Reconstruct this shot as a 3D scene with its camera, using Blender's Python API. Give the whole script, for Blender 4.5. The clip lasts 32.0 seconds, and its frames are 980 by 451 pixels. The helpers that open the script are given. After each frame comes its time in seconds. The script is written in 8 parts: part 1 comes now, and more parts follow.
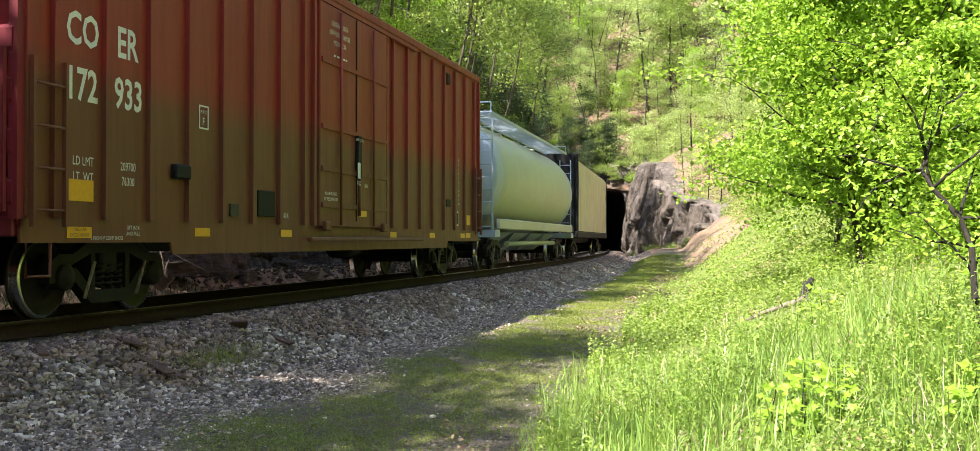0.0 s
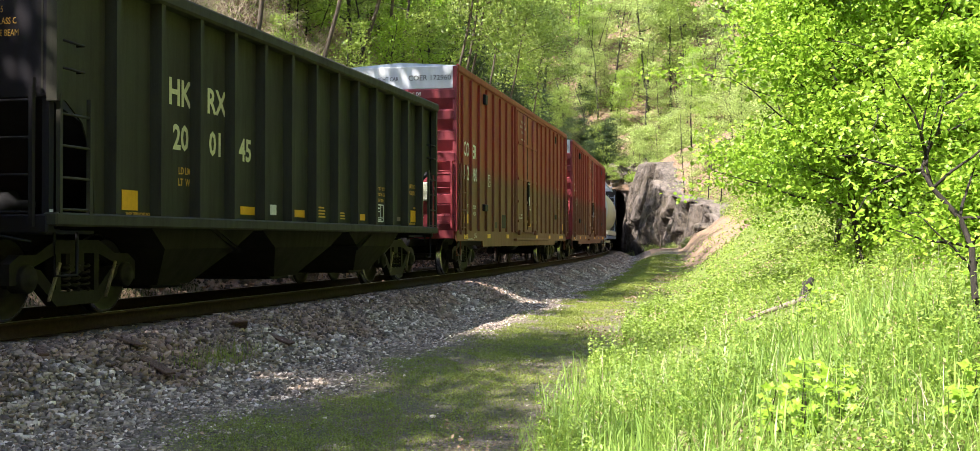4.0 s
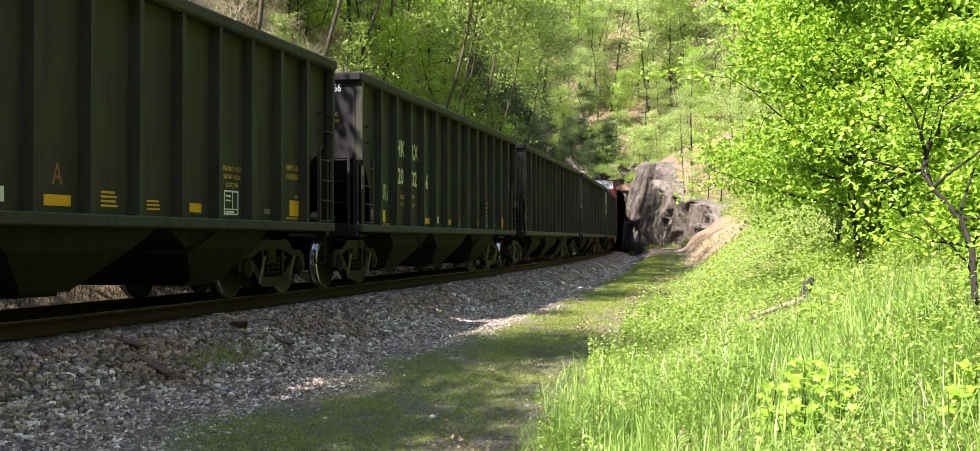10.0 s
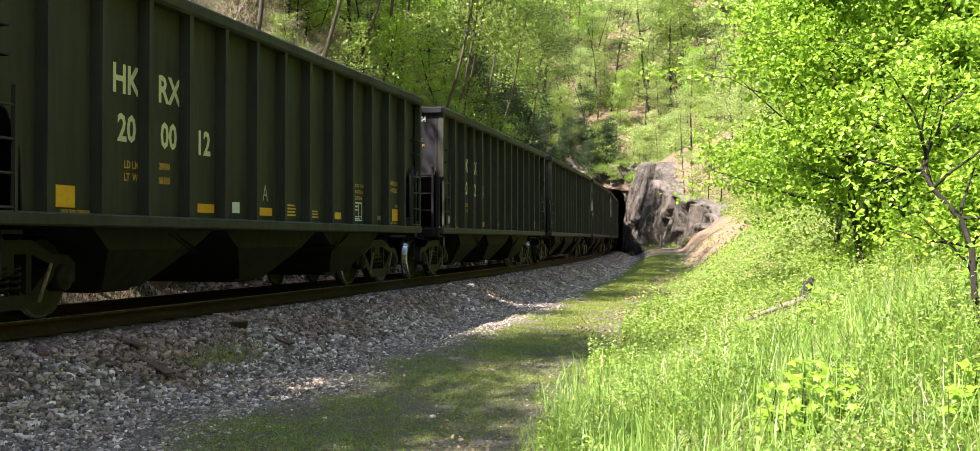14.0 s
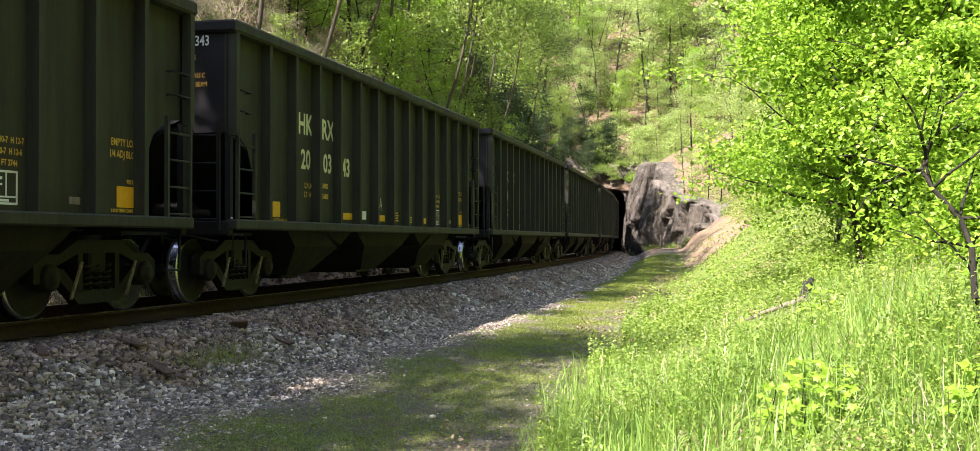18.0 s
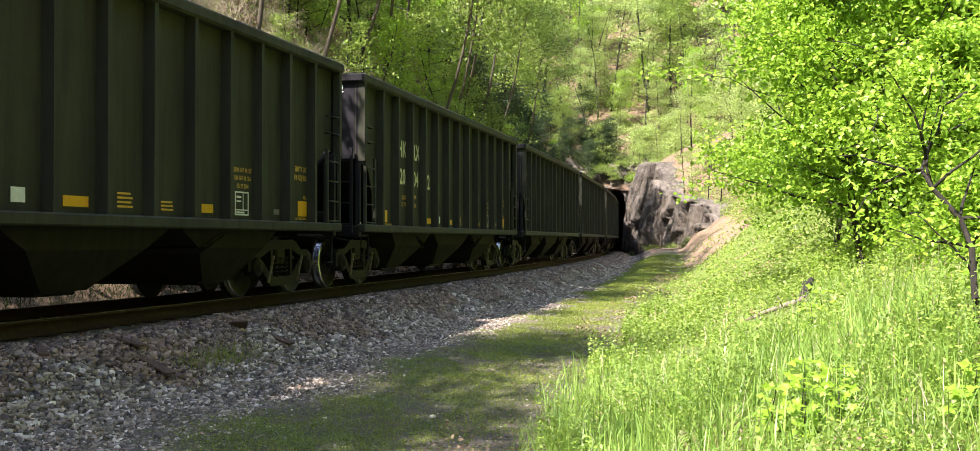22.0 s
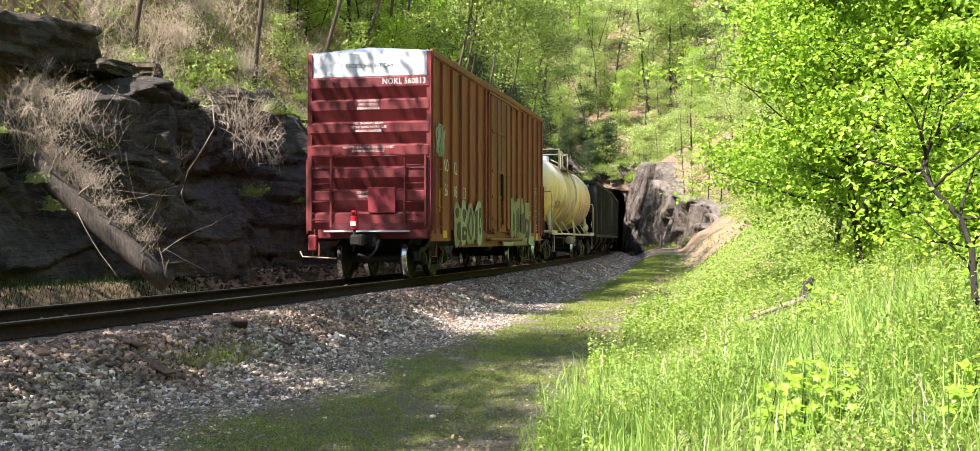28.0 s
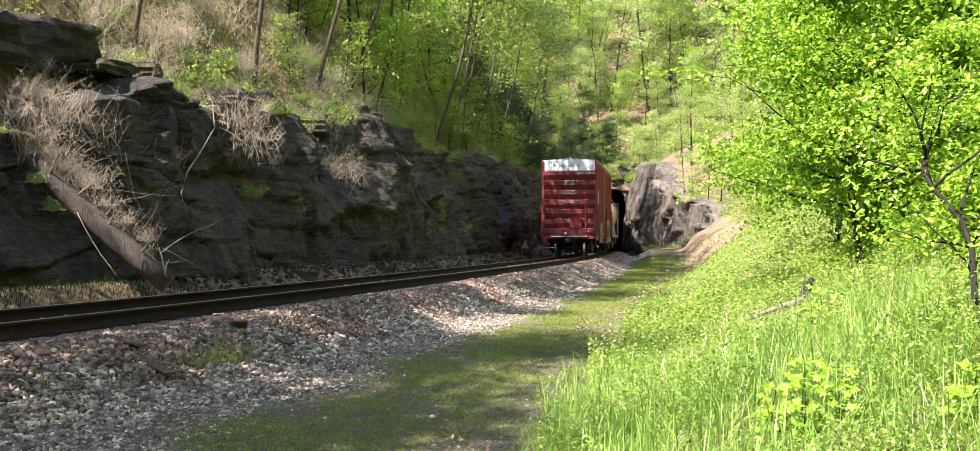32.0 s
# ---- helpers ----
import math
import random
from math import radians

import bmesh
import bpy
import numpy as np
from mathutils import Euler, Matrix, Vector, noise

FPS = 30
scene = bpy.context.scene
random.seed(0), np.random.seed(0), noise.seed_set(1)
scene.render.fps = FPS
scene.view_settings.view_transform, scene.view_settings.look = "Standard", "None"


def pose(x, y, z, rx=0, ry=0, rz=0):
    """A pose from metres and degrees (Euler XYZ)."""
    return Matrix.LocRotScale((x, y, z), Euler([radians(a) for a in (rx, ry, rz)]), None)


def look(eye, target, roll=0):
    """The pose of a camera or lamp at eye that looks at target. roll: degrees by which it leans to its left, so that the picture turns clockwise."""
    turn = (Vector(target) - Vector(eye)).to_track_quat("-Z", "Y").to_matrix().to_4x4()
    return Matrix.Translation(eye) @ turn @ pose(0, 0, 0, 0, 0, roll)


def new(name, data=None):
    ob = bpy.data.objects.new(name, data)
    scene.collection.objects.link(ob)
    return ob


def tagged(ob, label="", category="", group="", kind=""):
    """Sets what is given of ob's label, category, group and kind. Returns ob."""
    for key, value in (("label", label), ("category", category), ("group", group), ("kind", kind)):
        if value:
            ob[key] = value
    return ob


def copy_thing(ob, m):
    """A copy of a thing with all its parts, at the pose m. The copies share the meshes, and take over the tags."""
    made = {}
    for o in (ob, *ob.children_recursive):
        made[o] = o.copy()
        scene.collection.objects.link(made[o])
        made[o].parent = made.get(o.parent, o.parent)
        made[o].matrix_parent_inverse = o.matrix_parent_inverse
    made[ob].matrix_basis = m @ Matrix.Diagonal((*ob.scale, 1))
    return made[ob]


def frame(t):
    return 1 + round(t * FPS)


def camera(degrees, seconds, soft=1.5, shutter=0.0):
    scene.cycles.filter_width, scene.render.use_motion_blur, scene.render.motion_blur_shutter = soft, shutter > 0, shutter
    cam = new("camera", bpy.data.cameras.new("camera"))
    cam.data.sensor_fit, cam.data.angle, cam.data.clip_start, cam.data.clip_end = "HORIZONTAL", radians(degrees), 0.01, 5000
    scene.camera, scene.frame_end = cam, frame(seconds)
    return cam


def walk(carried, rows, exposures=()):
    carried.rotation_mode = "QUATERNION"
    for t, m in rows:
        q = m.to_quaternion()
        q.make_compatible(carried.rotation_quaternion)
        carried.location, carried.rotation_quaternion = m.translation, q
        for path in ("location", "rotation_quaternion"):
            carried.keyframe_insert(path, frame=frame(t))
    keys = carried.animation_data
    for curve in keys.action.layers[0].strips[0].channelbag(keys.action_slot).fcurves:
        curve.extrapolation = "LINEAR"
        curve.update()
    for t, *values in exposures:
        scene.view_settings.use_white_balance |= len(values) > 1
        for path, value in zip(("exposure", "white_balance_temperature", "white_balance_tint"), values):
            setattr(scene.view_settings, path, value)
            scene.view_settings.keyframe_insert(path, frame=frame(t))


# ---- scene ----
# ---------------------------------------------------------------- camera, standing still
EYE = (0.0, 0.0, 0.87)
cam = camera(45.78, 32.0, soft=0.5, shutter=0.0)
STAND = pose(*EYE, 90.71, 0, 0)
walk(cam, [(0.0, STAND), (32.0, STAND)], [(0.0, 1.72, 6250, 20), (32.0, 1.72, 6250, 20)])

# ---------------------------------------------------------------- the line of the track (rail head at z = 0)
X0, Y0, TH0, CURVE = -5.934, 12.0, 0.2423, 0.00155
PORTAL = 97.0


def track_at(s, q=0.0):
    """Ground point at s metres along the track and q metres to the right of it, and the heading."""
    th = TH0 - CURVE * s
    x = X0 + (math.cos(th) - math.cos(TH0)) / CURVE
    y = Y0 + (math.sin(TH0) - math.sin(th)) / CURVE
    return x + q * math.cos(th), y - q * math.sin(th), th


def grid_at(s, q):
    th = TH0 - CURVE * s
    x = X0 + (np.cos(th) - np.cos(TH0)) / CURVE
    y = Y0 + (np.sin(TH0) - np.sin(th)) / CURVE
    return x + q * np.cos(th), y - q * np.sin(th)


def sq_of(x, y):
    """The inverse of track_at."""
    s = (y - Y0) / math.cos(TH0)
    for _ in range(12):
        px_, py_, th = track_at(s)
        s += (x - px_) * math.sin(th) + (y - py_) * math.cos(th)
    px_, py_, th = track_at(s)
    return s, (x - px_) * math.cos(th) - (y - py_) * math.sin(th)


def run(t):
    """Metres that the train has gone at t seconds, from its place at 16 s."""
    u = t - 16
    return 8.98791 * u - 0.00977 * u * u + 0.00036 * u ** 3


# ---------------------------------------------------------------- light
SUN_TO = Vector((-0.455, -0.42, 0.78)).normalized()
world = bpy.data.worlds.new("sky")
scene.world = world
world.use_nodes = True
wn = world.node_tree
sky = wn.nodes.new("ShaderNodeTexSky")
sky.sky_type, sky.sun_disc = "NISHITA", False
sky.sun_elevation = math.asin(SUN_TO.z)
sky.sun_rotation = math.atan2(SUN_TO.x, SUN_TO.y)
wn.links.new(sky.outputs[0], wn.nodes["Background"].inputs[0])
wn.nodes["Background"].inputs[1].default_value = 0.125
sun_data = bpy.data.lights.new("sun", "SUN")
sun_data.energy, sun_data.angle, sun_data.color = 5.0, radians(0.5), (1.0, 0.94, 0.82)
sun = new("sun", sun_data)
sun.matrix_world = look(SUN_TO * 60, (0, 0, 0))

# ---------------------------------------------------------------- materials


class Mat:
    """A small node builder round one principled shader."""

    def __init__(self, name, rough=0.7, metal=0.0):
        self.m = bpy.data.materials.new(name)
        self.m.use_nodes = True
        self.t = self.m.node_tree
        self.b = self.t.nodes["Principled BSDF"]
        self.b.inputs["Roughness"].default_value = rough
        self.b.inputs["Metallic"].default_value = metal
        self.coord = self.t.nodes.new("ShaderNodeTexCoord").outputs["Object"]

    def node(self, kind, **kw):
        n = self.t.nodes.new(kind)
        for k, v in kw.items():
            n.inputs[k].default_value = v
        return n

    def link(self, a, b):
        self.t.links.new(a, b)

    def noise(self, scale, detail=4.0, rough=0.6, stretch=None, coord=None):
        n = self.node("ShaderNodeTexNoise", Scale=scale, Detail=detail, Roughness=rough)
        src = coord or self.coord
        if stretch:
            mp = self.node("ShaderNodeMapping", Scale=stretch)
            self.link(src, mp.inputs["Vector"])
            src = mp.outputs[0]
        self.link(src, n.inputs["Vector"])
        return n.outputs["Fac"]

    def ramp(self, fac, stops):
        r = self.t.nodes.new("ShaderNodeValToRGB")
        el = r.color_ramp.elements
        while len(el) < len(stops):
            el.new(0.5)
        for e, (p, c) in zip(el, stops):
            e.position, e.color = p, (*c, 1) if len(c) == 3 else c
        self.link(fac, r.inputs[0])
        return r.outputs[0]

    def grey(self, fac, lo, hi):
        return self.ramp(fac, [(lo, (0, 0, 0)), (hi, (1, 1, 1))])

    def mix(self, fac, a, b, mode="MIX"):
        n = self.t.nodes.new("ShaderNodeMix")
        n.data_type, n.blend_type = "RGBA", mode
        for sock, v in ((n.inputs[0], fac), (n.inputs[6], a), (n.inputs[7], b)):
            if isinstance(v, (int, float)):
                sock.default_value = v
            elif isinstance(v, tuple):
                sock.default_value = (*v, 1)
            else:
                self.link(v, sock)
        return n.outputs[2]

    def math(self, op, a, b=0.0):
        n = self.t.nodes.new("ShaderNodeMath")
        n.operation = op
        for sock, v in zip(n.inputs, (a, b)):
            if isinstance(v, (int, float)):
                sock.default_value = v
            else:
                self.link(v, sock)
        return n.outputs[0]

    def height(self):
        sep = self.t.nodes.new("ShaderNodeSeparateXYZ")
        self.link(self.coord, sep.inputs[0])
        return sep.outputs["Z"]

    def island(self):
        return self.t.nodes.new("ShaderNodeNewGeometry").outputs["Random Per Island"]

    def each(self):
        return self.t.nodes.new("ShaderNodeObjectInfo").outputs["Random"]

    def base(self, c):
        if isinstance(c, tuple):
            self.b.inputs["Base Color"].default_value = (*c, 1)
        else:
            self.link(c, self.b.inputs["Base Color"])
        return self

    def gloss(self, fac, lo, hi):
        n = self.t.nodes.new("ShaderNodeMapRange")
        n.inputs["To Min"].default_value, n.inputs["To Max"].default_value = lo, hi
        self.link(fac, n.inputs["Value"])
        self.link(n.outputs[0], self.b.inputs["Roughness"])
        return self

    def bump(self, fac, strength=0.4, distance=0.02):
        n = self.node("ShaderNodeBump", Strength=strength, Distance=distance)
        self.link(fac, n.inputs["Height"])
        self.link(n.outputs[0], self.b.inputs["Normal"])
        return self


def paint(name, c, dirt, amount=0.5, rough=0.55, streak=True, shine=0.5):
    """Weathered vehicle paint: colour, dirt in streaks and patches, fine relief."""
    k = Mat(name, rough)
    k.b.inputs["Specular IOR Level"].default_value = shine
    big = k.noise(0.7, 5, 0.65)
    run_ = k.noise(2.2, 5, 0.7, (3.0, 3.0, 0.28) if streak else None)
    fine = k.noise(60, 3, 0.6)
    f = k.math("MULTIPLY", k.math("ADD", k.grey(big, 0.35, 0.75), k.grey(run_, 0.42, 0.72)), amount)
    col = k.mix(f, c, dirt)
    col = k.mix(k.math("MULTIPLY", k.grey(fine, 0.45, 0.7), 0.18), col, tuple(min(1, v * 1.35 + 0.01) for v in c))
    k.base(col).gloss(run_, rough - 0.12, rough + 0.2).bump(k.noise(9, 3), 0.12, 0.01)
    return k.m


def plain(name, c, rough=0.6, metal=0.0, vary=0.35, scale=14.0, bump=0.15, shine=0.5):
    k = Mat(name, rough, metal)
    n = k.noise(scale, 5, 0.65)
    k.base(k.mix(k.grey(n, 0.3, 0.75), tuple(v * (1 - vary) for v in c), tuple(min(1, v * (1 + vary)) for v in c)))
    k.bump(n, bump, 0.01)
    k.b.inputs["Specular IOR Level"].default_value = shine
    return k.m


def leafy(name, dark, light, through_light=0.45, rough=0.45, shine=0.5):
    """Leaves: colour differs leaf by leaf, and part of the light goes through."""
    k = Mat(name, rough)
    k.b.inputs["Specular IOR Level"].default_value = shine
    big = k.noise(0.8, 3)
    f = k.math("ADD", k.math("MULTIPLY", k.island(), 0.75), k.math("MULTIPLY", k.grey(big, 0.35, 0.7), 0.35))
    col = k.mix(f, dark, light)
    k.base(col)
    tr = k.t.nodes.new("ShaderNodeBsdfTranslucent")
    k.link(k.mix(0.6, col, light), tr.inputs[0])
    sh = k.t.nodes.new("ShaderNodeMixShader")
    sh.inputs[0].default_value = through_light
    k.link(k.b.outputs[0], sh.inputs[1])
    k.link(tr.outputs[0], sh.inputs[2])
    k.link(sh.outputs[0], k.t.nodes["Material Output"].inputs[0])
    return k.m


def rock_material(name="layered_rock", pale=0.0, lie=(0.30, 0.30, 3.6), bed=(0.25, 0.25, 2.4)):
    """Bedded sandstone: brown and grey beds, dark seep stains, pale weathered faces, moss."""
    k = Mat(name, 0.85)
    layers = k.noise(1.3, 7, 0.72, lie)
    grain = k.noise(14, 6, 0.75)
    blotch = k.noise(0.45, 6, 0.7)
    stain = k.noise(1.2, 5, 0.7, (2.2, 2.2, 0.22))
    face = k.noise(0.9, 7, 0.7)
    col = k.ramp(face, [(0.30, (0.022, 0.018, 0.014)), (0.46, (0.058, 0.045, 0.033)), (0.60, (0.105, 0.082, 0.060)), (0.75, (0.20, 0.165, 0.13))])
    bands = k.ramp(layers, [(0.34, (0.030, 0.024, 0.018)), (0.5, (0.12, 0.092, 0.066)), (0.7, (0.30, 0.24, 0.18))])
    col = k.mix(0.2, col, bands)
    col = k.mix(k.math("MULTIPLY", k.grey(blotch, 0.48, 0.62), 0.4), col, (0.044, 0.043, 0.041))
    col = k.mix(k.math("MULTIPLY", k.grey(stain, 0.50, 0.66), 0.7), col, (0.020, 0.018, 0.015))
    col = k.mix(k.math("MULTIPLY", k.grey(k.noise(0.6, 5), 0.48, 0.62), 0.6), col, (0.095, 0.072, 0.026))
    col = k.mix(k.math("MULTIPLY", k.grey(grain, 0.58, 0.74), 0.4), col, (0.28, 0.25, 0.21))
    col = k.mix(k.math("MULTIPLY", k.grey(k.noise(5, 4), 0.50, 0.32), 0.5), col, (0.02, 0.017, 0.014))
    if pale:
        col = k.mix(k.math("MULTIPLY", k.grey(k.noise(0.7, 6, 0.7, (1.0, 1.0, 0.5)), 0.36, 0.6), pale), col, (0.40, 0.34, 0.29))
    beds = k.noise(1.2, 6, 0.6, bed)
    seam = k.grey(k.math("ABSOLUTE", k.math("SUBTRACT", beds, 0.5)), 0.012, 0.04)
    col = k.mix(k.math("MULTIPLY", k.math("SUBTRACT", 1.0, seam), 0.4), col, (0.014, 0.012, 0.009))
    col = k.mix(k.math("MULTIPLY", k.grey(k.noise(42, 3, 0.7), 0.55, 0.7), 0.5), col, (0.30, 0.27, 0.23))
    k.base(col)
    k.bump(k.math("ADD", k.math("ADD", k.math("MULTIPLY", layers, 0.8), grain), k.math("MULTIPLY", seam, 0.6)), 1.0, 0.08)
    return k.m


def ground_material():
    """Leaf litter, soil and moss of the wooded slopes, with worn grass on the flat."""
    k = Mat("woodland_ground", 0.95)
    big = k.noise(0.35, 5, 0.6)
    mid = k.noise(3.0, 6, 0.7)
    fine = k.noise(38, 4, 0.7)
    col = k.ramp(mid, [(0.3, (0.055, 0.034, 0.022)), (0.5, (0.17, 0.105, 0.068)), (0.7, (0.33, 0.215, 0.145))])
    col = k.mix(k.math("MULTIPLY", k.grey(big, 0.52, 0.70), 0.6), col, (0.06, 0.085, 0.018))
    col = k.mix(k.math("MULTIPLY", k.grey(fine, 0.4, 0.7), 0.45), col, (0.36, 0.27, 0.17))
    k.base(col).bump(k.math("ADD", mid, fine), 0.7, 0.05)
    return k.m


def gravel_bed_material():
    k = Mat("gravel_bed", 0.9)
    v = k.t.nodes.new("ShaderNodeTexVoronoi")
    v.inputs["Scale"].default_value = 24
    k.link(k.coord, v.inputs["Vector"])
    sep = k.t.nodes.new("ShaderNodeSeparateColor")
    k.link(v.outputs["Color"], sep.inputs[0])
    col = k.ramp(sep.outputs[0], [(0.0, (0.022, 0.018, 0.015)), (0.5, (0.07, 0.06, 0.05)), (1.0, (0.17, 0.148, 0.125))])
    col = k.mix(k.math("MULTIPLY", k.grey(k.noise(0.9, 4), 0.45, 0.7), 0.5), col, (0.16, 0.11, 0.075))
    k.base(col).bump(k.math("SUBTRACT", 1.0, v.outputs["Distance"]), 0.9, 0.03)
    return k.m


def stone_material(name, tint, amount, level):
    k = Mat(name, 0.85)
    r = k.island()
    col = k.ramp(r, [(p, tuple(v * level for v in c)) for p, c in ((0.0, (0.045, 0.036, 0.028)), (0.35, (0.095, 0.078, 0.062)), (0.65, (0.165, 0.137, 0.108)), (0.88, (0.26, 0.222, 0.18)), (1.0, (0.50, 0.455, 0.39)))])
    worn = k.math("ADD", k.math("MULTIPLY", k.grey(k.noise(0.9, 5), 0.35, 0.65), 0.5), 0.35)
    col = k.mix(k.math("MULTIPLY", worn, amount), col, k.mix(r, tuple(v * 0.25 for v in tint), tuple(v * 1.8 for v in tint)))
    k.base(k.mix(k.math("MULTIPLY", k.grey(k.noise(45, 3), 0.45, 0.7), 0.4), col, (0.10, 0.085, 0.072))).bump(k.noise(70, 3), 0.4, 0.01)
    return k.m


def path_material():
    """Gravelly soil under thin grass: grit and small stones, dusty patches, a film of moss."""
    k = Mat("grassy_track", 0.95)
    big, mid, fine = k.noise(0.6, 5, 0.6), k.noise(7, 4, 0.65), k.noise(60, 4, 0.75)
    v = k.t.nodes.new("ShaderNodeTexVoronoi")
    v.inputs["Scale"].default_value = 38
    k.link(k.coord, v.inputs["Vector"])
    sep = k.t.nodes.new("ShaderNodeSeparateColor")
    k.link(v.outputs["Color"], sep.inputs[0])
    grit = k.ramp(sep.outputs[0], [(0.0, (0.075, 0.060, 0.045)), (0.5, (0.15, 0.125, 0.098)), (1.0, (0.30, 0.265, 0.22))])
    soil = k.ramp(fine, [(0.32, (0.10, 0.070, 0.045)), (0.5, (0.21, 0.155, 0.105)), (0.66, (0.36, 0.29, 0.21))])
    col = k.mix(k.grey(mid, 0.40, 0.60), grit, soil)
    moss = k.ramp(fine, [(0.32, (0.035, 0.050, 0.010)), (0.5, (0.080, 0.105, 0.022)), (0.66, (0.16, 0.19, 0.05))])
    f = k.grey(k.math("ADD", k.math("MULTIPLY", big, 0.6), k.math("MULTIPLY", mid, 0.4)), 0.44, 0.54)
    k.base(k.mix(k.math("MULTIPLY", f, 0.55), col, moss)).bump(k.math("ADD", mid, k.math("SUBTRACT", fine, v.outputs["Distance"])), 1.0, 0.03)
    return k.m


def turf_material():
    """Mossy green ground under the weeds, with bare tan soil here and there."""
    k = Mat("weedy_ground", 0.95)
    fine = k.noise(26, 6, 0.75)
    green = k.ramp(fine, [(0.3, (0.07, 0.10, 0.018)), (0.5, (0.15, 0.20, 0.035)), (0.72, (0.25, 0.30, 0.06))])
    tan = k.ramp(fine, [(0.3, (0.12, 0.08, 0.045)), (0.7, (0.36, 0.27, 0.17))])
    k.base(k.mix(k.math("MULTIPLY", k.grey(k.noise(0.7, 5, 0.6), 0.56, 0.68), 0.7), green, tan)).bump(fine, 0.9, 0.05)
    return k.m


def bark_material(name, c):
    k = Mat(name, 0.9)
    n = k.noise(6, 6, 0.7, (4, 4, 0.5))
    k.base(k.ramp(n, [(0.3, tuple(v * 0.4 for v in c)), (0.55, c), (0.8, tuple(v * 1.7 for v in c))])).bump(n, 0.8, 0.04)
    return k.m


def boxcar_material(name, red, dust, lo, hi):
    """Oxide red with road dust that has settled over the lower half."""
    k = Mat(name, 0.55)
    z = k.height()
    wob = k.noise(0.5, 4)
    f = k.t.nodes.new("ShaderNodeMapRange")
    f.inputs["From Min"].default_value, f.inputs["From Max"].default_value = hi, lo
    k.link(k.math("ADD", z, k.math("MULTIPLY", wob, 0.5)), f.inputs["Value"])
    streak = k.noise(2.2, 6, 0.7, (3, 3, 0.25))
    col = k.mix(f.outputs[0], red, dust)
    col = k.mix(k.math("MULTIPLY", k.grey(streak, 0.45, 0.75), 0.45), col, tuple(v * 0.45 for v in dust))
    col = k.mix(k.math("MULTIPLY", k.grey(k.noise(40, 3), 0.5, 0.75), 0.2), col, tuple(min(1, v * 1.8) for v in red))
    k.base(col).gloss(streak, 0.45, 0.75).bump(k.noise(7, 3), 0.12, 0.015)
    return k.m


def tank_material():
    """Cream tank: fades to grey-white towards the crown, with rust patches there; yellowed flanks, dark drip streaks
    that start at one height.
    """
    k = Mat("stained_cream_tank", 0.36)
    big = k.noise(0.5, 5, 0.6)
    mid = k.noise(1.6, 6, 0.65, (1.0, 1.0, 0.5))
    drip = k.noise(1.6, 8, 0.75, (0.5, 2.6, 0.16))
    z = k.height()

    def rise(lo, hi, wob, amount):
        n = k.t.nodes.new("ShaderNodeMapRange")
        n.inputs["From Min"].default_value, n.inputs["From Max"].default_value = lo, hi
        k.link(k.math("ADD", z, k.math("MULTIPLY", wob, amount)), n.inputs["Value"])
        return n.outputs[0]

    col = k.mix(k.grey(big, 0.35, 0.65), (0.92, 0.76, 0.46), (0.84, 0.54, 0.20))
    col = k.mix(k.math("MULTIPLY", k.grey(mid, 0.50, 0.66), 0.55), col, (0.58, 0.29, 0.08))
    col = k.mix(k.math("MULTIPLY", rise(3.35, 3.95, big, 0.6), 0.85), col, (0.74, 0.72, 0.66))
    flank = k.math("MULTIPLY", rise(3.35, 2.75, mid, 0.9), rise(1.20, 1.65, mid, 0.3))
    col = k.mix(k.math("MULTIPLY", k.math("MULTIPLY", k.grey(drip, 0.47, 0.56), flank), 0.9), col, (0.24, 0.105, 0.028))
    col = k.mix(k.math("MULTIPLY", k.grey(drip, 0.60, 0.40), 0.10), col, (0.66, 0.50, 0.28))
    rust = k.math("MULTIPLY", k.grey(k.noise(0.9, 6, 0.7, (1.0, 0.45, 1.0)), 0.48, 0.56), rise(3.6, 3.95, big, 0.5))
    col = k.mix(k.math("MULTIPLY", rust, 0.8), col, (0.33, 0.165, 0.085))
    k.base(col).gloss(drip, 0.24, 0.5).bump(k.noise(5, 3), 0.06, 0.01)
    return k.m


ROCK = rock_material()
# Paler mixes of ROCK; sun on the rock by the mouth is put into them.
PALE_ROCK = rock_material("pale_sunlit_rock", 0.55, (1.6, 1.6, 0.7), (1.5, 1.5, 0.6))
JOINTED_ROCK = rock_material("jointed_grey_rock", 0.35, (1.0, 0.30, 0.45), (0.9, 0.30, 0.40))
GROUND = ground_material()
GRAVEL = gravel_bed_material()
STONE = stone_material("crushed_stone", (0.28, 0.22, 0.17), 0.25, 2.0)
BROWN_STONE = stone_material("rust_stained_stone", (0.24, 0.145, 0.10), 0.85, 1.4)
PATH = path_material()
TURF = turf_material()
BARK = bark_material("grey_brown_bark", (0.12, 0.095, 0.07))
DARK_BARK = bark_material("dark_bark", (0.032, 0.026, 0.02))
SOIL = plain("bare_tan_soil", (0.25, 0.17, 0.105), 0.95, vary=0.45, scale=5.0, bump=0.6)
DRY = plain("dry_stems", (0.50, 0.41, 0.31), 0.9, vary=0.4)
DEADWOOD = bark_material("grey_deadwood", (0.27, 0.22, 0.17))
LEAF_LIME = leafy("lime_leaves", (0.12, 0.24, 0.012), (0.40, 0.60, 0.055), 0.45)
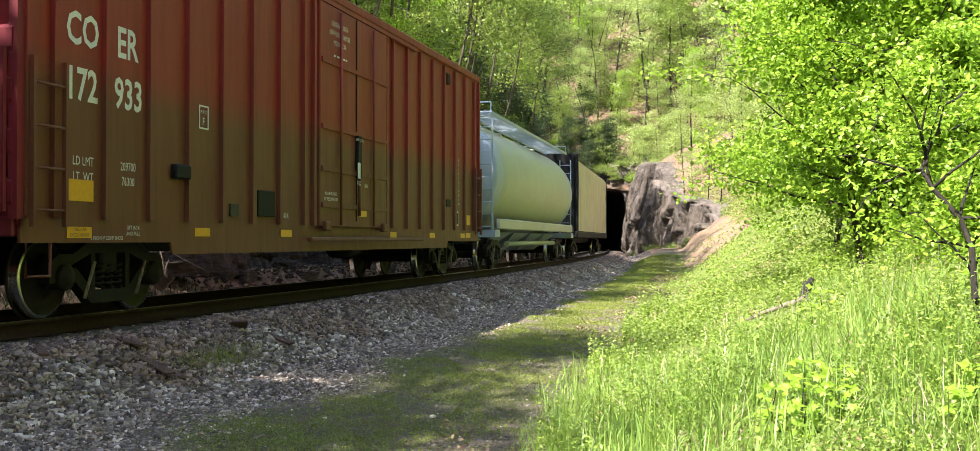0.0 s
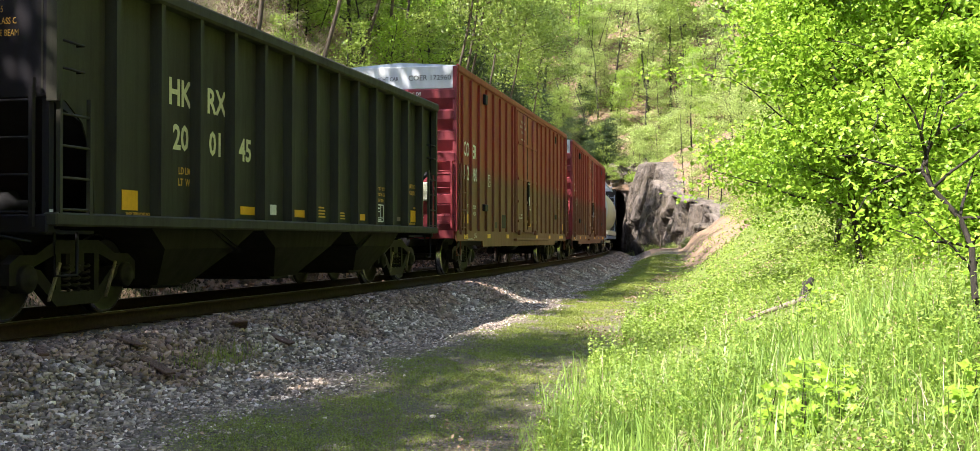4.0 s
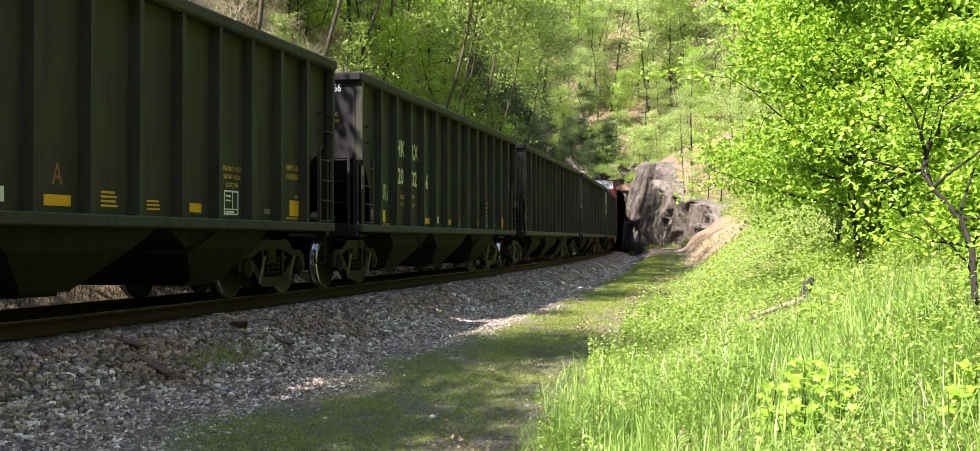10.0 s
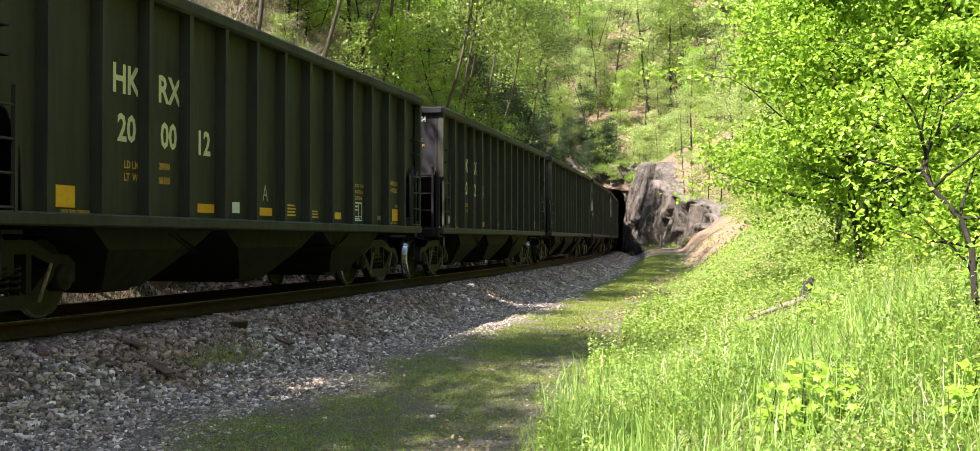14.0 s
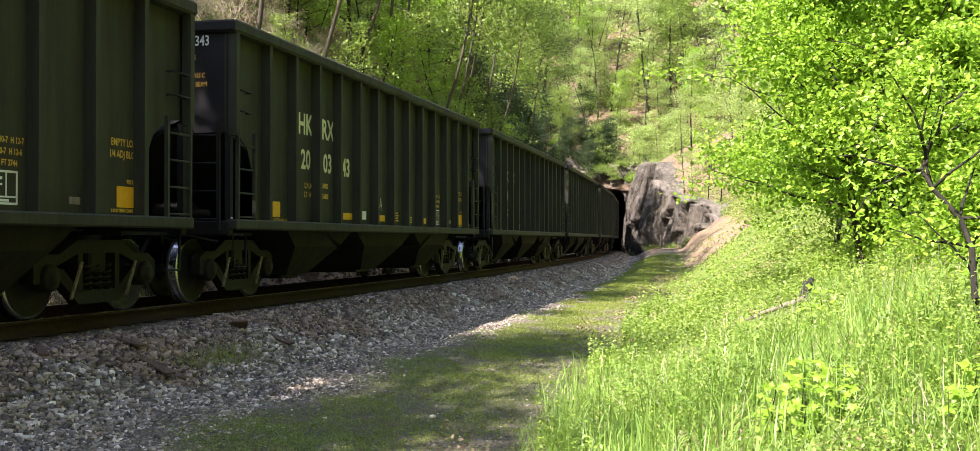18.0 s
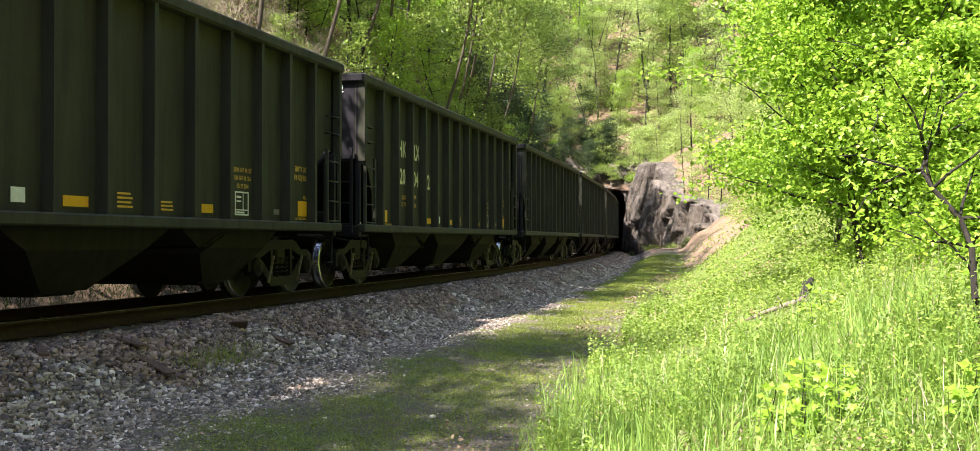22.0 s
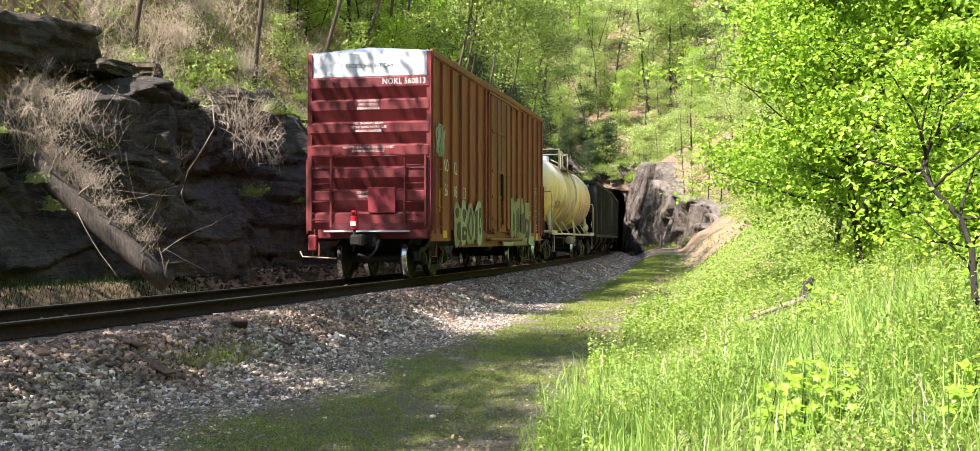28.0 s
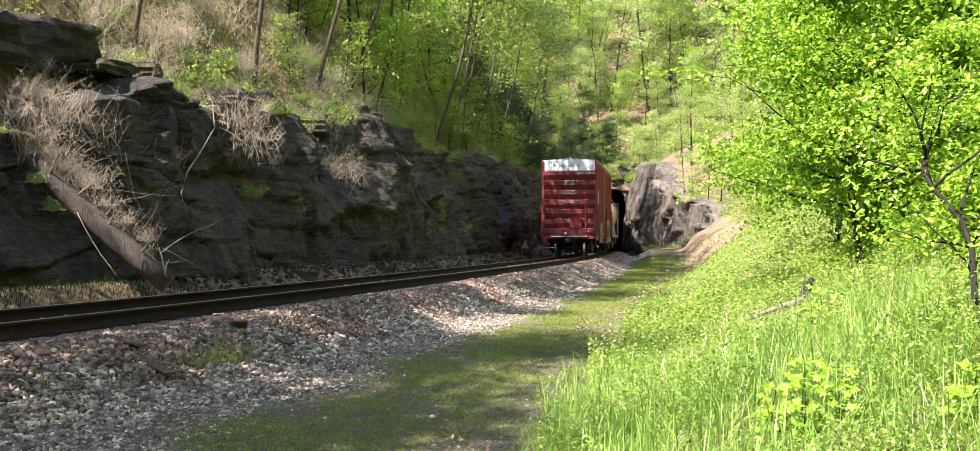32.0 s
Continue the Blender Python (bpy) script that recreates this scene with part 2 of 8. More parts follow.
LEAF_WEED = leafy("weed_leaves", (0.04, 0.095, 0.008), (0.42, 0.57, 0.10))
LEAF_MID = leafy("spring_leaves", (0.042, 0.080, 0.012), (0.39, 0.52, 0.10))
LEAF_DEEP = leafy("evergreen_leaves", (0.02, 0.045, 0.012), (0.05, 0.09, 0.02), 0.2)
LEAF_PALE = leafy("pale_spring_leaves", (0.10, 0.17, 0.035), (0.58, 0.70, 0.22))
GRASS = leafy("grass_blades", (0.06, 0.13, 0.012), (0.39, 0.53, 0.11), 0.35)
# Darkened copy of the grass: the ditch's shade is put into its colour.
GRASS_SHADE = leafy("shaded_grass_blades", (0.010, 0.020, 0.005), (0.045, 0.07, 0.014), 0.2, 0.8, 0.1)
GRASS_BROAD = leafy("broad_grass_blades", (0.08, 0.17, 0.018), (0.34, 0.50, 0.10), 0.35)
BOARD = bark_material("weathered_brown_board", (0.13, 0.075, 0.05))
GRASS_LOW = leafy("short_grass", (0.085, 0.13, 0.016), (0.33, 0.39, 0.065), 0.35)
RAIL_SIDE = plain("rusty_rail", (0.036, 0.021, 0.015), 0.85, shine=0.15)
RAIL_TOP = plain("worn_rail_head", (0.30, 0.27, 0.25), 0.38, 1.0, 0.15)
TIMBER = bark_material("creosoted_timber", (0.055, 0.042, 0.032))
BOX_RED = boxcar_material("oxide_red_paint", (0.26, 0.024, 0.013), (0.142, 0.048, 0.018), 2.66, 3.1)
BOX_END = paint("crimson_end_paint", (0.21, 0.014, 0.022), (0.07, 0.012, 0.014), 0.45)
ORANGE_RED = paint("faded_orange_red_paint", (0.27, 0.050, 0.015), (0.10, 0.026, 0.010), 0.55)
WHITE_PANEL = paint("white_panel_paint", (0.62, 0.66, 0.70), (0.40, 0.38, 0.34), 0.3)
HOPPER_GREEN = paint("dark_green_paint", (0.046, 0.047, 0.031), (0.023, 0.020, 0.015), 0.5, 0.7, shine=0.2)
# Bays: hopper green darkened to carry the shade under the car body.
HOPPER_BAY = paint("bay_shade_green_paint", (0.024, 0.022, 0.017), (0.012, 0.010, 0.008), 0.5, 0.8, shine=0.1)
HOPPER_END = paint("blue_black_paint", (0.014, 0.014, 0.019), (0.025, 0.018, 0.013), 0.35, 0.7, shine=0.2)
PALE_GREY = paint("pale_grey_green_paint", (0.44, 0.47, 0.36), (0.38, 0.36, 0.24), 0.45, 0.4)
GREY_BLUE = paint("pale_blue_grey_paint", (0.36, 0.45, 0.57), (0.34, 0.36, 0.36), 0.35, 0.45)
TANK = tank_material()
CREAM = paint("dirty_cream_paint", (0.62, 0.56, 0.40), (0.28, 0.20, 0.10), 0.4, 0.5)
RUSTY = plain("rusty_walkway", (0.17, 0.105, 0.06), 0.85, vary=0.5)
WRAP = paint("weathered_white_wrap", (0.62, 0.56, 0.36), (0.36, 0.30, 0.17), 0.4, 0.5)
TRUCK_IRON = plain("greasy_cast_iron", (0.015, 0.013, 0.011), 0.7, shine=0.25)
WHEEL_IRON = plain("brown_wheel_steel", (0.020, 0.016, 0.013), 0.6, shine=0.3)
TREAD = plain("bright_wheel_tread", (0.55, 0.54, 0.52), 0.25, 1.0, 0.1)
BLACK = plain("black_iron", (0.010, 0.010, 0.010), 0.65, shine=0.2)
WHITE_INK = plain("white_lettering", (0.72, 0.72, 0.68), 0.6, vary=0.12)
CREAM_INK = plain("cream_lettering", (0.62, 0.60, 0.36), 0.6, vary=0.15)
OCHRE_INK = plain("ochre_lettering", (0.62, 0.35, 0.04), 0.6, vary=0.2)
YELLOW = plain("yellow_reflector", (0.72, 0.36, 0.01), 0.45, vary=0.1)
RUST_INK = plain("rust_red_spray", (0.34, 0.10, 0.045), 0.7, vary=0.3)
FADED_INK = plain("faded_print", (0.20, 0.14, 0.06), 0.7, vary=0.3)
DARK_INK = plain("dark_lettering", (0.03, 0.03, 0.03), 0.6)
RED_LAMP = plain("red_marker_casing", (0.42, 0.012, 0.016), 0.5)
SPRAY_PALE = plain("pale_green_spray", (0.36, 0.41, 0.28), 0.7, vary=0.25, scale=5)
SPRAY_KHAKI = plain("khaki_spray", (0.28, 0.26, 0.14), 0.7, vary=0.25, scale=5)
SPRAY_DARK = plain("black_spray", (0.02, 0.018, 0.015), 0.6)

# ---------------------------------------------------------------- mesh helpers


class MB:
    """Collects vertices and faces of one mesh."""

    def __init__(self):
        self.v, self.f, self.smooth = [], [], set()

    def add(self, v, f, smooth=False):
        o = len(self.v)
        if smooth:
            self.smooth.update(range(len(self.f), len(self.f) + len(f)))
        self.v.extend(tuple(p) for p in v)
        self.f.extend(tuple(i + o for i in q) for q in f)
        return self

    def box(self, c, d, m=None):
        x, y, z = (k / 2 for k in d)
        v = [Vector((sx * x, sy * y, sz * z)) for sx in (-1, 1) for sy in (-1, 1) for sz in (-1, 1)]
        if m is not None:
            v = [m @ p for p in v]
        v = [p + Vector(c) for p in v]
        return self.add(v, [(0, 1, 3, 2), (4, 6, 7, 5), (0, 4, 5, 1), (2, 3, 7, 6), (0, 2, 6, 4), (1, 5, 7, 3)])

    def soft_box(self, c, d, r=0.02):
        """A box with chamfered edges."""
        h = [k / 2 for k in d]
        v, idx = [], {}
        for sx in (-1, 1):
            for sy in (-1, 1):
                for sz in (-1, 1):
                    s3 = (sx, sy, sz)
                    for ax in range(3):
                        p = [s3[i] * (h[i] - (0 if i == ax else r)) for i in range(3)]
                        idx[s3, ax] = len(v)
                        v.append(Vector(p) + Vector(c))
        f = []
        for ax in range(3):
            a, b = [i for i in range(3) if i != ax]
            for s in (-1, 1):
                quad = []
                for u, w in ((-1, -1), (1, -1), (1, 1), (-1, 1)):
                    k = [0, 0, 0]
                    k[ax], k[a], k[b] = s, u, w
                    quad.append(idx[tuple(k), ax])
                f.append(tuple(quad if (s > 0) == (ax != 1) else quad[::-1]))
        for ax in range(3):
            a, b = [i for i in range(3) if i != ax]
            for u in (-1, 1):
                for w in (-1, 1):
                    k0, k1 = [0, 0, 0], [0, 0, 0]
                    k0[ax], k0[a], k0[b] = -1, u, w
                    k1[ax], k1[a], k1[b] = 1, u, w
                    f.append((idx[tuple(k0), a], idx[tuple(k1), a], idx[tuple(k1), b], idx[tuple(k0), b]))
        for sx in (-1, 1):
            for sy in (-1, 1):
                for sz in (-1, 1):
                    f.append(tuple(idx[(sx, sy, sz), ax] for ax in range(3)))
        return self.add(v, f)

    def tube(self, pts, radii, n=8, caps=True):
        """A round bar or limb along pts."""
        pts = [Vector(p) for p in pts]
        if isinstance(radii, (int, float)):
            radii = [radii] * len(pts)
        v, f = [], []
        for i, p in enumerate(pts):
            d = (pts[min(i + 1, len(pts) - 1)] - pts[max(i - 1, 0)]).normalized()
            a = d.orthogonal().normalized() if abs(d.z) > 0.95 else d.cross(Vector((0, 0, 1))).normalized()
            b = d.cross(a)
            for k in range(n):
                w = 2 * math.pi * k / n
                v.append(p + (a * math.cos(w) + b * math.sin(w)) * radii[i])
        for i in range(len(pts) - 1):
            for k in range(n):
                f.append((i * n + k, i * n + (k + 1) % n, (i + 1) * n + (k + 1) % n, (i + 1) * n + k))
        self.add(v, f, True)
        if caps:
            o = len(self.v) - len(v)
            self.f.append(tuple(o + k for k in range(n))[::-1])
            self.f.append(tuple(o + (len(pts) - 1) * n + k for k in range(n)))
        return self

    def lathe(self, profile, c, axis="x", n=28):
        """Turns (along, radius) pairs round an axis."""
        v, f = [], []
        for a, r in profile:
            for k in range(n):
                w = 2 * math.pi * k / n
                p = (a, r * math.cos(w), r * math.sin(w))
                if axis == "y":
                    p = (p[1], p[0], p[2])
                elif axis == "z":
                    p = (p[1], p[2], p[0])
                v.append((p[0] + c[0], p[1] + c[1], p[2] + c[2]))
        m = len(profile)
        for i in range(m - 1):
            for k in range(n):
                f.append((i * n + k, i * n + (k + 1) % n, (i + 1) * n + (k + 1) % n, (i + 1) * n + k))
        return self.add(v, f, True)

    def slab(self, outline, x0, x1):
        """An outline of (y, z) pairs pulled out from x0 to x1."""
        n = len(outline)
        v = [(x0, y, z) for y, z in outline] + [(x1, y, z) for y, z in outline]
        f = [tuple(range(n))[::-1], tuple(range(n, 2 * n))]
        f += [(i, (i + 1) % n, n + (i + 1) % n, n + i) for i in range(n)]
        return self.add(v, f)

    def mesh(self, name, material):
        me = bpy.data.meshes.new(name)
        me.from_pydata([tuple(p) for p in self.v], [], self.f)
        if self.smooth:
            me.polygons.foreach_set("use_smooth", [i in self.smooth for i in range(len(self.f))])
        me.materials.append(material)
        me.update()
        return me


def part(name, mb, material, parent, label=""):
    me = mb if isinstance(mb, bpy.types.Mesh) else mb.mesh(name, material)
    ob = new(name, me)
    ob.parent = parent
    if label:
        tagged(ob, label)
    return ob


def thing(name, label, category, group="", kind="", at=None):
    ob = new(name)
    if at is not None:
        ob.matrix_world = at
    return tagged(ob, label, category, group, kind)


def array_mesh(name, v, f, material, smooth=False):
    """A mesh straight from arrays: v (n, 3), f (m, 3 or 4)."""
    me = bpy.data.meshes.new(name)
    v, f = np.asarray(v, np.float32), np.asarray(f, np.int32)
    k = f.shape[1]
    me.vertices.add(len(v))
    me.vertices.foreach_set("co", v.ravel())
    me.loops.add(f.size)
    me.loops.foreach_set("vertex_index", f.ravel())
    me.polygons.add(len(f))
    me.polygons.foreach_set("loop_start", np.arange(0, f.size, k, dtype=np.int32))
    if smooth:
        me.polygons.foreach_set("use_smooth", np.ones(len(f), bool))
    me.materials.append(material)
    me.update(calc_edges=True)
    return me


_letters = {}


def letters(text, size, material, wide=1.0, heavy=0.0):
    key = (text, round(size, 3), material.name, wide, heavy)
    if key not in _letters:
        cu = bpy.data.curves.new("lettering", "FONT")
        cu.body, cu.size, cu.offset, cu.resolution_u = text, size, heavy, 2
        cu.align_x = "CENTER"
        ob = bpy.data.objects.new("lettering", cu)
        me = bpy.data.meshes.new_from_object(ob)
        me.name = "lettering"
        me.transform(Matrix.Diagonal((wide, 1, 1, 1)))
        me.materials.clear()
        me.materials.append(material)
        bpy.data.objects.remove(ob)
        _letters[key] = me
    return _letters[key]


ON_SIDE = Matrix(((0, 0, 1, 0), (1, 0, 0, 0), (0, 1, 0, 0), (0, 0, 0, 1)))
ON_END = Matrix(((1, 0, 0, 0), (0, 0, -1, 0), (0, 1, 0, 0), (0, 0, 0, 1)))


def write(text, size, material, parent, at, turn=ON_SIDE, wide=1.0, heavy=0.0, name="lettering", label=""):
    ob = part(name, letters(text, size, material, wide, heavy), material, parent, label)
    ob.matrix_basis = Matrix.Translation(at) @ turn
    return ob


def plate(name, parent, material, x, y, z, w, h, label="", t=0.006):
    """A thin plate or decal on the right side of a car, centred at y, z."""
    return part(name, MB().box((x + t / 2, y, z), (t, w, h)), material, parent, label)


def bars(parent, material, x, y, z, w, h, rows, seed=1, cols=2):
    """Writing too small to read: short bars, line by line, joined as one decal."""
    rng = random.Random(seed)
    mb = MB()
    step = h / rows
    for r in range(rows):
        yy = y - w / 2
        for c in range(cols):
            ln = w / cols * rng.uniform(0.55, 0.88)
            mb.box((x + 0.002, yy + ln / 2, z + h / 2 - (r + 0.5) * step), (0.004, ln, step * 0.5))
            yy += w / cols
    return part("small_print", mb, material, parent)

# ---------------------------------------------------------------- lie of the land


def step01(a, b, v):
    t = np.clip((v - a) / (b - a), 0, 1)
    return t * t * (3 - 2 * t)


def cliff_top(s):
    z = np.interp(s, [-14, 6, 8, 9.3, 11, 12, 14.7, 16.7, 18.5, 20, 22.5, 24, 26, 29, 32, 35, 38, 45, 55, 62, 78, 97],
                  [3.0, 2.9, 2.9, 2.6, 3.4, 3.8, 4.3, 3.7, 4.4, 4.9, 4.9, 4.2, 4.5, 5.2, 5.5, 5.1, 4.7, 4.7, 5.2, 5.8, 5.8, 6.6])
    return z + 0.10 * np.sin(s * 2.3 + 1) + 0.12 * np.sin(s * 0.9)


def path_edge(s):
    """Where the worn grassy way ends and the bank begins, in metres from the track's middle."""
    return np.interp(s, [-14, -10, -5, -2, 2, 6.3, 12.8, 20, 42, 60, 80], [10.6, 10.4, 8.4, 7.1, 6.7, 6.5, 6.1, 5.95, 5.85, 5.6, 5.6]) + 0.10 * np.sin(s * 1.1) * step01(-4, 0, s)


def way_edge(s):
    """Where the short grass gives out on the ballast."""
    return np.interp(s, [-8, -2, 3, 17, 30, 53, 80], [4.3, 4.2, 4.05, 3.9, 3.3, 2.9, 2.9])


def wall_line(s):
    """Foot of the rock wall that flares out from the right jamb of the tunnel."""
    return 2.7 + 4.6 * np.clip((PORTAL - s) / 27, 0, 1.3)


def wall_top(s):
    return np.interp(PORTAL - s, [0, 7, 13, 27, 34], [7.8, 7.4, 4.3, 3.0, 0.0])


def hill(a):
    """Height gained a metres up a wooded slope."""
    a = np.minimum(a, 60)
    return np.where(a < 4, 1.55 * a, np.where(a < 10, 6.2 + 1.0 * (a - 4), 12.2 + 0.7 * (a - 10)))


def land(s, q):
    s, q = np.asarray(s, float), np.asarray(q, float)
    z = np.full(np.broadcast(s, q).shape, -0.2)
    # right of the track: shoulder, flat, bank, hillside
    far = step01(40, 75, s)
    z = z - 0.5 * step01(1.7, 3.1, q)
    z = z + 0.95 * far * step01(2.2, 5.0, q)
    a = np.maximum(q - path_edge(s), 0)
    k = 0.30 + 0.42 * step01(20, 45, s)
    z = z + k * np.minimum(a, 5) * step01(0, 1.5, a) + 0.85 * np.clip(a - 5, 0, 62)
    # left: ditch, foot of the cliff, hillside behind its face
    left = np.where(q < -1.7, -0.3 * step01(1.7, 2.6, -q) + 0.55 * step01(2.9, 4.0, -q), 0)
    b = np.maximum(-q - 6.1, 0)
    left = left + np.where(q < -4.9, (cliff_top(s) - 0.15) * step01(5.1, 6.0, -q - 1.1 * np.exp(-((s - 9.3) / 1.7) ** 2)), 0) + hill(b)
    z = z + left
    # over the tunnel
    e = s - PORTAL
    over = 5.4 + 0.72 * np.clip(e, 0, 60) + 0.02 * np.abs(q)
    side = np.maximum(z, z + (over - z) * step01(-9, 9, e))
    z = np.where(np.abs(q) > 8.9, side, np.where(e > 0, np.maximum(z, over), z))
    # ground behind the rock wall on the right of the mouth
    back = q - wall_line(s) - 1.9
    high = wall_top(s) + 0.5 * back
    z = np.where((back > 0) & (s > PORTAL - 34) & (s < PORTAL), np.maximum(z, high), z)
    # unevenness
    rough = 0.05 * np.sin(s * 1.7 + q * 0.9) * np.sin(q * 1.3 - s * 0.6) + 0.25 * np.sin(s * 0.31 + 1) * np.sin(q * 0.23)
    z = z + rough * step01(7, 14, np.abs(q)) + 0.02 * np.sin(s * 2.9 + q) * np.sin(q * 2.1) * step01(2.5, 3.5, q)
    return z


def ground_z(x, y):
    s, q = sq_of(x, y)
    return float(land(s, q))


def lattice(ss, qs, cut=None, under=False):
    S_, Q_ = np.meshgrid(ss, qs, indexing="ij")
    x, y = grid_at(S_, Q_)
    z = land(np.minimum(S_, PORTAL - 0.1) if under else S_, Q_)
    v = np.stack([x, y, z], -1).reshape(-1, 3)
    n, m = len(ss), len(qs)
    i, j = np.meshgrid(np.arange(n - 1), np.arange(m - 1), indexing="ij")
    a = (i * m + j).ravel()
    f = np.stack([a, a + m, a + m + 1, a + 1], -1)
    if cut is not None:
        f = f[~cut(i, j).ravel()]
    return v, f


SS = np.concatenate([np.arange(-300, -40, 20.0), np.arange(-40, -8, 2.0), np.arange(-8, 40, 0.4), np.arange(40, PORTAL, 0.75),
                     [PORTAL, PORTAL + 0.01], np.arange(PORTAL + 3, 130, 3.0), np.arange(132, 420, 24.0)])
QS = np.concatenate([[-420, -240, -140], np.arange(-90, -20, 5.0), np.arange(-20, -6, 1.0), np.arange(-6, 12, 0.25), np.arange(12, 30, 1.0),
                     np.arange(30, 90, 5.0), [140, 240, 420]])
k_portal = int(np.argmin(np.abs(SS - PORTAL)))
v, f = lattice(SS, QS, lambda i, j: (i == k_portal) & (QS[j] > -8.9) & (QS[j] < 4.4))
ground = new("ground", array_mesh("ground", v, f, GROUND, True))
tagged(ground, "wooded valley ground of brown leaf litter and green moss", "ground", kind="structure")


def strip(name, s0, s1, ds, qs, lift, material, label, category):
    v, f = lattice(np.arange(s0, s1, ds), np.asarray(qs, float), under=True)
    v[:, 2] += lift
    ob = new(name, array_mesh(name, v, f, material, True))
    return tagged(ob, label, category, kind="structure")


strip("ballast_bed", -60, PORTAL + 80, 0.5, np.arange(-2.4, 4.01, 0.2), 0.012, GRAVEL, "grey-brown crushed stone ballast under the railway track", "ballast")


def soil_sheet():
    ss, ks = np.arange(38, 70, 0.4), np.linspace(0, 1, 9)
    v, f = [], []
    for s in ss:
        w = math.sin((s - 38) / 32 * math.pi)
        for k in ks:
            q = float(path_edge(s)) + 0.3 + (0.4 + 3.6 * w) * k + 0.25 * math.sin(s * 1.9)
            x, y, _ = track_at(s, q)
            v.append((x, y, float(land(s, q)) + 0.03 + 0.10 * noise.noise(Vector((s * 0.9, q * 1.2, 0)))))
    n, m = len(ss), len(ks)
    f = [(i * m + j, (i + 1) * m + j, (i + 1) * m + j + 1, i * m + j + 1) for i in range(n - 1) for j in range(m - 1)]
    return array_mesh("soil_bank", v, f, SOIL, True)


tagged(new("soil_bank", soil_sheet()), "bare tan soil bank beside the way", "soil", kind="structure")


# grassy way beside the ballast: both edges wander
def path_sheet():
    ss = np.arange(-25, 84, 0.35)
    v, f = [], []
    m = 14
    for i, s in enumerate(ss):
        lo = way_edge(s) - 0.35 + 0.3 * math.sin(s * 0.8) + 0.2 * math.sin(s * 2.1)
        hi = float(path_edge(s)) + 0.8
        for j in range(m):
            q = lo + (hi - lo) * j / (m - 1)
            x, y, _ = track_at(s, q)
            v.append((x, y, float(land(s, q)) + 0.026 - 0.08 * float(step01(64, 74, s))))
    n = len(ss)
    for i in range(n - 1):
        for j in range(m - 1):
            a = i * m + j
            f.append((a, a + m, a + m + 1, a + 1))
    return array_mesh("grassy_way", v, f, PATH, True)


tagged(new("grassy_way", path_sheet()), "short worn grass and bare soil beside the ballast", "path", kind="structure")


# weedy ground of the bank
def bank_sheet():
    ss, ks = np.arange(-14, 65.5, 0.5), np.linspace(0, 1, 22)
    v = []
    for s in ss:
        for k in ks:
            q = float(path_edge(s)) + 0.35 + 0.3 * math.sin(s * 1.4) + (11 + 0.15 * max(s, 0)) * k
            x, y, _ = track_at(s, q)
            v.append((x, y, float(land(s, q)) + 0.034 + 0.03 * noise.noise(Vector((s * 1.5, q * 1.5, 0))) - 0.2 * (k > 0.99)))
    n, m = len(ss), len(ks)
    f = [(i * m + j, (i + 1) * m + j, (i + 1) * m + j + 1, i * m + j + 1) for i in range(n - 1) for j in range(m - 1) if not (ss[i] > 42 and ss[i] < 66 and j < 6)]
    return array_mesh("weedy_bank", v, f, TURF, True)


tagged(new("weedy_bank", bank_sheet()), "green weedy ground of the sunny bank", "bank", kind="structure")


# ---------------------------------------------------------------- rock cliff along the track's far side


def hash01(*a):
    h = math.sin(sum(k * w for k, w in zip(a, (12.9898, 78.233, 37.719, 4.581)))) * 43758.5453
    return h - math.floor(h)


BEDS = [-3.0]
while BEDS[-1] < 60:
    BEDS.append(BEDS[-1] + 0.25 + 1.7 * hash01(len(BEDS), 7) ** 1.6)


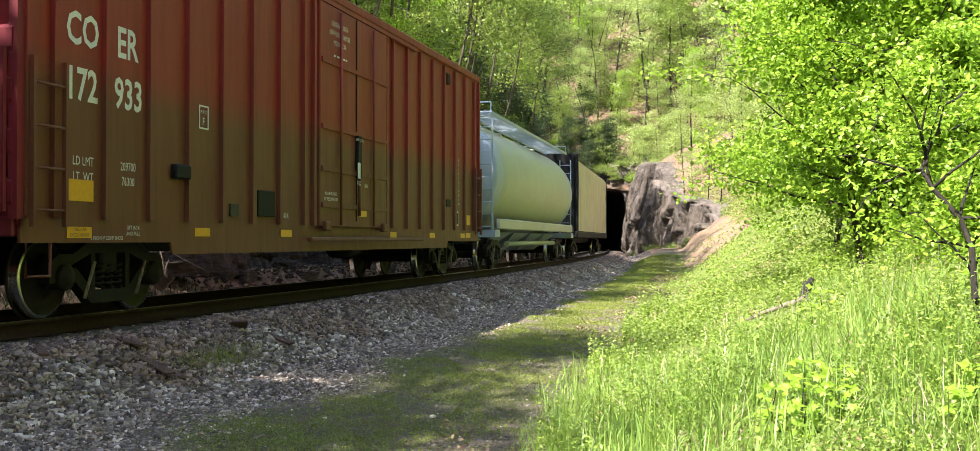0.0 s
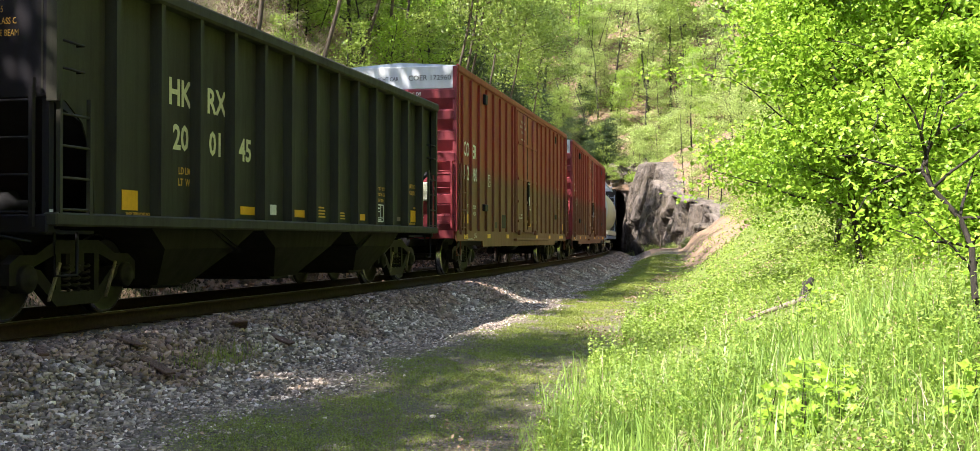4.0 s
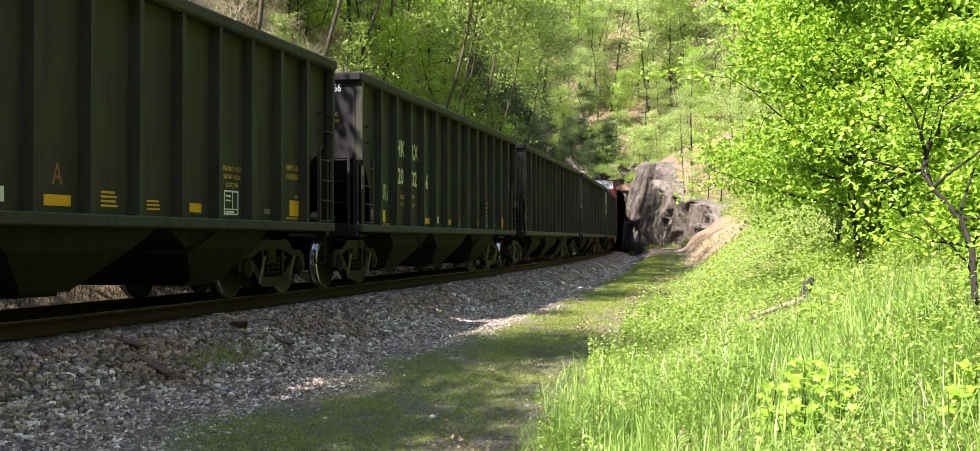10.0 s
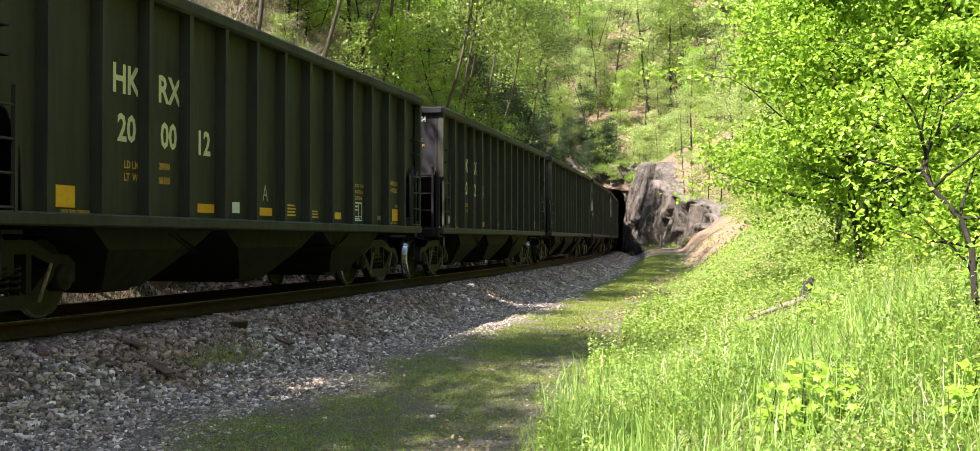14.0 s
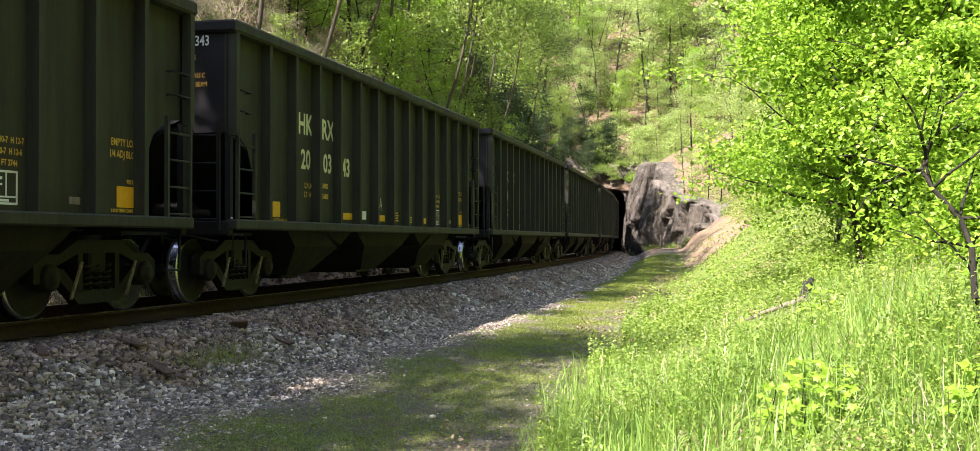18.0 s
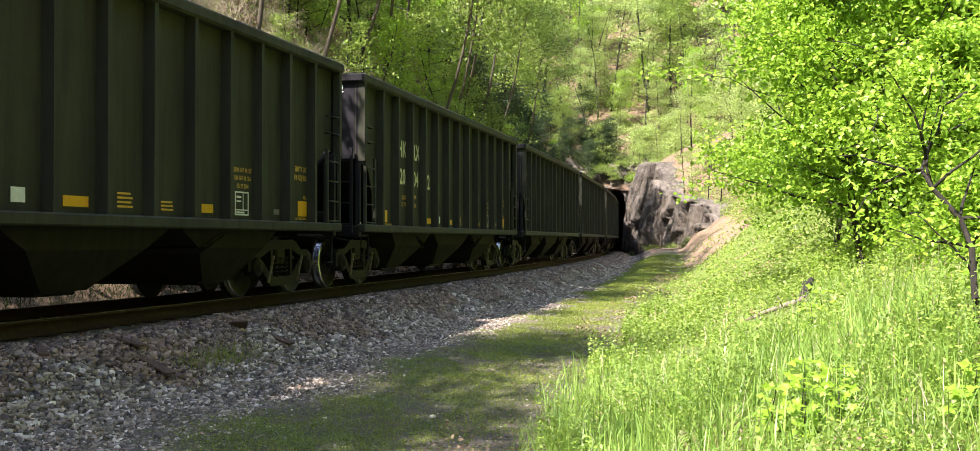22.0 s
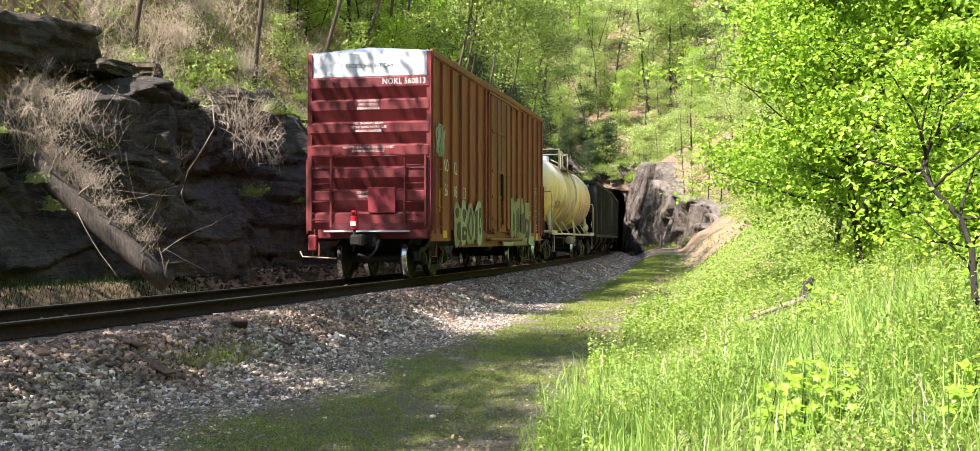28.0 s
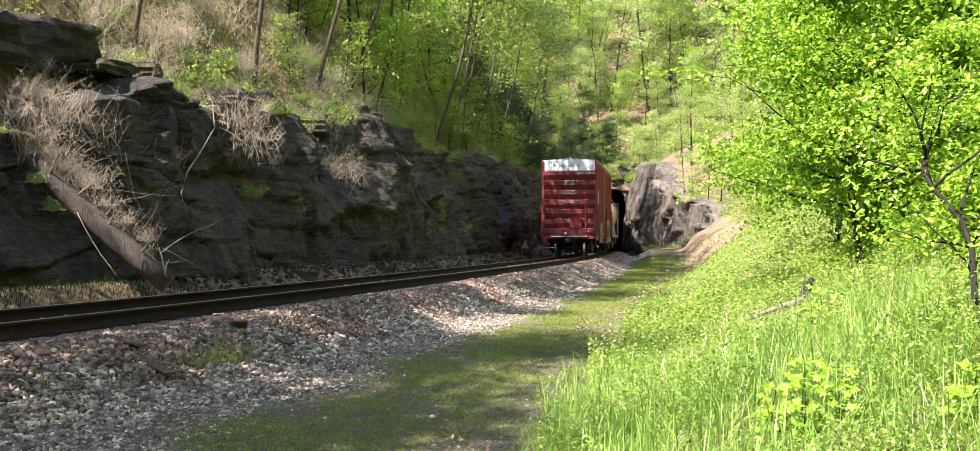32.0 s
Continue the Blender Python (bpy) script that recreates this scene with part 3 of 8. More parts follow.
def rock_face(s, u, top):
    """How far the rock stands forward of its mean face at s along and height u: massive bulging beds, broken by a few joints."""
    w = u + 0.45 * noise.noise(Vector((s * 0.10, u * 0.1, 3.0))) + 0.12 * noise.noise(Vector((s * 0.5, u * 0.4, 7.0))) - 0.07 * s + 0.4 * noise.noise(Vector((s * 0.3, 1.0, 2.0)))
    i = 0
    while BEDS[i + 1] < w:
        i += 1
    thick = BEDS[i + 1] - BEDS[i]
    inside = (w - BEDS[i]) / thick
    ln = 1.4 + 3.4 * hash01(i, 5)
    along = (s + 0.5 * noise.noise(Vector((s * 0.6, u * 0.9, 4.0))) + 0.35 * u * (hash01(i, 12) - 0.5) + 9 * hash01(i, 2)) / ln
    cell = math.floor(along)
    edge = along - cell
    out = 0.10 * (hash01(i, 1) - 0.5) + 0.26 * (hash01(i, cell, 3) - 0.5)
    out += 0.55 * (hash01(i, cell, 8) - 0.5) * (edge - 0.5) + 0.35 * (hash01(i, cell, 9) - 0.7) * (inside - 0.5)
    crack, side = min(inside, 1 - inside) * thick, min(edge, 1 - edge) * ln
    deep = 0.35 + 0.65 * (noise.noise(Vector((s * 0.35, i * 1.7, 2.0))) > 0.05)
    out -= 0.20 * deep * max(0.0, 1 - crack / 0.06) + 0.18 * hash01(i, cell, 6) * max(0.0, 1 - side / 0.08)
    p = Vector((s, u, 0.0))
    # a gully where a fallen trunk lies
    out -= 1.0 * math.exp(-((s - 9.3) / 1.2) ** 2) * min(1.0, 0.25 + max(u, 0.0) / 3.0)
    # noses and hollows of the cutting
    out += 0.45 * math.exp(-((s - 15.0) / 2.2) ** 2) - 0.45 * math.exp(-((s - 25.0) / 2.2) ** 2) * min(1.0, max(u, 0.0) / 3.0) + 0.35 * math.exp(-((s - 31.0) / 2.5) ** 2)
    # broken blocks, large and small
    wx, wy = 0.35 * noise.noise(p * 0.9), 0.35 * noise.noise(p * 0.9 + Vector((9, 3, 1)))
    for fs, fu, amp, k in ((0.42, 0.62, 0.42, 1), (1.0, 1.35, 0.22, 2), (2.5, 3.2, 0.085, 3)):
        a, b = s * fs + wx * fs * 2 + 0.22 * u * fs, (w + wy * 0.5) * fu
        ca, cb = math.floor(a + 0.5 * (math.floor(b) % 2)), math.floor(b)
        out += amp * (hash01(ca, cb, k) - 0.5) + amp * 0.9 * (hash01(ca, cb, k + 4) - 0.5) * (b - cb - 0.5) + amp * 0.9 * (hash01(ca, cb, k + 7) - 0.5) * (a + 0.5 * (cb % 2) - ca - 0.5)
    out += 0.75 * noise.noise(p * 0.22) + 0.28 * noise.noise(p * 0.55 + Vector((5, 0, 0))) + 0.10 * noise.noise(p * 1.3) + 0.05 * noise.noise(p * 3.6) + 0.03 * noise.noise(p * 9.0)
    return out


def cliff_mesh():
    ss = np.concatenate([np.arange(-14, 2, 0.4), np.arange(2, 34, 0.11), np.arange(34, PORTAL + 2.5, 0.2)])
    m = 92
    v, f = [], []
    for s in ss:
        top = float(cliff_top(s)) + 0.25
        for j in range(m):
            w = j / (m - 1)
            if w < 0.78:
                u = -0.45 + (top + 0.45) * w / 0.78
                back = 1.25 * (w / 0.78) ** 1.5
                q = -4.15 - back + rock_face(s, u, top) * (0.55 + 0.45 * min(1.0, w * 3))
            else:
                k = (w - 0.78) / 0.22
                u = top + 0.55 * k + 0.5 * noise.noise(Vector((s * 0.8, k * 2, 4.0))) * k - 0.5 * k * k
                q = -5.4 + rock_face(s, top, top) * (1 - k) - 1.6 * k
            x, y, _ = track_at(s, q)
            v.append((x, y, u))
    n = len(ss)
    i, j = np.meshgrid(np.arange(n - 1), np.arange(m - 1), indexing="ij")
    a = (i * m + j).ravel()
    return array_mesh("rock_cliff", v, np.stack([a, a + 1, a + m + 1, a + m], -1), ROCK)


tagged(new("rock_cliff", cliff_mesh()), "dark massive sandstone cliff cut beside the railway", "cliff", kind="structure")


def ledge_mesh():
    """A second, smaller outcrop of thin beds higher up the slope."""
    ss, m = np.arange(4.6, 14.4, 0.1), 26
    v = []
    for s in ss:
        lo, hi = 3.9 + 0.05 * s, 4.95 + 0.06 * s - 1.2 * float(step01(13.2, 14.4, s))
        for j in range(m):
            w = j / (m - 1)
            u = lo + (hi - lo) * min(1.0, w / 0.7) + 0.15 * max(0.0, w - 0.7)
            bed = math.floor(u * 3.3 + 0.5 * noise.noise(Vector((s * 0.4, 2.0, 1.0))))
            q = -6.2 - 0.35 * w + 0.45 * (hash01(bed, math.floor(s * 0.9 + 3 * hash01(bed, 4)), 3) - 0.5) + 0.3 * noise.noise(Vector((s * 0.6, u, 9.0))) + 0.06 * noise.noise(Vector((s * 4, u * 5, 1.0)))
            q -= 1.6 * max(0.0, w - 0.7) / 0.3
            x, y, _ = track_at(s, q)
            v.append((x, y, u))
    i, j = np.meshgrid(np.arange(len(ss) - 1), np.arange(m - 1), indexing="ij")
    a = (i * m + j).ravel()
    return array_mesh("rock_ledge", v, np.stack([a, a + 1, a + m + 1, a + m], -1), ROCK)


tagged(new("rock_ledge", ledge_mesh()), "thin-bedded dark rock outcrop on the slope above the cliff", "rock outcrop", kind="structure")


def boulder(name, s, q, z, size, seed, label, flat=0.6, n=3):
    """A loose angular rock."""
    bm = bmesh.new()
    bmesh.ops.create_icosphere(bm, subdivisions=n, radius=1)
    o = Vector((seed * 3.7, seed * 1.3, 0))
    for w in bm.verts:
        p = w.co.copy()
        k = 1 + 0.30 * noise.noise(p * 0.9 + o) + 0.14 * noise.noise(p * 2.7 + o) + 0.08 * noise.noise(p * 6.5 + o) + (0.07 if math.sin(p.z * 13 + seed) > 0 else 0.0)
        p = Vector((max(-0.62, min(0.62, p.x)), max(-0.6, min(0.6, p.y)), max(-0.5, min(0.5, p.z)))) * k
        w.co = Vector((p.x * size[0], p.y * size[1], p.z * size[2]))
    me = bpy.data.meshes.new(name)
    bm.to_mesh(me)
    bm.free()
    me.materials.append(ROCK)
    ob = new(name, me)
    x, y, th = track_at(s, q)
    ob.matrix_world = pose(x, y, z, 0, 0, -math.degrees(th) + seed * 31 % 40 - 20)
    return tagged(ob, label, "rock")


# ---------------------------------------------------------------- tunnel: rock portal and bore


def bore_outline(n=13):
    """The ragged mouth, as (q, z) from the foot on the left to the foot on the right."""
    pts = [(-2.55, -0.5), (-2.6, 1.2), (-2.55, 3.0)]
    pts += [(-2.5, 4.6), (-2.0, 5.4), (-0.5, 5.75), (0.9, 5.6), (1.8, 5.35), (2.2, 5.0), (2.35, 4.2), (2.42, 2.2), (2.38, 0.9), (2.5, -0.5)]
    return pts


def joint_face(q, z):
    """How far the rock by the mouth stands forward: upright joints broken into uneven blocks."""
    a = (q + 0.7 * noise.noise(Vector((q * 0.5, z * 0.3, 1.0))) + 0.25 * noise.noise(Vector((q * 1.4, z * 0.9, 4.0)))) / 1.05
    i = math.floor(a)
    b = (z + 2.0 * hash01(i, 3) + 0.4 * noise.noise(Vector((q, z, 7.0)))) / (0.8 + 1.3 * hash01(i, 4))
    j = math.floor(b)
    d = 0.9 * (hash01(i, 1) - 0.5) + 0.75 * (hash01(i, j, 2) - 0.5) + 0.6 * (hash01(i, j, 5) - 0.5) * (b - j - 0.5) + 0.5 * (hash01(i, j, 6) - 0.5) * (a - i - 0.5)
    return d + 0.25 * noise.noise(Vector((q * 2.3, z * 1.7, 2.0))) + 0.12 * noise.noise(Vector((q * 5.5, z * 4.5, 3.0)))


def portal_mesh():
    """Rock face round the mouth: rings from the mouth out to a wide frame, roughened."""
    inner = bore_outline()
    outer = [(-9.5, -0.6), (-9.5, 1.6), (-9.5, 4.0), (-9.2, 6.6), (-6.0, 7.4), (-2.0, 7.8), (1.5, 7.9), (3.0, 8.2), (4.4, 8.2), (4.8, 6.6), (4.9, 4.4), (4.9, 1.6), (4.8, -0.6)]

    def fine(pts, k=12):
        out = []
        for a, b in zip(pts, pts[1:]):
            out += [(a[0] + (b[0] - a[0]) * i / k, a[1] + (b[1] - a[1]) * i / k) for i in range(k)]
        return out + [pts[-1]]

    a, b = fine(inner), fine(outer)
    rings = 64
    v = []
    for r in range(rings + 1):
        w = (r / rings) ** 1.25
        for (q0, z0), (q1, z1) in zip(a, b):
            q, z = q0 + (q1 - q0) * w, z0 + (z1 - z0) * w
            d = joint_face(q, z) * (0.5 + 0.9 * min(1, w * 5)) + 0.8 * noise.noise(Vector((q * 0.5, z * 0.35, 6.0)))
            lean = 0.09 * max(z, 0) * min(1, w * 3)
            x, y, _ = track_at(PORTAL - d + lean + 0.3, q + 0.12 * noise.noise(Vector((q * 2, z * 2, 8))))
            v.append((x, y, z + 0.1 * noise.noise(Vector((q * 1.7, z * 1.7, 1))) + (1.3 * noise.noise(Vector((q * 0.55, 3.0, 1))) + 0.5 * noise.noise(Vector((q * 1.4, 6.0, 1)))) * w))
    # a last ring that runs back under the turf above
    for q1, z1 in b:
        x, y, _ = track_at(PORTAL + 3.6, q1 * 1.02)
        v.append((x, y, z1 - 0.2 if z1 > 6 else z1))
    rings += 1
    m = len(a)
    i, j = np.meshgrid(np.arange(rings), np.arange(m - 1), indexing="ij")
    k = (i * m + j).ravel()
    return array_mesh("tunnel_portal", v, np.stack([k, k + 1, k + m + 1, k + m], -1), PALE_ROCK)


tagged(new("tunnel_portal", portal_mesh()), "raw rock face round the dark mouth of the tunnel", "tunnel portal", kind="structure")


def jamb_wall_mesh():
    """Rock wall that runs out from the right jamb towards the open cutting."""
    ss, m = np.arange(PORTAL - 34, PORTAL + 1.2, 0.2), 44
    v = []
    for s in ss:
        foot, top = float(wall_line(s)), float(wall_top(s)) + 0.2
        for j in range(m):
            w = j / (m - 1)
            if w < 0.85:
                u = -0.7 + (top + 0.7) * w / 0.85
                a = s * 0.42 + 0.30 * u + 0.5 * noise.noise(Vector((s * 0.3, u * 0.25, 3.0)))
                i = math.floor(a)
                b = u * 0.35 + 3 * hash01(i, 3) + 0.4 * noise.noise(Vector((s * 0.5, u * 0.6, 1.0)))
                d = 1.5 * (hash01(i, 1) - 0.5) + 0.6 * (hash01(i, math.floor(b), 2) - 0.5) + 0.7 * (hash01(i, 5) - 0.3) * (a - i - 0.5) - 0.5 * max(0.0, 1 - min(a - i, i + 1 - a) / 0.10)
                d += 0.22 * (hash01(math.floor(a * 3.1), math.floor(b * 2.3), 6) - 0.5) + 0.14 * noise.noise(Vector((s * 1.1, u * 1.3, 2.0))) + 0.06 * noise.noise(Vector((s * 3, u * 4, 2.0)))
                q = foot + 0.13 * max(u, 0) - d - 0.6 * noise.noise(Vector((s * 0.2, u * 0.1, 6.0)))
            else:
                k = (w - 0.85) / 0.15
                u = top + 0.3 * noise.noise(Vector((s * 0.9, k, 3.0)))
                q = foot + 0.13 * top + 2.4 * k
            x, y, _ = track_at(s, q)
            v.append((x, y, u))
    i, j = np.meshgrid(np.arange(len(ss) - 1), np.arange(m - 1), indexing="ij")
    a = (i * m + j).ravel()
    return array_mesh("jamb_wall", v, np.stack([a, a + m, a + m + 1, a + 1], -1), JOINTED_ROCK)


tagged(new("jamb_wall", jamb_wall_mesh()), "pale grey upright-jointed rock wall beside the tunnel mouth", "rock wall", kind="structure")


def bore_mesh():
    pts = bore_outline()
    v = []
    ss = [PORTAL - 0.3 + 0.9 * i for i in range(8)] + [PORTAL + 7 + 6 * i for i in range(22)]
    for i, s in enumerate(ss):
        for q, z in pts:
            k = 1 + 0.05 * noise.noise(Vector((s * 0.7, q, z)))
            x, y, _ = track_at(s, q * k * (1.03 if i else 1.0))
            v.append((x, y, z * (k if z > 0 else 1)))
    m = len(pts)
    i, j = np.meshgrid(np.arange(len(ss) - 1), np.arange(m - 1), indexing="ij")
    a = (i * m + j).ravel()
    return array_mesh("tunnel_bore", v, np.stack([a, a + m, a + m + 1, a + 1], -1), ROCK)


tagged(new("tunnel_bore", bore_mesh()), "unlined rock tunnel bore leading away into darkness", "tunnel", kind="structure")

# ---------------------------------------------------------------- rails
track = thing("railway_track", "single railway track with rusty rails on dark timber sleepers", "railway track", kind="structure")
RAIL = [(-0.075, -0.18), (0.075, -0.18), (0.075, -0.168), (0.012, -0.15), (0.009, -0.05), (0.036, -0.035), (0.038, -0.004), (-0.038, -0.004), (-0.036, -0.035), (-0.009, -0.05), (-0.012, -0.15), (-0.075, -0.168)]


def rail_part(q0, outline, name, material):
    ss = np.arange(-120, PORTAL + 100, 1.5)
    v = []
    for s in ss:
        for dq, z in outline:
            x, y, _ = track_at(s, q0 + dq)
            v.append((x, y, z))
    m = len(outline)
    f = [(i * m + j, (i + 1) * m + j, (i + 1) * m + (j + 1) % m, i * m + (j + 1) % m) for i in range(len(ss) - 1) for j in range(m)]
    return array_mesh(name, v, f, material)


for side in (-1, 1):
    rail = part("rail", rail_part(side * 0.755, RAIL, "rail", RAIL_SIDE), RAIL_SIDE, track)
    part("running_surface", rail_part(side * 0.755, [(-0.034, -0.004), (0.034, -0.004), (0.030, 0.0), (-0.030, 0.0)], "running_surface", RAIL_TOP), RAIL_TOP, rail, "polished steel running surface")

# ---------------------------------------------------------------- rolling stock: shared parts


def wheelset_mesh():
    mb = MB()
    mb.tube([(-0.85, 0, 0), (0.85, 0, 0)], 0.085, 12)
    for s in (-1, 1):
        prof = [(0.66, 0.10), (0.66, 0.17), (0.70, 0.20), (0.70, 0.38), (0.672, 0.40), (0.672, 0.482), (0.688, 0.485), (0.702, 0.462)]
        mb.lathe([(s * a, r) for a, r in prof], (0, 0, 0), "x", 36)
        mb.lathe([(s * a, r) for a, r in [(0.808, 0.45), (0.812, 0.40), (0.77, 0.37), (0.745, 0.22), (0.80, 0.18), (0.82, 0.10)]], (0, 0, 0), "x", 36)
    return mb.mesh("wheelset", WHEEL_IRON)


def tread_mesh():
    return MB().lathe([(0.702, 0.462), (0.71, 0.458), (0.80, 0.455), (0.809, 0.449), (0.815, 0.418)], (0, 0, 0), "x", 40).mesh("tread", TREAD)


def spring_mesh():
    turns = [0.5236 * k for k in range(55)]
    return MB().tube([(0.07 * math.cos(w), 0.07 * math.sin(w), 0.30 * w / turns[-1]) for w in turns], 0.019, 5).mesh("spring", TRUCK_IRON)


def sideframe_outline(h):
    """Cast side frame in (y, z) about the truck's middle, h half the wheelbase."""
    return [(-h - 0.26, 0.38), (-h - 0.26, 0.62), (-h - 0.10, 0.70), (-h + 0.16, 0.70), (-0.42, 0.86), (0.42, 0.86), (h - 0.16, 0.70), (h + 0.10, 0.70),
            (h + 0.26, 0.62), (h + 0.26, 0.38), (h + 0.12, 0.38), (h + 0.06, 0.52), (h - 0.17, 0.50), (0.36, 0.16), (-0.36, 0.16), (-h + 0.17, 0.50), (-h - 0.06, 0.52), (-h - 0.12, 0.38)]


WHEELSET, TREADS, SPRING = wheelset_mesh(), tread_mesh(), spring_mesh()
HALF = 0.95


def truck(car, y):
    """A three-piece truck under a car: frame pieces, springs, bearings, two wheelsets that turn."""
    mb = MB()
    mb.soft_box((0, 0, 0.62), (2.1, 0.34, 0.26), 0.03)
    tr = part("truck", mb, TRUCK_IRON, car, "greasy black cast-iron wheel truck")
    tr.location = (0, y, 0)
    for s in (-1, 1):
        f = MB()
        o = sideframe_outline(HALF)
        x0, x1 = s * 0.93, s * 1.06
        # top member, bottom member, end legs as one casting with two windows
        f.slab([(-HALF - 0.26, 0.40), (-HALF - 0.26, 0.62), (-HALF - 0.1, 0.71), (-HALF + 0.18, 0.71), (-0.42, 0.87), (0.42, 0.87), (HALF - 0.18, 0.71), (HALF + 0.1, 0.71), (HALF + 0.26, 0.62), (HALF + 0.26, 0.40),
                (HALF + 0.15, 0.40), (HALF + 0.10, 0.55), (HALF - 0.10, 0.57), (0.40, 0.72), (-0.40, 0.72), (-HALF + 0.10, 0.57), (-HALF - 0.10, 0.55), (-HALF - 0.15, 0.40)], x0, x1)
        f.slab([(-HALF + 0.10, 0.57), (-HALF + 0.26, 0.55), (-0.38, 0.30), (0.38, 0.30), (HALF - 0.26, 0.55), (HALF - 0.10, 0.57), (HALF - 0.16, 0.46), (0.40, 0.15), (-0.40, 0.15), (-HALF + 0.16, 0.46)], x0, x1)
        for e in (-1, 1):
            f.box((s * 0.995, e * 0.37, 0.5), (0.13, 0.09, 0.44))
        part("side_frame", f, TRUCK_IRON, tr)
        for k in (-0.19, 0.0, 0.19):
            part("spring", SPRING, TRUCK_IRON, tr, "rusty coil spring").location = (s * 0.995, k, 0.31)
        for e in (-1, 1):
            part("bearing", MB().lathe([(s * 0.93, 0.15), (s * 1.10, 0.15), (s * 1.12, 0.13), (s * 1.12, 0.09), (s * 1.15, 0.08), (s * 1.15, 0.001)], (0, e * HALF, 0.46), "x", 16), TRUCK_IRON, tr)
    sets = []
    for e in (-1, 1):
        w = part("wheelset", WHEELSET, WHEEL_IRON, tr, "brown steel wheels on their axle")
        w.location = (0, e * HALF, 0.457)
        sets.append(w)
    for e in (-1, 1):
        for turn in (0, math.pi):
            b = part("tread", TREADS, TREAD, tr, "bright worn wheel tread")
            b.matrix_basis = Matrix.Translation((0, e * HALF, 0.457)) @ Matrix.Rotation(turn, 4, "Z")
    for e in (-1, 1):
        part("brake_beam", MB().box((0, e * (HALF - 0.58), 0.42), (1.7, 0.1, 0.14)), TRUCK_IRON, tr)
    for e in (-1, 1):
        part("brake_rod", MB().tube([(1.12, e * 0.55 + 0.12, 0.62), (1.13, e * 0.55 - 0.1, 0.22)], 0.022, 6), DEADWOOD, tr)
    return sets


def coupler(car, y, z=0.86):
    s = 1 if y > 0 else -1
    mb = MB()
    mb.box((0, y + s * 0.12, z), (0.14, 0.75, 0.17))
    mb.soft_box((0, y + s * 0.56, z), (0.30, 0.26, 0.26), 0.05)
    mb.soft_box((-0.12 * s, y + s * 0.70, z), (0.12, 0.14, 0.26), 0.04)
    c = part("coupler", mb, TRUCK_IRON, car, "rusty black knuckle coupler")
    hose = MB().tube([(0.3, y, z), (0.32, y + s * 0.25, z - 0.2), (0.22, y + s * 0.5, z - 0.38), (0.05, y + s * 0.68, z - 0.30)], 0.03, 6)
    part("air_hose", hose, BLACK, c)
    return c


def ladder(car, name, material, x, y0, y1, z0, z1, rungs, out=0.09):
    """Ladder on the side at x between y0 and y1."""
    s = 1 if x > 0 else -1
    lad = part(name, MB().box((x + s * out, y0, (z0 + z1) / 2), (0.05, 0.045, z1 - z0)).box((x + s * out, y1, (z0 + z1) / 2), (0.05, 0.045, z1 - z0)), material, car)
    for r in range(rungs):
        z = z0 + (z1 - z0) * (r + 0.4) / rungs
        part("rung", MB().tube([(x + s * out, y0, z), (x + s * out, y1, z)], 0.016, 6), material, lad)
    return lad


def end_ladder(car, name, material, y, x0, x1, z0, z1, rungs):
    s = 1 if y > 0 else -1
    lad = part(name, MB().box((x0, y + s * 0.09, (z0 + z1) / 2), (0.045, 0.05, z1 - z0)).box((x1, y + s * 0.09, (z0 + z1) / 2), (0.045, 0.05, z1 - z0)), material, car)
    for r in range(rungs):
        z = z0 + (z1 - z0) * (r + 0.4) / rungs
        part("rung", MB().tube([(x0, y + s * 0.09, z), (x1, y + s * 0.09, z)], 0.016, 6), material, lad)
    return lad


def grab(car, material, x, y0, y1, z, out=0.09):
    s = 1 if x > 0 else -1
    return part("grab_iron", MB().tube([(x, y0, z), (x + s * out, y0, z), (x + s * out, y1, z), (x, y1, z)], 0.014, 6), material, car)


def stirrup(car, material, x, y, z=0.95, drop=0.45):
    return part("step", MB().tube([(x, y - 0.2, z), (x, y - 0.2, z - drop), (x, y + 0.2, z - drop), (x, y + 0.2, z)], 0.02, 6), material, car)


# ---------------------------------------------------------------- open coal hopper
HL = 14.0
RIBS = [0.978 * k + 0.04 for k in range(-6, 7)]


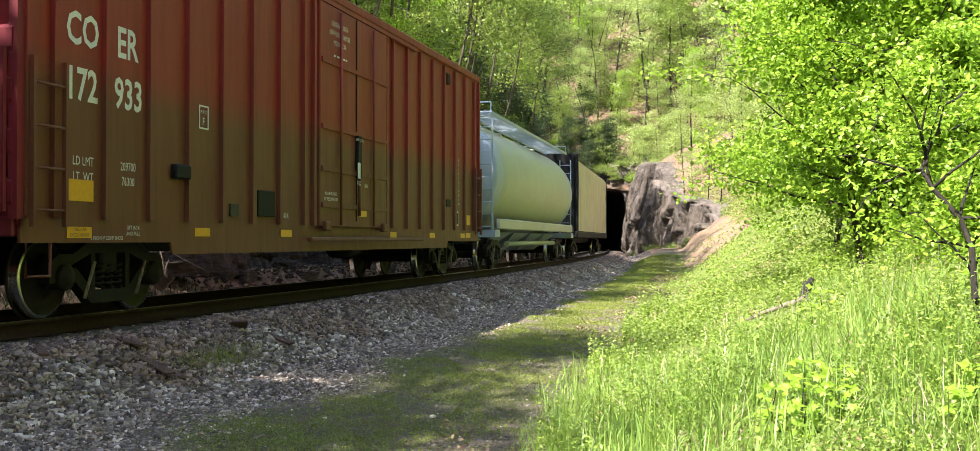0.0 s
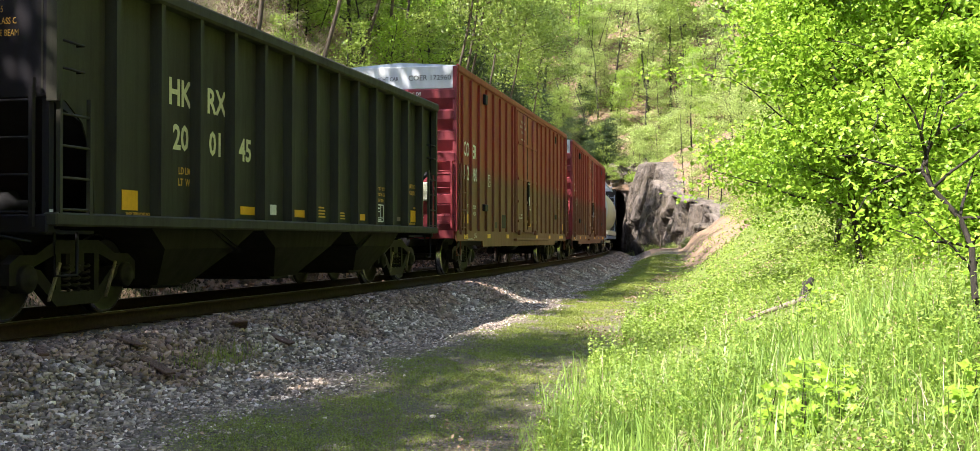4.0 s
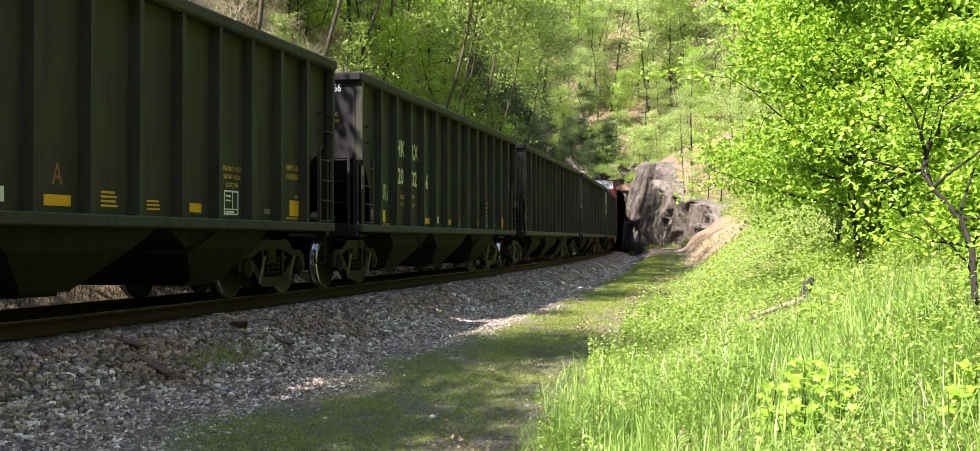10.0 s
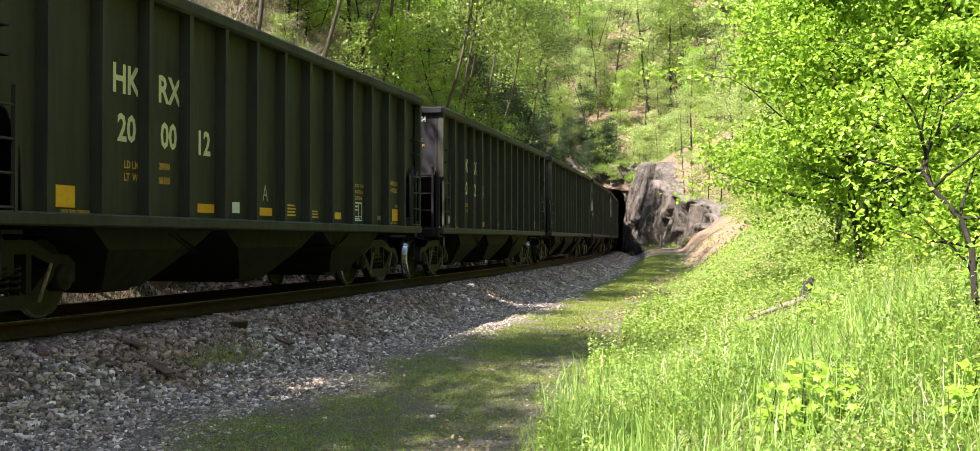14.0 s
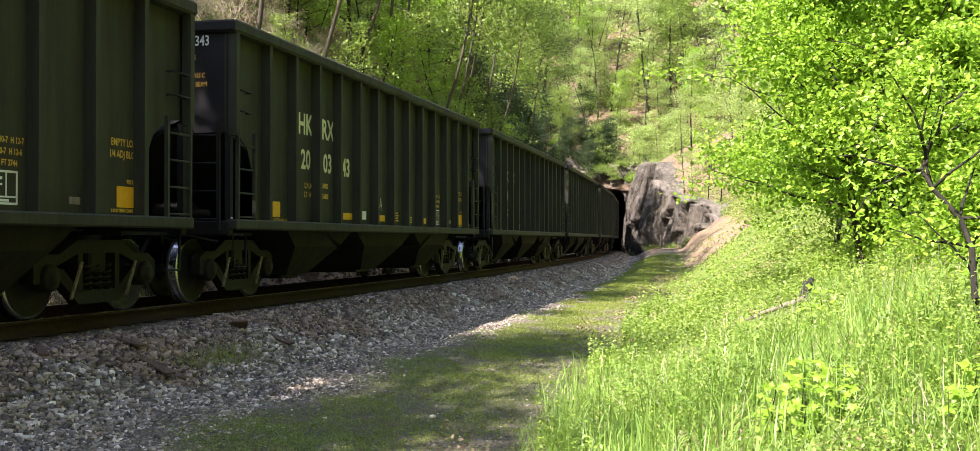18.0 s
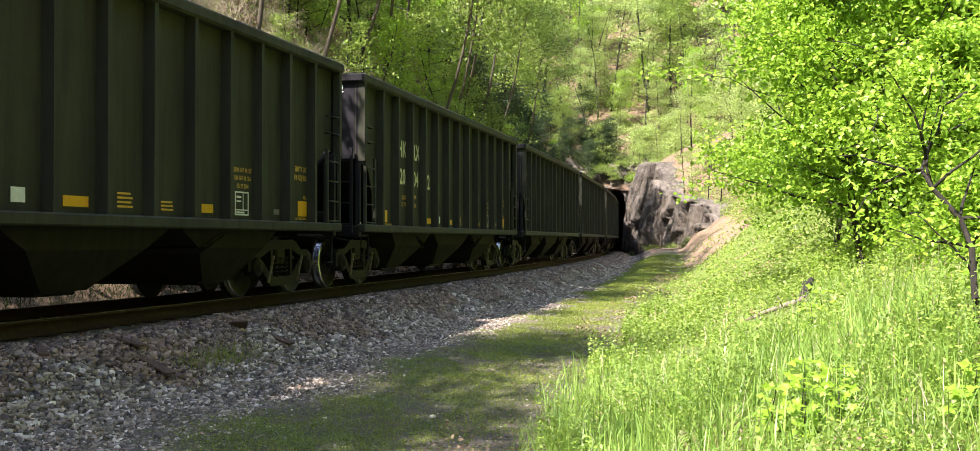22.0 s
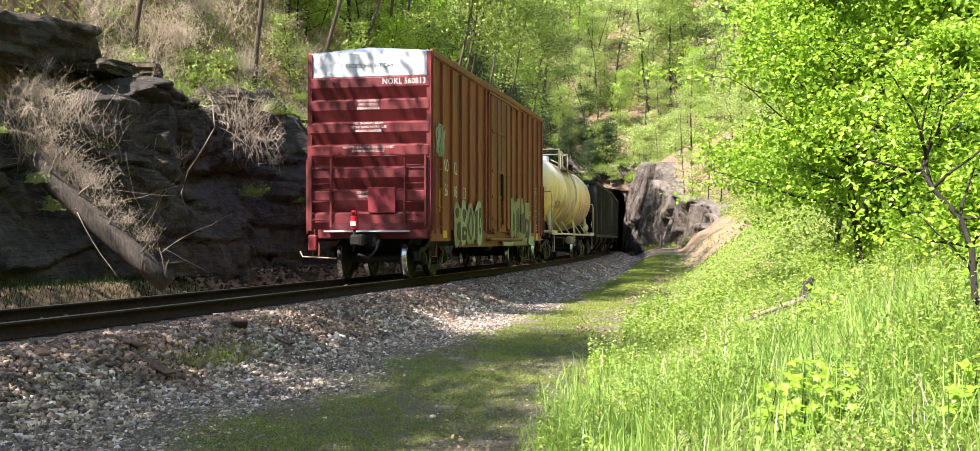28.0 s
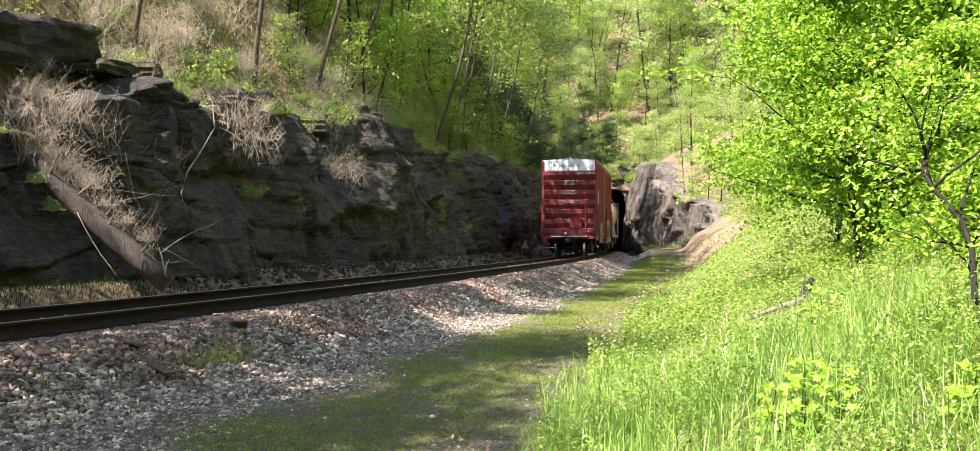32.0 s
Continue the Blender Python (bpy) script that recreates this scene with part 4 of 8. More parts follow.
def hopper_car():
    car = thing("hopper_car", "dark green open-top steel coal hopper car with tall side ribs", "hopper car", "train of freight cars")
    h = HL / 2
    edge = [(-h, 3.72), (-h, 2.36), (-h + 0.40, 2.32), (-h + 0.70, 2.12), (-h + 0.90, 1.75), (-h + 0.95, 1.04)]
    outline = edge + [(-y, z) for y, z in edge[::-1]]
    for s in (-1, 1):
        part("side_sheet", MB().slab(outline, s * 1.42, s * 1.44), HOPPER_GREEN, car)
        part("top_chord", MB().soft_box((s * 1.525, 0, 3.75), (0.20, HL + 0.1, 0.17), 0.03), HOPPER_GREEN, car, "dusty olive top chord")
        part("side_sill", MB().soft_box((s * 1.525, 0, 1.08), (0.17, HL, 0.14), 0.02), HOPPER_GREEN, car)
        for y in RIBS:
            foot = 1.12
            part("rib", MB().slab([(y - 0.045, foot), (y + 0.045, foot), (y + 0.045, 3.68), (y - 0.045, 3.68)], s * 1.44, s * 1.59), HOPPER_GREEN, car)
        for e in (-1, 1):
            part("corner_post", MB().box((s * 1.54, e * (h - 0.05), 3.0), (0.12, 0.1, 1.45)), HOPPER_GREEN, car)
            part("end_post", MB().box((s * 1.46, e * (h - 0.06), 1.66), (0.08, 0.08, 1.3)), HOPPER_END, car)
    for e in (-1, 1):
        end = part("end_sheet", MB().box((0, e * (h - 0.02), 3.02), (3.0, 0.03, 1.4)), HOPPER_END, car, "blue-black end sheet")
        part("end_chord", MB().soft_box((0, e * (h + 0.0), 3.75), (3.2, 0.16, 0.16), 0.03), HOPPER_END, car)
        sl = MB()
        sl.add([(-1.42, e * (h - 0.03), 2.36), (1.42, e * (h - 0.03), 2.36), (1.42, e * (h - 4.6), 0.75), (-1.42, e * (h - 4.6), 0.75),
                (-1.42, e * (h - 0.03), 2.30), (1.42, e * (h - 0.03), 2.30), (1.42, e * (h - 4.6), 0.69), (-1.42, e * (h - 4.6), 0.69)],
               [(0, 1, 2, 3), (7, 6, 5, 4), (0, 4, 5, 1), (2, 6, 7, 3)])
        part("slope_sheet", sl, HOPPER_END, car)
        part("end_sill", MB().soft_box((0, e * (h - 0.06), 1.03), (3.0, 0.14, 0.2), 0.02), HOPPER_END, car)
        part("platform", MB().box((0, e * (h - 0.6), 0.95), (2.6, 1.1, 0.04)), HOPPER_END, car)
        part("brake_cylinder", MB().lathe([(-0.3, 0.001), (-0.3, 0.16), (0.25, 0.16), (0.32, 0.06), (0.5, 0.05), (0.5, 0.001)], (0.35, e * (h - 0.7), 1.25), "x", 14), BLACK, car)
        end_ladder(car, "end_ladder", HOPPER_END, e * h, 0.88 * -e, 1.38 * -e, 1.0, 2.5, 4)
        ladder(car, "side_ladder", HOPPER_GREEN, 1.49, e * (h - 0.08), e * (h - 0.62), 1.05, 2.35, 4)
        for z in (2.62, 2.9):
            grab(car, HOPPER_END, 1.50, e * (h - 0.1), e * (h - 0.5), z)
        stirrup(car, HOPPER_END, 1.48, e * (h - 0.35))
        part("release_rod", MB().tube([(0.1, e * (h + 0.12), 0.95), (1.0, e * (h + 0.12), 0.92), (1.35, e * (h + 0.05), 0.85)], 0.016, 6), BLACK, car)
        coupler(car, e * h)
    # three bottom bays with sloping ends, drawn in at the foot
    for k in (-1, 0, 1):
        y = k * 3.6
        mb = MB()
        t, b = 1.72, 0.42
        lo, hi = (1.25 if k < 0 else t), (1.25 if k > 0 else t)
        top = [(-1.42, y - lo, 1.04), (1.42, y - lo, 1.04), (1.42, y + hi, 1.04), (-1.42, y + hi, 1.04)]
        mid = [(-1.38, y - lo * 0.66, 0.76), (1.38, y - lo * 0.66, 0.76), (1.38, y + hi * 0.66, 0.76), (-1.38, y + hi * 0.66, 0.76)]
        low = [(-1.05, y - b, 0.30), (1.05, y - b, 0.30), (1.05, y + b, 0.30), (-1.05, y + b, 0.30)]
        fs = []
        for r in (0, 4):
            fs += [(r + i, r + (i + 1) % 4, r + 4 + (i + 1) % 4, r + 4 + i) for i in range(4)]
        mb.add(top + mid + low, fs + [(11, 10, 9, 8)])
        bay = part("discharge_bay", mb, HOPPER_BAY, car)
        part("gate", MB().soft_box((0, y, 0.30), (1.9, 0.75, 0.1), 0.02), BLACK, bay)
        part("gate_latch", MB().box((1.02, y + 0.2, 0.36), (0.08, 0.3, 0.1)), BLACK, bay)
    part("centre_sill", MB().box((0, 0, 0.86), (0.34, HL - 0.4, 0.3)), HOPPER_END, car)
    part("floor_sheet", MB().box((0, 0, 1.02), (2.8, 9.8, 0.03)), HOPPER_END, car)
    # reflectors and small print on the side that is seen
    X = 1.442
    plate("reflector", car, YELLOW, X, -5.35, 1.325, 0.34, 0.23)
    plate("reflector", car, YELLOW, X, 5.70, 1.356, 0.36, 0.24)
    for y, w in ((-2.23, 0.46), (-0.38, 0.46), (2.56, 0.31)):
        plate("reflector", car, YELLOW, X, y, 1.28, w, 0.115)
    plate("placard", car, WHITE_INK, X, -1.35, 1.315, 0.22, 0.15, "small white placard")
    plate("card_holder", car, DEADWOOD, X, 4.72, 1.285, 0.2, 0.08, "small grey card holder")
    small = dict(wide=0.85, heavy=0.0025)
    write("2 INCH TREAD COND SHOES", 0.05, OCHRE_INK, car, (X, -5.15, 1.153), **small)
    write("2 INCH TREAD COND SHOES", 0.05, OCHRE_INK, car, (X, 5.69, 1.184), **small)
    write("EMPTY LOAD", 0.115, OCHRE_INK, car, (X, 5.70, 1.933), **small)
    write("1/4 ADJ BLOCK", 0.115, OCHRE_INK, car, (X, 5.70, 1.801), **small)
    write("90% E/L", 0.07, OCHRE_INK, car, (X, 5.82, 1.508), **small)
    write("EXW 10-7  H 12-7", 0.085, OCHRE_INK, car, (X, 3.60, 1.811), **small)
    write("EW 10-7  H 12-6", 0.085, OCHRE_INK, car, (X, 3.60, 1.700), **small)
    write("CU FT 3744", 0.085, OCHRE_INK, car, (X, 3.60, 1.589), **small)
    write("JACK LIFT HERE", 0.075, OCHRE_INK, car, (X, 6.07, 1.487), ON_SIDE @ Matrix.Rotation(math.pi / 2, 4, "Z"), **small)
    st = MB()
    for dy, dz, w, hh in ((0, 0.155, 0.42, 0.022), (0, -0.155, 0.42, 0.022), (-0.2, 0, 0.022, 0.31), (0.2, 0, 0.022, 0.31), (0.04, 0.03, 0.016, 0.24), (0, -0.09, 0.4, 0.016), (-0.09, 0.09, 0.14, 0.03), (-0.09, 0.03, 0.14, 0.02), (-0.04, -0.125, 0.24, 0.025)):
        st.box((X + 0.002, 3.57 + dy, 1.376 + dz), (0.004, w, hh))
    part("test_stencil", st, WHITE_INK, car, "white stencilled test box")
    bars(car, OCHRE_INK, X, 0.64, 1.325, 0.44, 0.2, 4, 3, 1)
    bars(car, OCHRE_INK, X, 1.56, 1.285, 0.36, 0.14, 3, 5, 1)
    for e in (-1, 1):
        trk = truck(car, e * (h - 1.22))
    plate("valve_tag", car, WHITE_PANEL, 1.50, -h + 0.06, 1.1, 0.06, 0.16)
    return car


HOPPERS = [("45", "2001"), ("77", "2000"), ("60", "2000"), ("66", "2002"), ("27", "2004"), ("34", "2002"), ("12", "2000"), ("65", "2004"), ("43", "2003"), ("12", "2003"), ("92", "2004"), ("17", "2003")]
LIMITS = [("", ""), ("30000", "56100"), ("30000", "56000"), ("29900", "56100"), ("30000", "56000"), ("30000", "56000"), ("29900", "56100"), ("30000", "56000"), ("30000", "56000"), ("30000", "56000"), ("29900", "56100"), ("30000", "56000")]


def hopper_numbers(car, tail, head, limit):
    X = 1.443
    big = dict(wide=0.93, heavy=0.012)
    write("HK", 0.455, CREAM_INK, car, (X, -4.175, 2.545), **big)
    write("RX", 0.455, CREAM_INK, car, (X, -3.185, 2.538), **big)
    write(head[:2], 0.43, CREAM_INK, car, (X, -4.155, 1.998), **big)
    write(head[2:], 0.43, CREAM_INK, car, (X, -3.195, 1.990), **big)
    write(tail, 0.43, CREAM_INK, car, (X, -2.30, 1.977), **big)
    write("LD LMT", 0.125, OCHRE_INK, car, (X, -4.02, 1.690), wide=0.9, heavy=0.003)
    write("LT  WT", 0.125, OCHRE_INK, car, (X, -4.03, 1.548), wide=0.9, heavy=0.003)
    if limit[0]:
        write(limit[0], 0.115, OCHRE_INK, car, (X, -3.30, 1.720), wide=0.9, heavy=0.003)
        write(limit[1], 0.115, OCHRE_INK, car, (X, -3.30, 1.548), wide=0.9, heavy=0.003)
    if head + tail not in ("200465", "200317", "200145"):
        pale = head + tail in ("200266", "200343", "200012")
        write("A", 0.34, SPRAY_PALE if pale else RUST_INK, car, (X, -0.38, 1.44), wide=0.8, name="chalk_mark")
    if tail == "66":
        o = [(X + 0.004, -5.35 + 0.30 * math.sin(t * 0.43) * math.cos(t * 0.06), 1.78 + 0.16 * math.sin(t * 0.71 + 1)) for t in range(50)]
        part("spray_tag", MB().tube(o, 0.010, 4, False), SPRAY_PALE, car)
    Y = -HL / 2 - 0.012
    write("HKRX " + head + tail, 0.195, WHITE_INK, car, (0.77, Y, 3.50), ON_END, wide=0.75, heavy=0.003)
    for i, line in enumerate(("SPRG 7 OC D5", "SPRG 7 IC D5", "36 IN WHEELS CLASS C", "AAR NO 24 BRAKE BEAM")):
        write(line, 0.095, OCHRE_INK, car, (0.79, Y, 3.31 - 0.122 * i), ON_END, wide=0.72)


# ---------------------------------------------------------------- boxcars


def boxcar(length, door, side_paint, end_paint, label, ribs, truck_in, drop):
    car = thing("boxcar", label, "boxcar", "train of freight cars")
    h = length / 2
    W = 1.40
    top, floor = 5.0, 1.12
    for s in (-1, 1):
        out = [(-h, 0.84), (-h + drop, 0.84), (-h + drop + 0.05, 0.69), (h - drop - 0.05, 0.69), (h - drop, 0.84), (h, 0.84), (h, top), (-h, top)]
        side = part("side_wall", MB().slab(out, s * (W - 0.03), s * W), side_paint, car)
        for e in (-1, 1):
            for y in [e * (ribs[0] + ribs[1] * k) for k in range(ribs[2])] + [e * (door / 2 + 0.08), e * (h - 0.07)]:
                part("rib", MB().slab([(y - 0.06, floor - 0.02), (y + 0.06, floor - 0.02), (y + 0.05, top - 0.12), (y - 0.05, top - 0.12)], s * W, s * (W + 0.06)), side_paint, side)
        part("eave", MB().soft_box((s * (W + 0.015), 0, top), (0.09, length, 0.16), 0.02), side_paint, car)
        d = part("plug_door", MB().soft_box((s * (W + 0.045), 0, 2.95), (0.07, door - 0.12, 3.72), 0.015), side_paint, car, "wide sliding plug door")
        for y in (-door * 0.24, door * 0.24):
            part("lock_rod", MB().tube([(s * (W + 0.12), y, 1.12), (s * (W + 0.12), y, 4.75)], 0.024, 8), side_paint, d)
        for z in (1.45, 2.05, 2.75, 3.85):
            part("door_beam", MB().box((s * (W + 0.09), 0, z), (0.04, door - 0.2, 0.08)), side_paint, d)
        part("door_seam", MB().box((s * (W + 0.085), 0, 3.0), (0.02, 0.03, 3.6)), BLACK, d)
        for y in (-0.42, 0.42):
            part("hinge", MB().soft_box((s * (W + 0.10), y * door, 1.10), (0.10, 0.22, 0.16), 0.02), side_paint, d)
        part("gear_box", MB().soft_box((s * (W + 0.11), 0.05, 2.35), (0.07, 0.2, 0.75), 0.015), BLACK, d)
        part("lock_bar", MB().tube([(s * (W + 0.13), 0.05, 2.0), (s * (W + 0.13), 0.05, 1.3)], 0.03, 6), side_paint, d)
        part("door_track", MB().soft_box((s * (W + 0.10), door * 0.25, 0.88), (0.10, door * 1.75, 0.07), 0.015), side_paint, car)
        part("upper_track", MB().box((s * (W + 0.05), door * 0.25, 4.86), (0.06, door * 1.6, 0.07)), side_paint, car)
        for e in (-1, 1):
            ladder(car, "side_ladder", side_paint, s * W, e * (h - 0.07), e * (h - 0.62), 1.0, 2.7, 4)
            stirrup(car, side_paint, s * (W - 0.02), e * (h - 0.32), 0.9, 0.4)
    roof = MB()
    roof.add([(-W - 0.04, -h, top + 0.05), (0, -h, top + 0.15), (W + 0.04, -h, top + 0.05), (-W - 0.04, h, top + 0.05), (0, h, top + 0.15), (W + 0.04, h, top + 0.05),
              (-W - 0.04, -h, top - 0.02), (W + 0.04, -h, top - 0.02), (-W - 0.04, h, top - 0.02), (W + 0.04, h, top - 0.02)],
             [(0, 1, 4, 3), (1, 2, 5, 4), (6, 7, 2, 1, 0), (3, 4, 5, 9, 8), (0, 3, 8, 6), (2, 7, 9, 5), (6, 8, 9, 7)])
    r = part("roof", roof, GREY_BLUE, car, "galvanised ribbed roof")
    for k in range(int(length / 1.1)):
        y = -h + 0.55 + 1.1 * k
        part("seam_cap", MB().add([(-W, y - 0.04, top + 0.06), (0, y - 0.04, top + 0.19), (W, y - 0.04, top + 0.06), (-W, y + 0.04, top + 0.06), (0, y + 0.04, top + 0.19), (W, y + 0.04, top + 0.06)], [(0, 1, 4, 3), (1, 2, 5, 4)]), GREY_BLUE, r)
    for e in (-1, 1):
        end = part("end_wall", MB().box((0, e * (h - 0.02), (top + 1.0) / 2), (2 * W, 0.04, top - 1.0)), end_paint, car)
        for z in [1.36 + 0.502 * k for k in range(7)]:
            # pressed horizontal corrugation: a flat face that slopes back in below
            w, d_ = 0.22, 0.12
            prof = [(0.0, z - w / 2 - 0.25), (d_, z - w / 2), (d_, z + w / 2 - 0.03), (d_ * 0.6, z + w / 2 + 0.01), (0.0, z + w / 2 + 0.02)]
            outl = [(e * (h + a), zz) for a, zz in prof]
            part("corrugation", MB().slab(outl, -W + 0.02, W - 0.02), end_paint, end)
        part("top_panel", MB().soft_box((0, e * (h + 0.02), 4.77), (2 * W - 0.06, 0.06, 0.55), 0.015), WHITE_PANEL, end, "white painted panel across the top")
        for s in (-1, 1):
            part("corner_post", MB().box((s * (W - 0.02), e * (h + 0.03), 3.05), (0.10, 0.14, 3.95)), end_paint, end)
        end_ladder(car, "end_ladder", end_paint, e * (h + 0.08), 0.85 * -e, 1.32 * -e, 1.15, 2.75, 4)
        end_ladder(car, "end_ladder", end_paint, e * (h + 0.08), -0.85 * -e, -1.32 * -e, 1.15, 2.75, 4)
        part("handrail", MB().tube([(-1.2, e * (h + 0.2), 2.72), (1.2, e * (h + 0.2), 2.72)], 0.018, 6), end_paint, car)
        part("crossover_step", MB().box((0, e * (h + 0.22), 1.06), (1.9, 0.3, 0.035)), WHITE_PANEL, car, "galvanised crossover step")
        part("end_sill", MB().soft_box((0, e * (h - 0.05), 1.02), (2.7, 0.2, 0.24), 0.02), end_paint, car)
        part("draft_gear", MB().box((0, e * (h + 0.05), 0.9), (0.5, 0.5, 0.34)), BLACK, car)
        coupler(car, e * (h + 0.28), 0.86)
        truck(car, e * (h - truck_in))
    part("underframe", MB().box((0, 0, 1.02), (2.5, length - 0.4, 0.12)).box((0, 0, 0.86), (0.36, length - 0.6, 0.3)), BLACK, car)
    part("air_reservoir", MB().lathe([(-0.5, 0.001), (-0.5, 0.2), (0.5, 0.2), (0.5, 0.001)], (0.55, 1.9, 0.72), "y", 14), BLACK, car)
    return car


def coer_car(number, limit, weight):
    car = boxcar(19.06, 3.6, BOX_RED, BOX_END, "oxide red high-cube boxcar with road dust over its lower half", (2.29, 0.958, 8), 2.2, 3.0)
    h = 9.53
    X = 1.404
    big = dict(wide=0.84, heavy=0.010)
    write("CO", 0.49, WHITE_INK, car, (X, -8.46, 2.96), **big)
    write("ER", 0.49, WHITE_INK, car, (X, -7.56, 2.95), **big)
    write(number[:3], 0.49, WHITE_INK, car, (X, -8.48, 2.37), **big)
    write(number[3:], 0.49, WHITE_INK, car, (X, -7.53, 2.37), **big)
    for z, a, b in ((1.67, "LD LMT", limit), (1.50, "LT  WT", weight)):
        write(a, 0.14, WHITE_INK, car, (X, -8.45, z), wide=0.85)
        write(b, 0.14, WHITE_INK, car, (X, -7.54, z - 0.01), wide=0.8)
    plate("reflector", car, YELLOW, X, -8.50, 1.40, 0.48, 0.23)
    pl = plate("notice", car, YELLOW, X, -8.52, 0.95, 0.46, 0.12, "yellow excess height notice")
    write("THIS CAR", 0.05, DARK_INK, pl, (X + 0.008, -8.52, 0.965), wide=1.2)
    write("EXCESS HEIGHT", 0.05, DARK_INK, pl, (X + 0.008, -8.52, 0.905))
    write("2 INCH HF COMP SHOES", 0.06, WHITE_INK, car, (X, -7.97, 0.87))
    write("LIFT JACK", 0.065, WHITE_INK, car, (X, -7.42, 0.99))
    write("AND PULL", 0.065, WHITE_INK, car, (X, -7.42, 0.92))
    for y in (-5.71, -2.96, 2.38, 5.20, 7.9):
        plate("reflector", car, YELLOW, X, y, 0.97, 0.42, 0.11)
    bx = MB()
    for dz in (0.145, -0.145):
        bx.box((X + 0.003, -5.68, 2.47 + dz), (0.005, 0.26, 0.02))
    for dy in (-0.12, 0.12):
        bx.box((X + 0.003, -5.68 + dy, 2.47), (0.005, 0.02, 0.30))
    part("plate_box", bx, WHITE_INK, car)
    write("PLATE", 0.06, WHITE_INK, car, (X, -5.68, 2.52))
    write("F", 0.14, WHITE_INK, car, (X, -5.68, 2.37))
    write("60 K", 0.12, WHITE_INK, car, (X, -2.98, 1.20))
    part("route_board", MB().soft_box((X + 0.02, -3.76, 1.40), (0.04, 0.60, 0.38), 0.01), BLACK, car, "dark board in a metal holder")
    part("card_holder", MB().box((X + 0.01, -4.79, 1.28), (0.02, 0.26, 0.17)), SPRAY_DARK, car)
    D = 1.492
    for i, line in enumerate(("CLOSE AND LOCK", "BOTH DOORS BEFORE", "MOVING CAR")):
        write(line, 0.12, WHITE_INK, car, (D, -0.85, 4.48 - 0.16 * i), wide=0.8)
    bars(car, WHITE_INK, D, -0.8, 3.98, 0.7, 0.06, 1, 8, 5)
    write("OPEN CLOSE", 0.07, WHITE_INK, car, (D + 0.06, -0.02, 2.62))
    write("ASD", 0.11, WHITE_INK, car, (D + 0.06, -0.05, 1.84))
    plate("label_card", car, WHITE_INK, D + 0.06, -0.05, 2.1, 0.13, 0.28)
    write("SEAL", 0.09, WHITE_INK, car, (D, 0.52, 1.82))
    for i, line in enumerate(("NO LUBE REQUIRED", "DOOR EQUIPPED WITH", "LUBRICATING FITTINGS")):
        write(line, 0.075, WHITE_INK, car, (D, -1.28, 1.62 - 0.095 * i), wide=0.8)
    plate("reflector", car, YELLOW, D, 0.32, 1.34, 0.4, 0.11)
    for i, (a, b) in enumerate((("EMPTY CG", "4-10"), ("FLOOR HT", "3-9"), ("W", "9-2"), ("H", "10-6"), ("EXH", "16-11"), ("EXW", "10-8"), ("EW", "9-7"), ("IL", "60-9"), ("IW", "9-6"), ("IH", "13-0"), ("CUFT", "7500"))):
        write(a, 0.085, WHITE_INK, car, (X, 7.12, 2.75 - 0.105 * i), wide=0.8)
        write(b, 0.085, WHITE_INK, car, (X, 7.52, 2.75 - 0.105 * i), wide=0.8)
    fr = plate("test_panel", car, WHITE_INK, X, 7.3, 1.38, 0.36, 0.34, "white-edged green test panel")
    part("panel_face", MB().box((X + 0.008, 7.3, 1.38), (0.006, 0.30, 0.28)), HOPPER_GREEN, fr)
    plate("reflector", car, YELLOW, X, 8.45, 1.36, 0.44, 0.24)
    plate("notice", car, YELLOW, X, 8.45, 0.98, 0.44, 0.12)
    part("brake_housing", MB().soft_box((0.58, -h - 0.2, 2.02), (0.42, 0.2, 0.44), 0.03), PALE_GREY, car, "pale grey brake housing on the end")
    Y = -h - 0.06
    write("COER " + number, 0.18, DARK_INK, car, (0.75, Y, 4.70), ON_END)
    write("EXCESS HEIGHT CAR", 0.14, DARK_INK, car, (-0.55, Y, 4.70), ON_END, wide=0.8)
    write("SPRG 9 OC 9 IC D5", 0.11, WHITE_INK, car, (0.1, -h - 0.125, 4.33), ON_END)
    write("INTERMEDIATE AIR HOSE", 0.11, WHITE_INK, car, (0.1, -h - 0.125, 3.83), ON_END)
    write("GROUND TO CAR BODY", 0.11, WHITE_INK, car, (0.0, -h - 0.125, 1.33), ON_END)
    for e in (-1, 1):
        part("side_bracket", MB().soft_box((1.42, e * (h - 3.19), 4.6), (0.12, 0.26, 0.26), 0.02), BLACK, car)
        part("side_bracket", MB().soft_box((1.42, e * (h - 3.19), 1.72), (0.12, 0.4, 0.18), 0.02), BLACK, car)
    return car


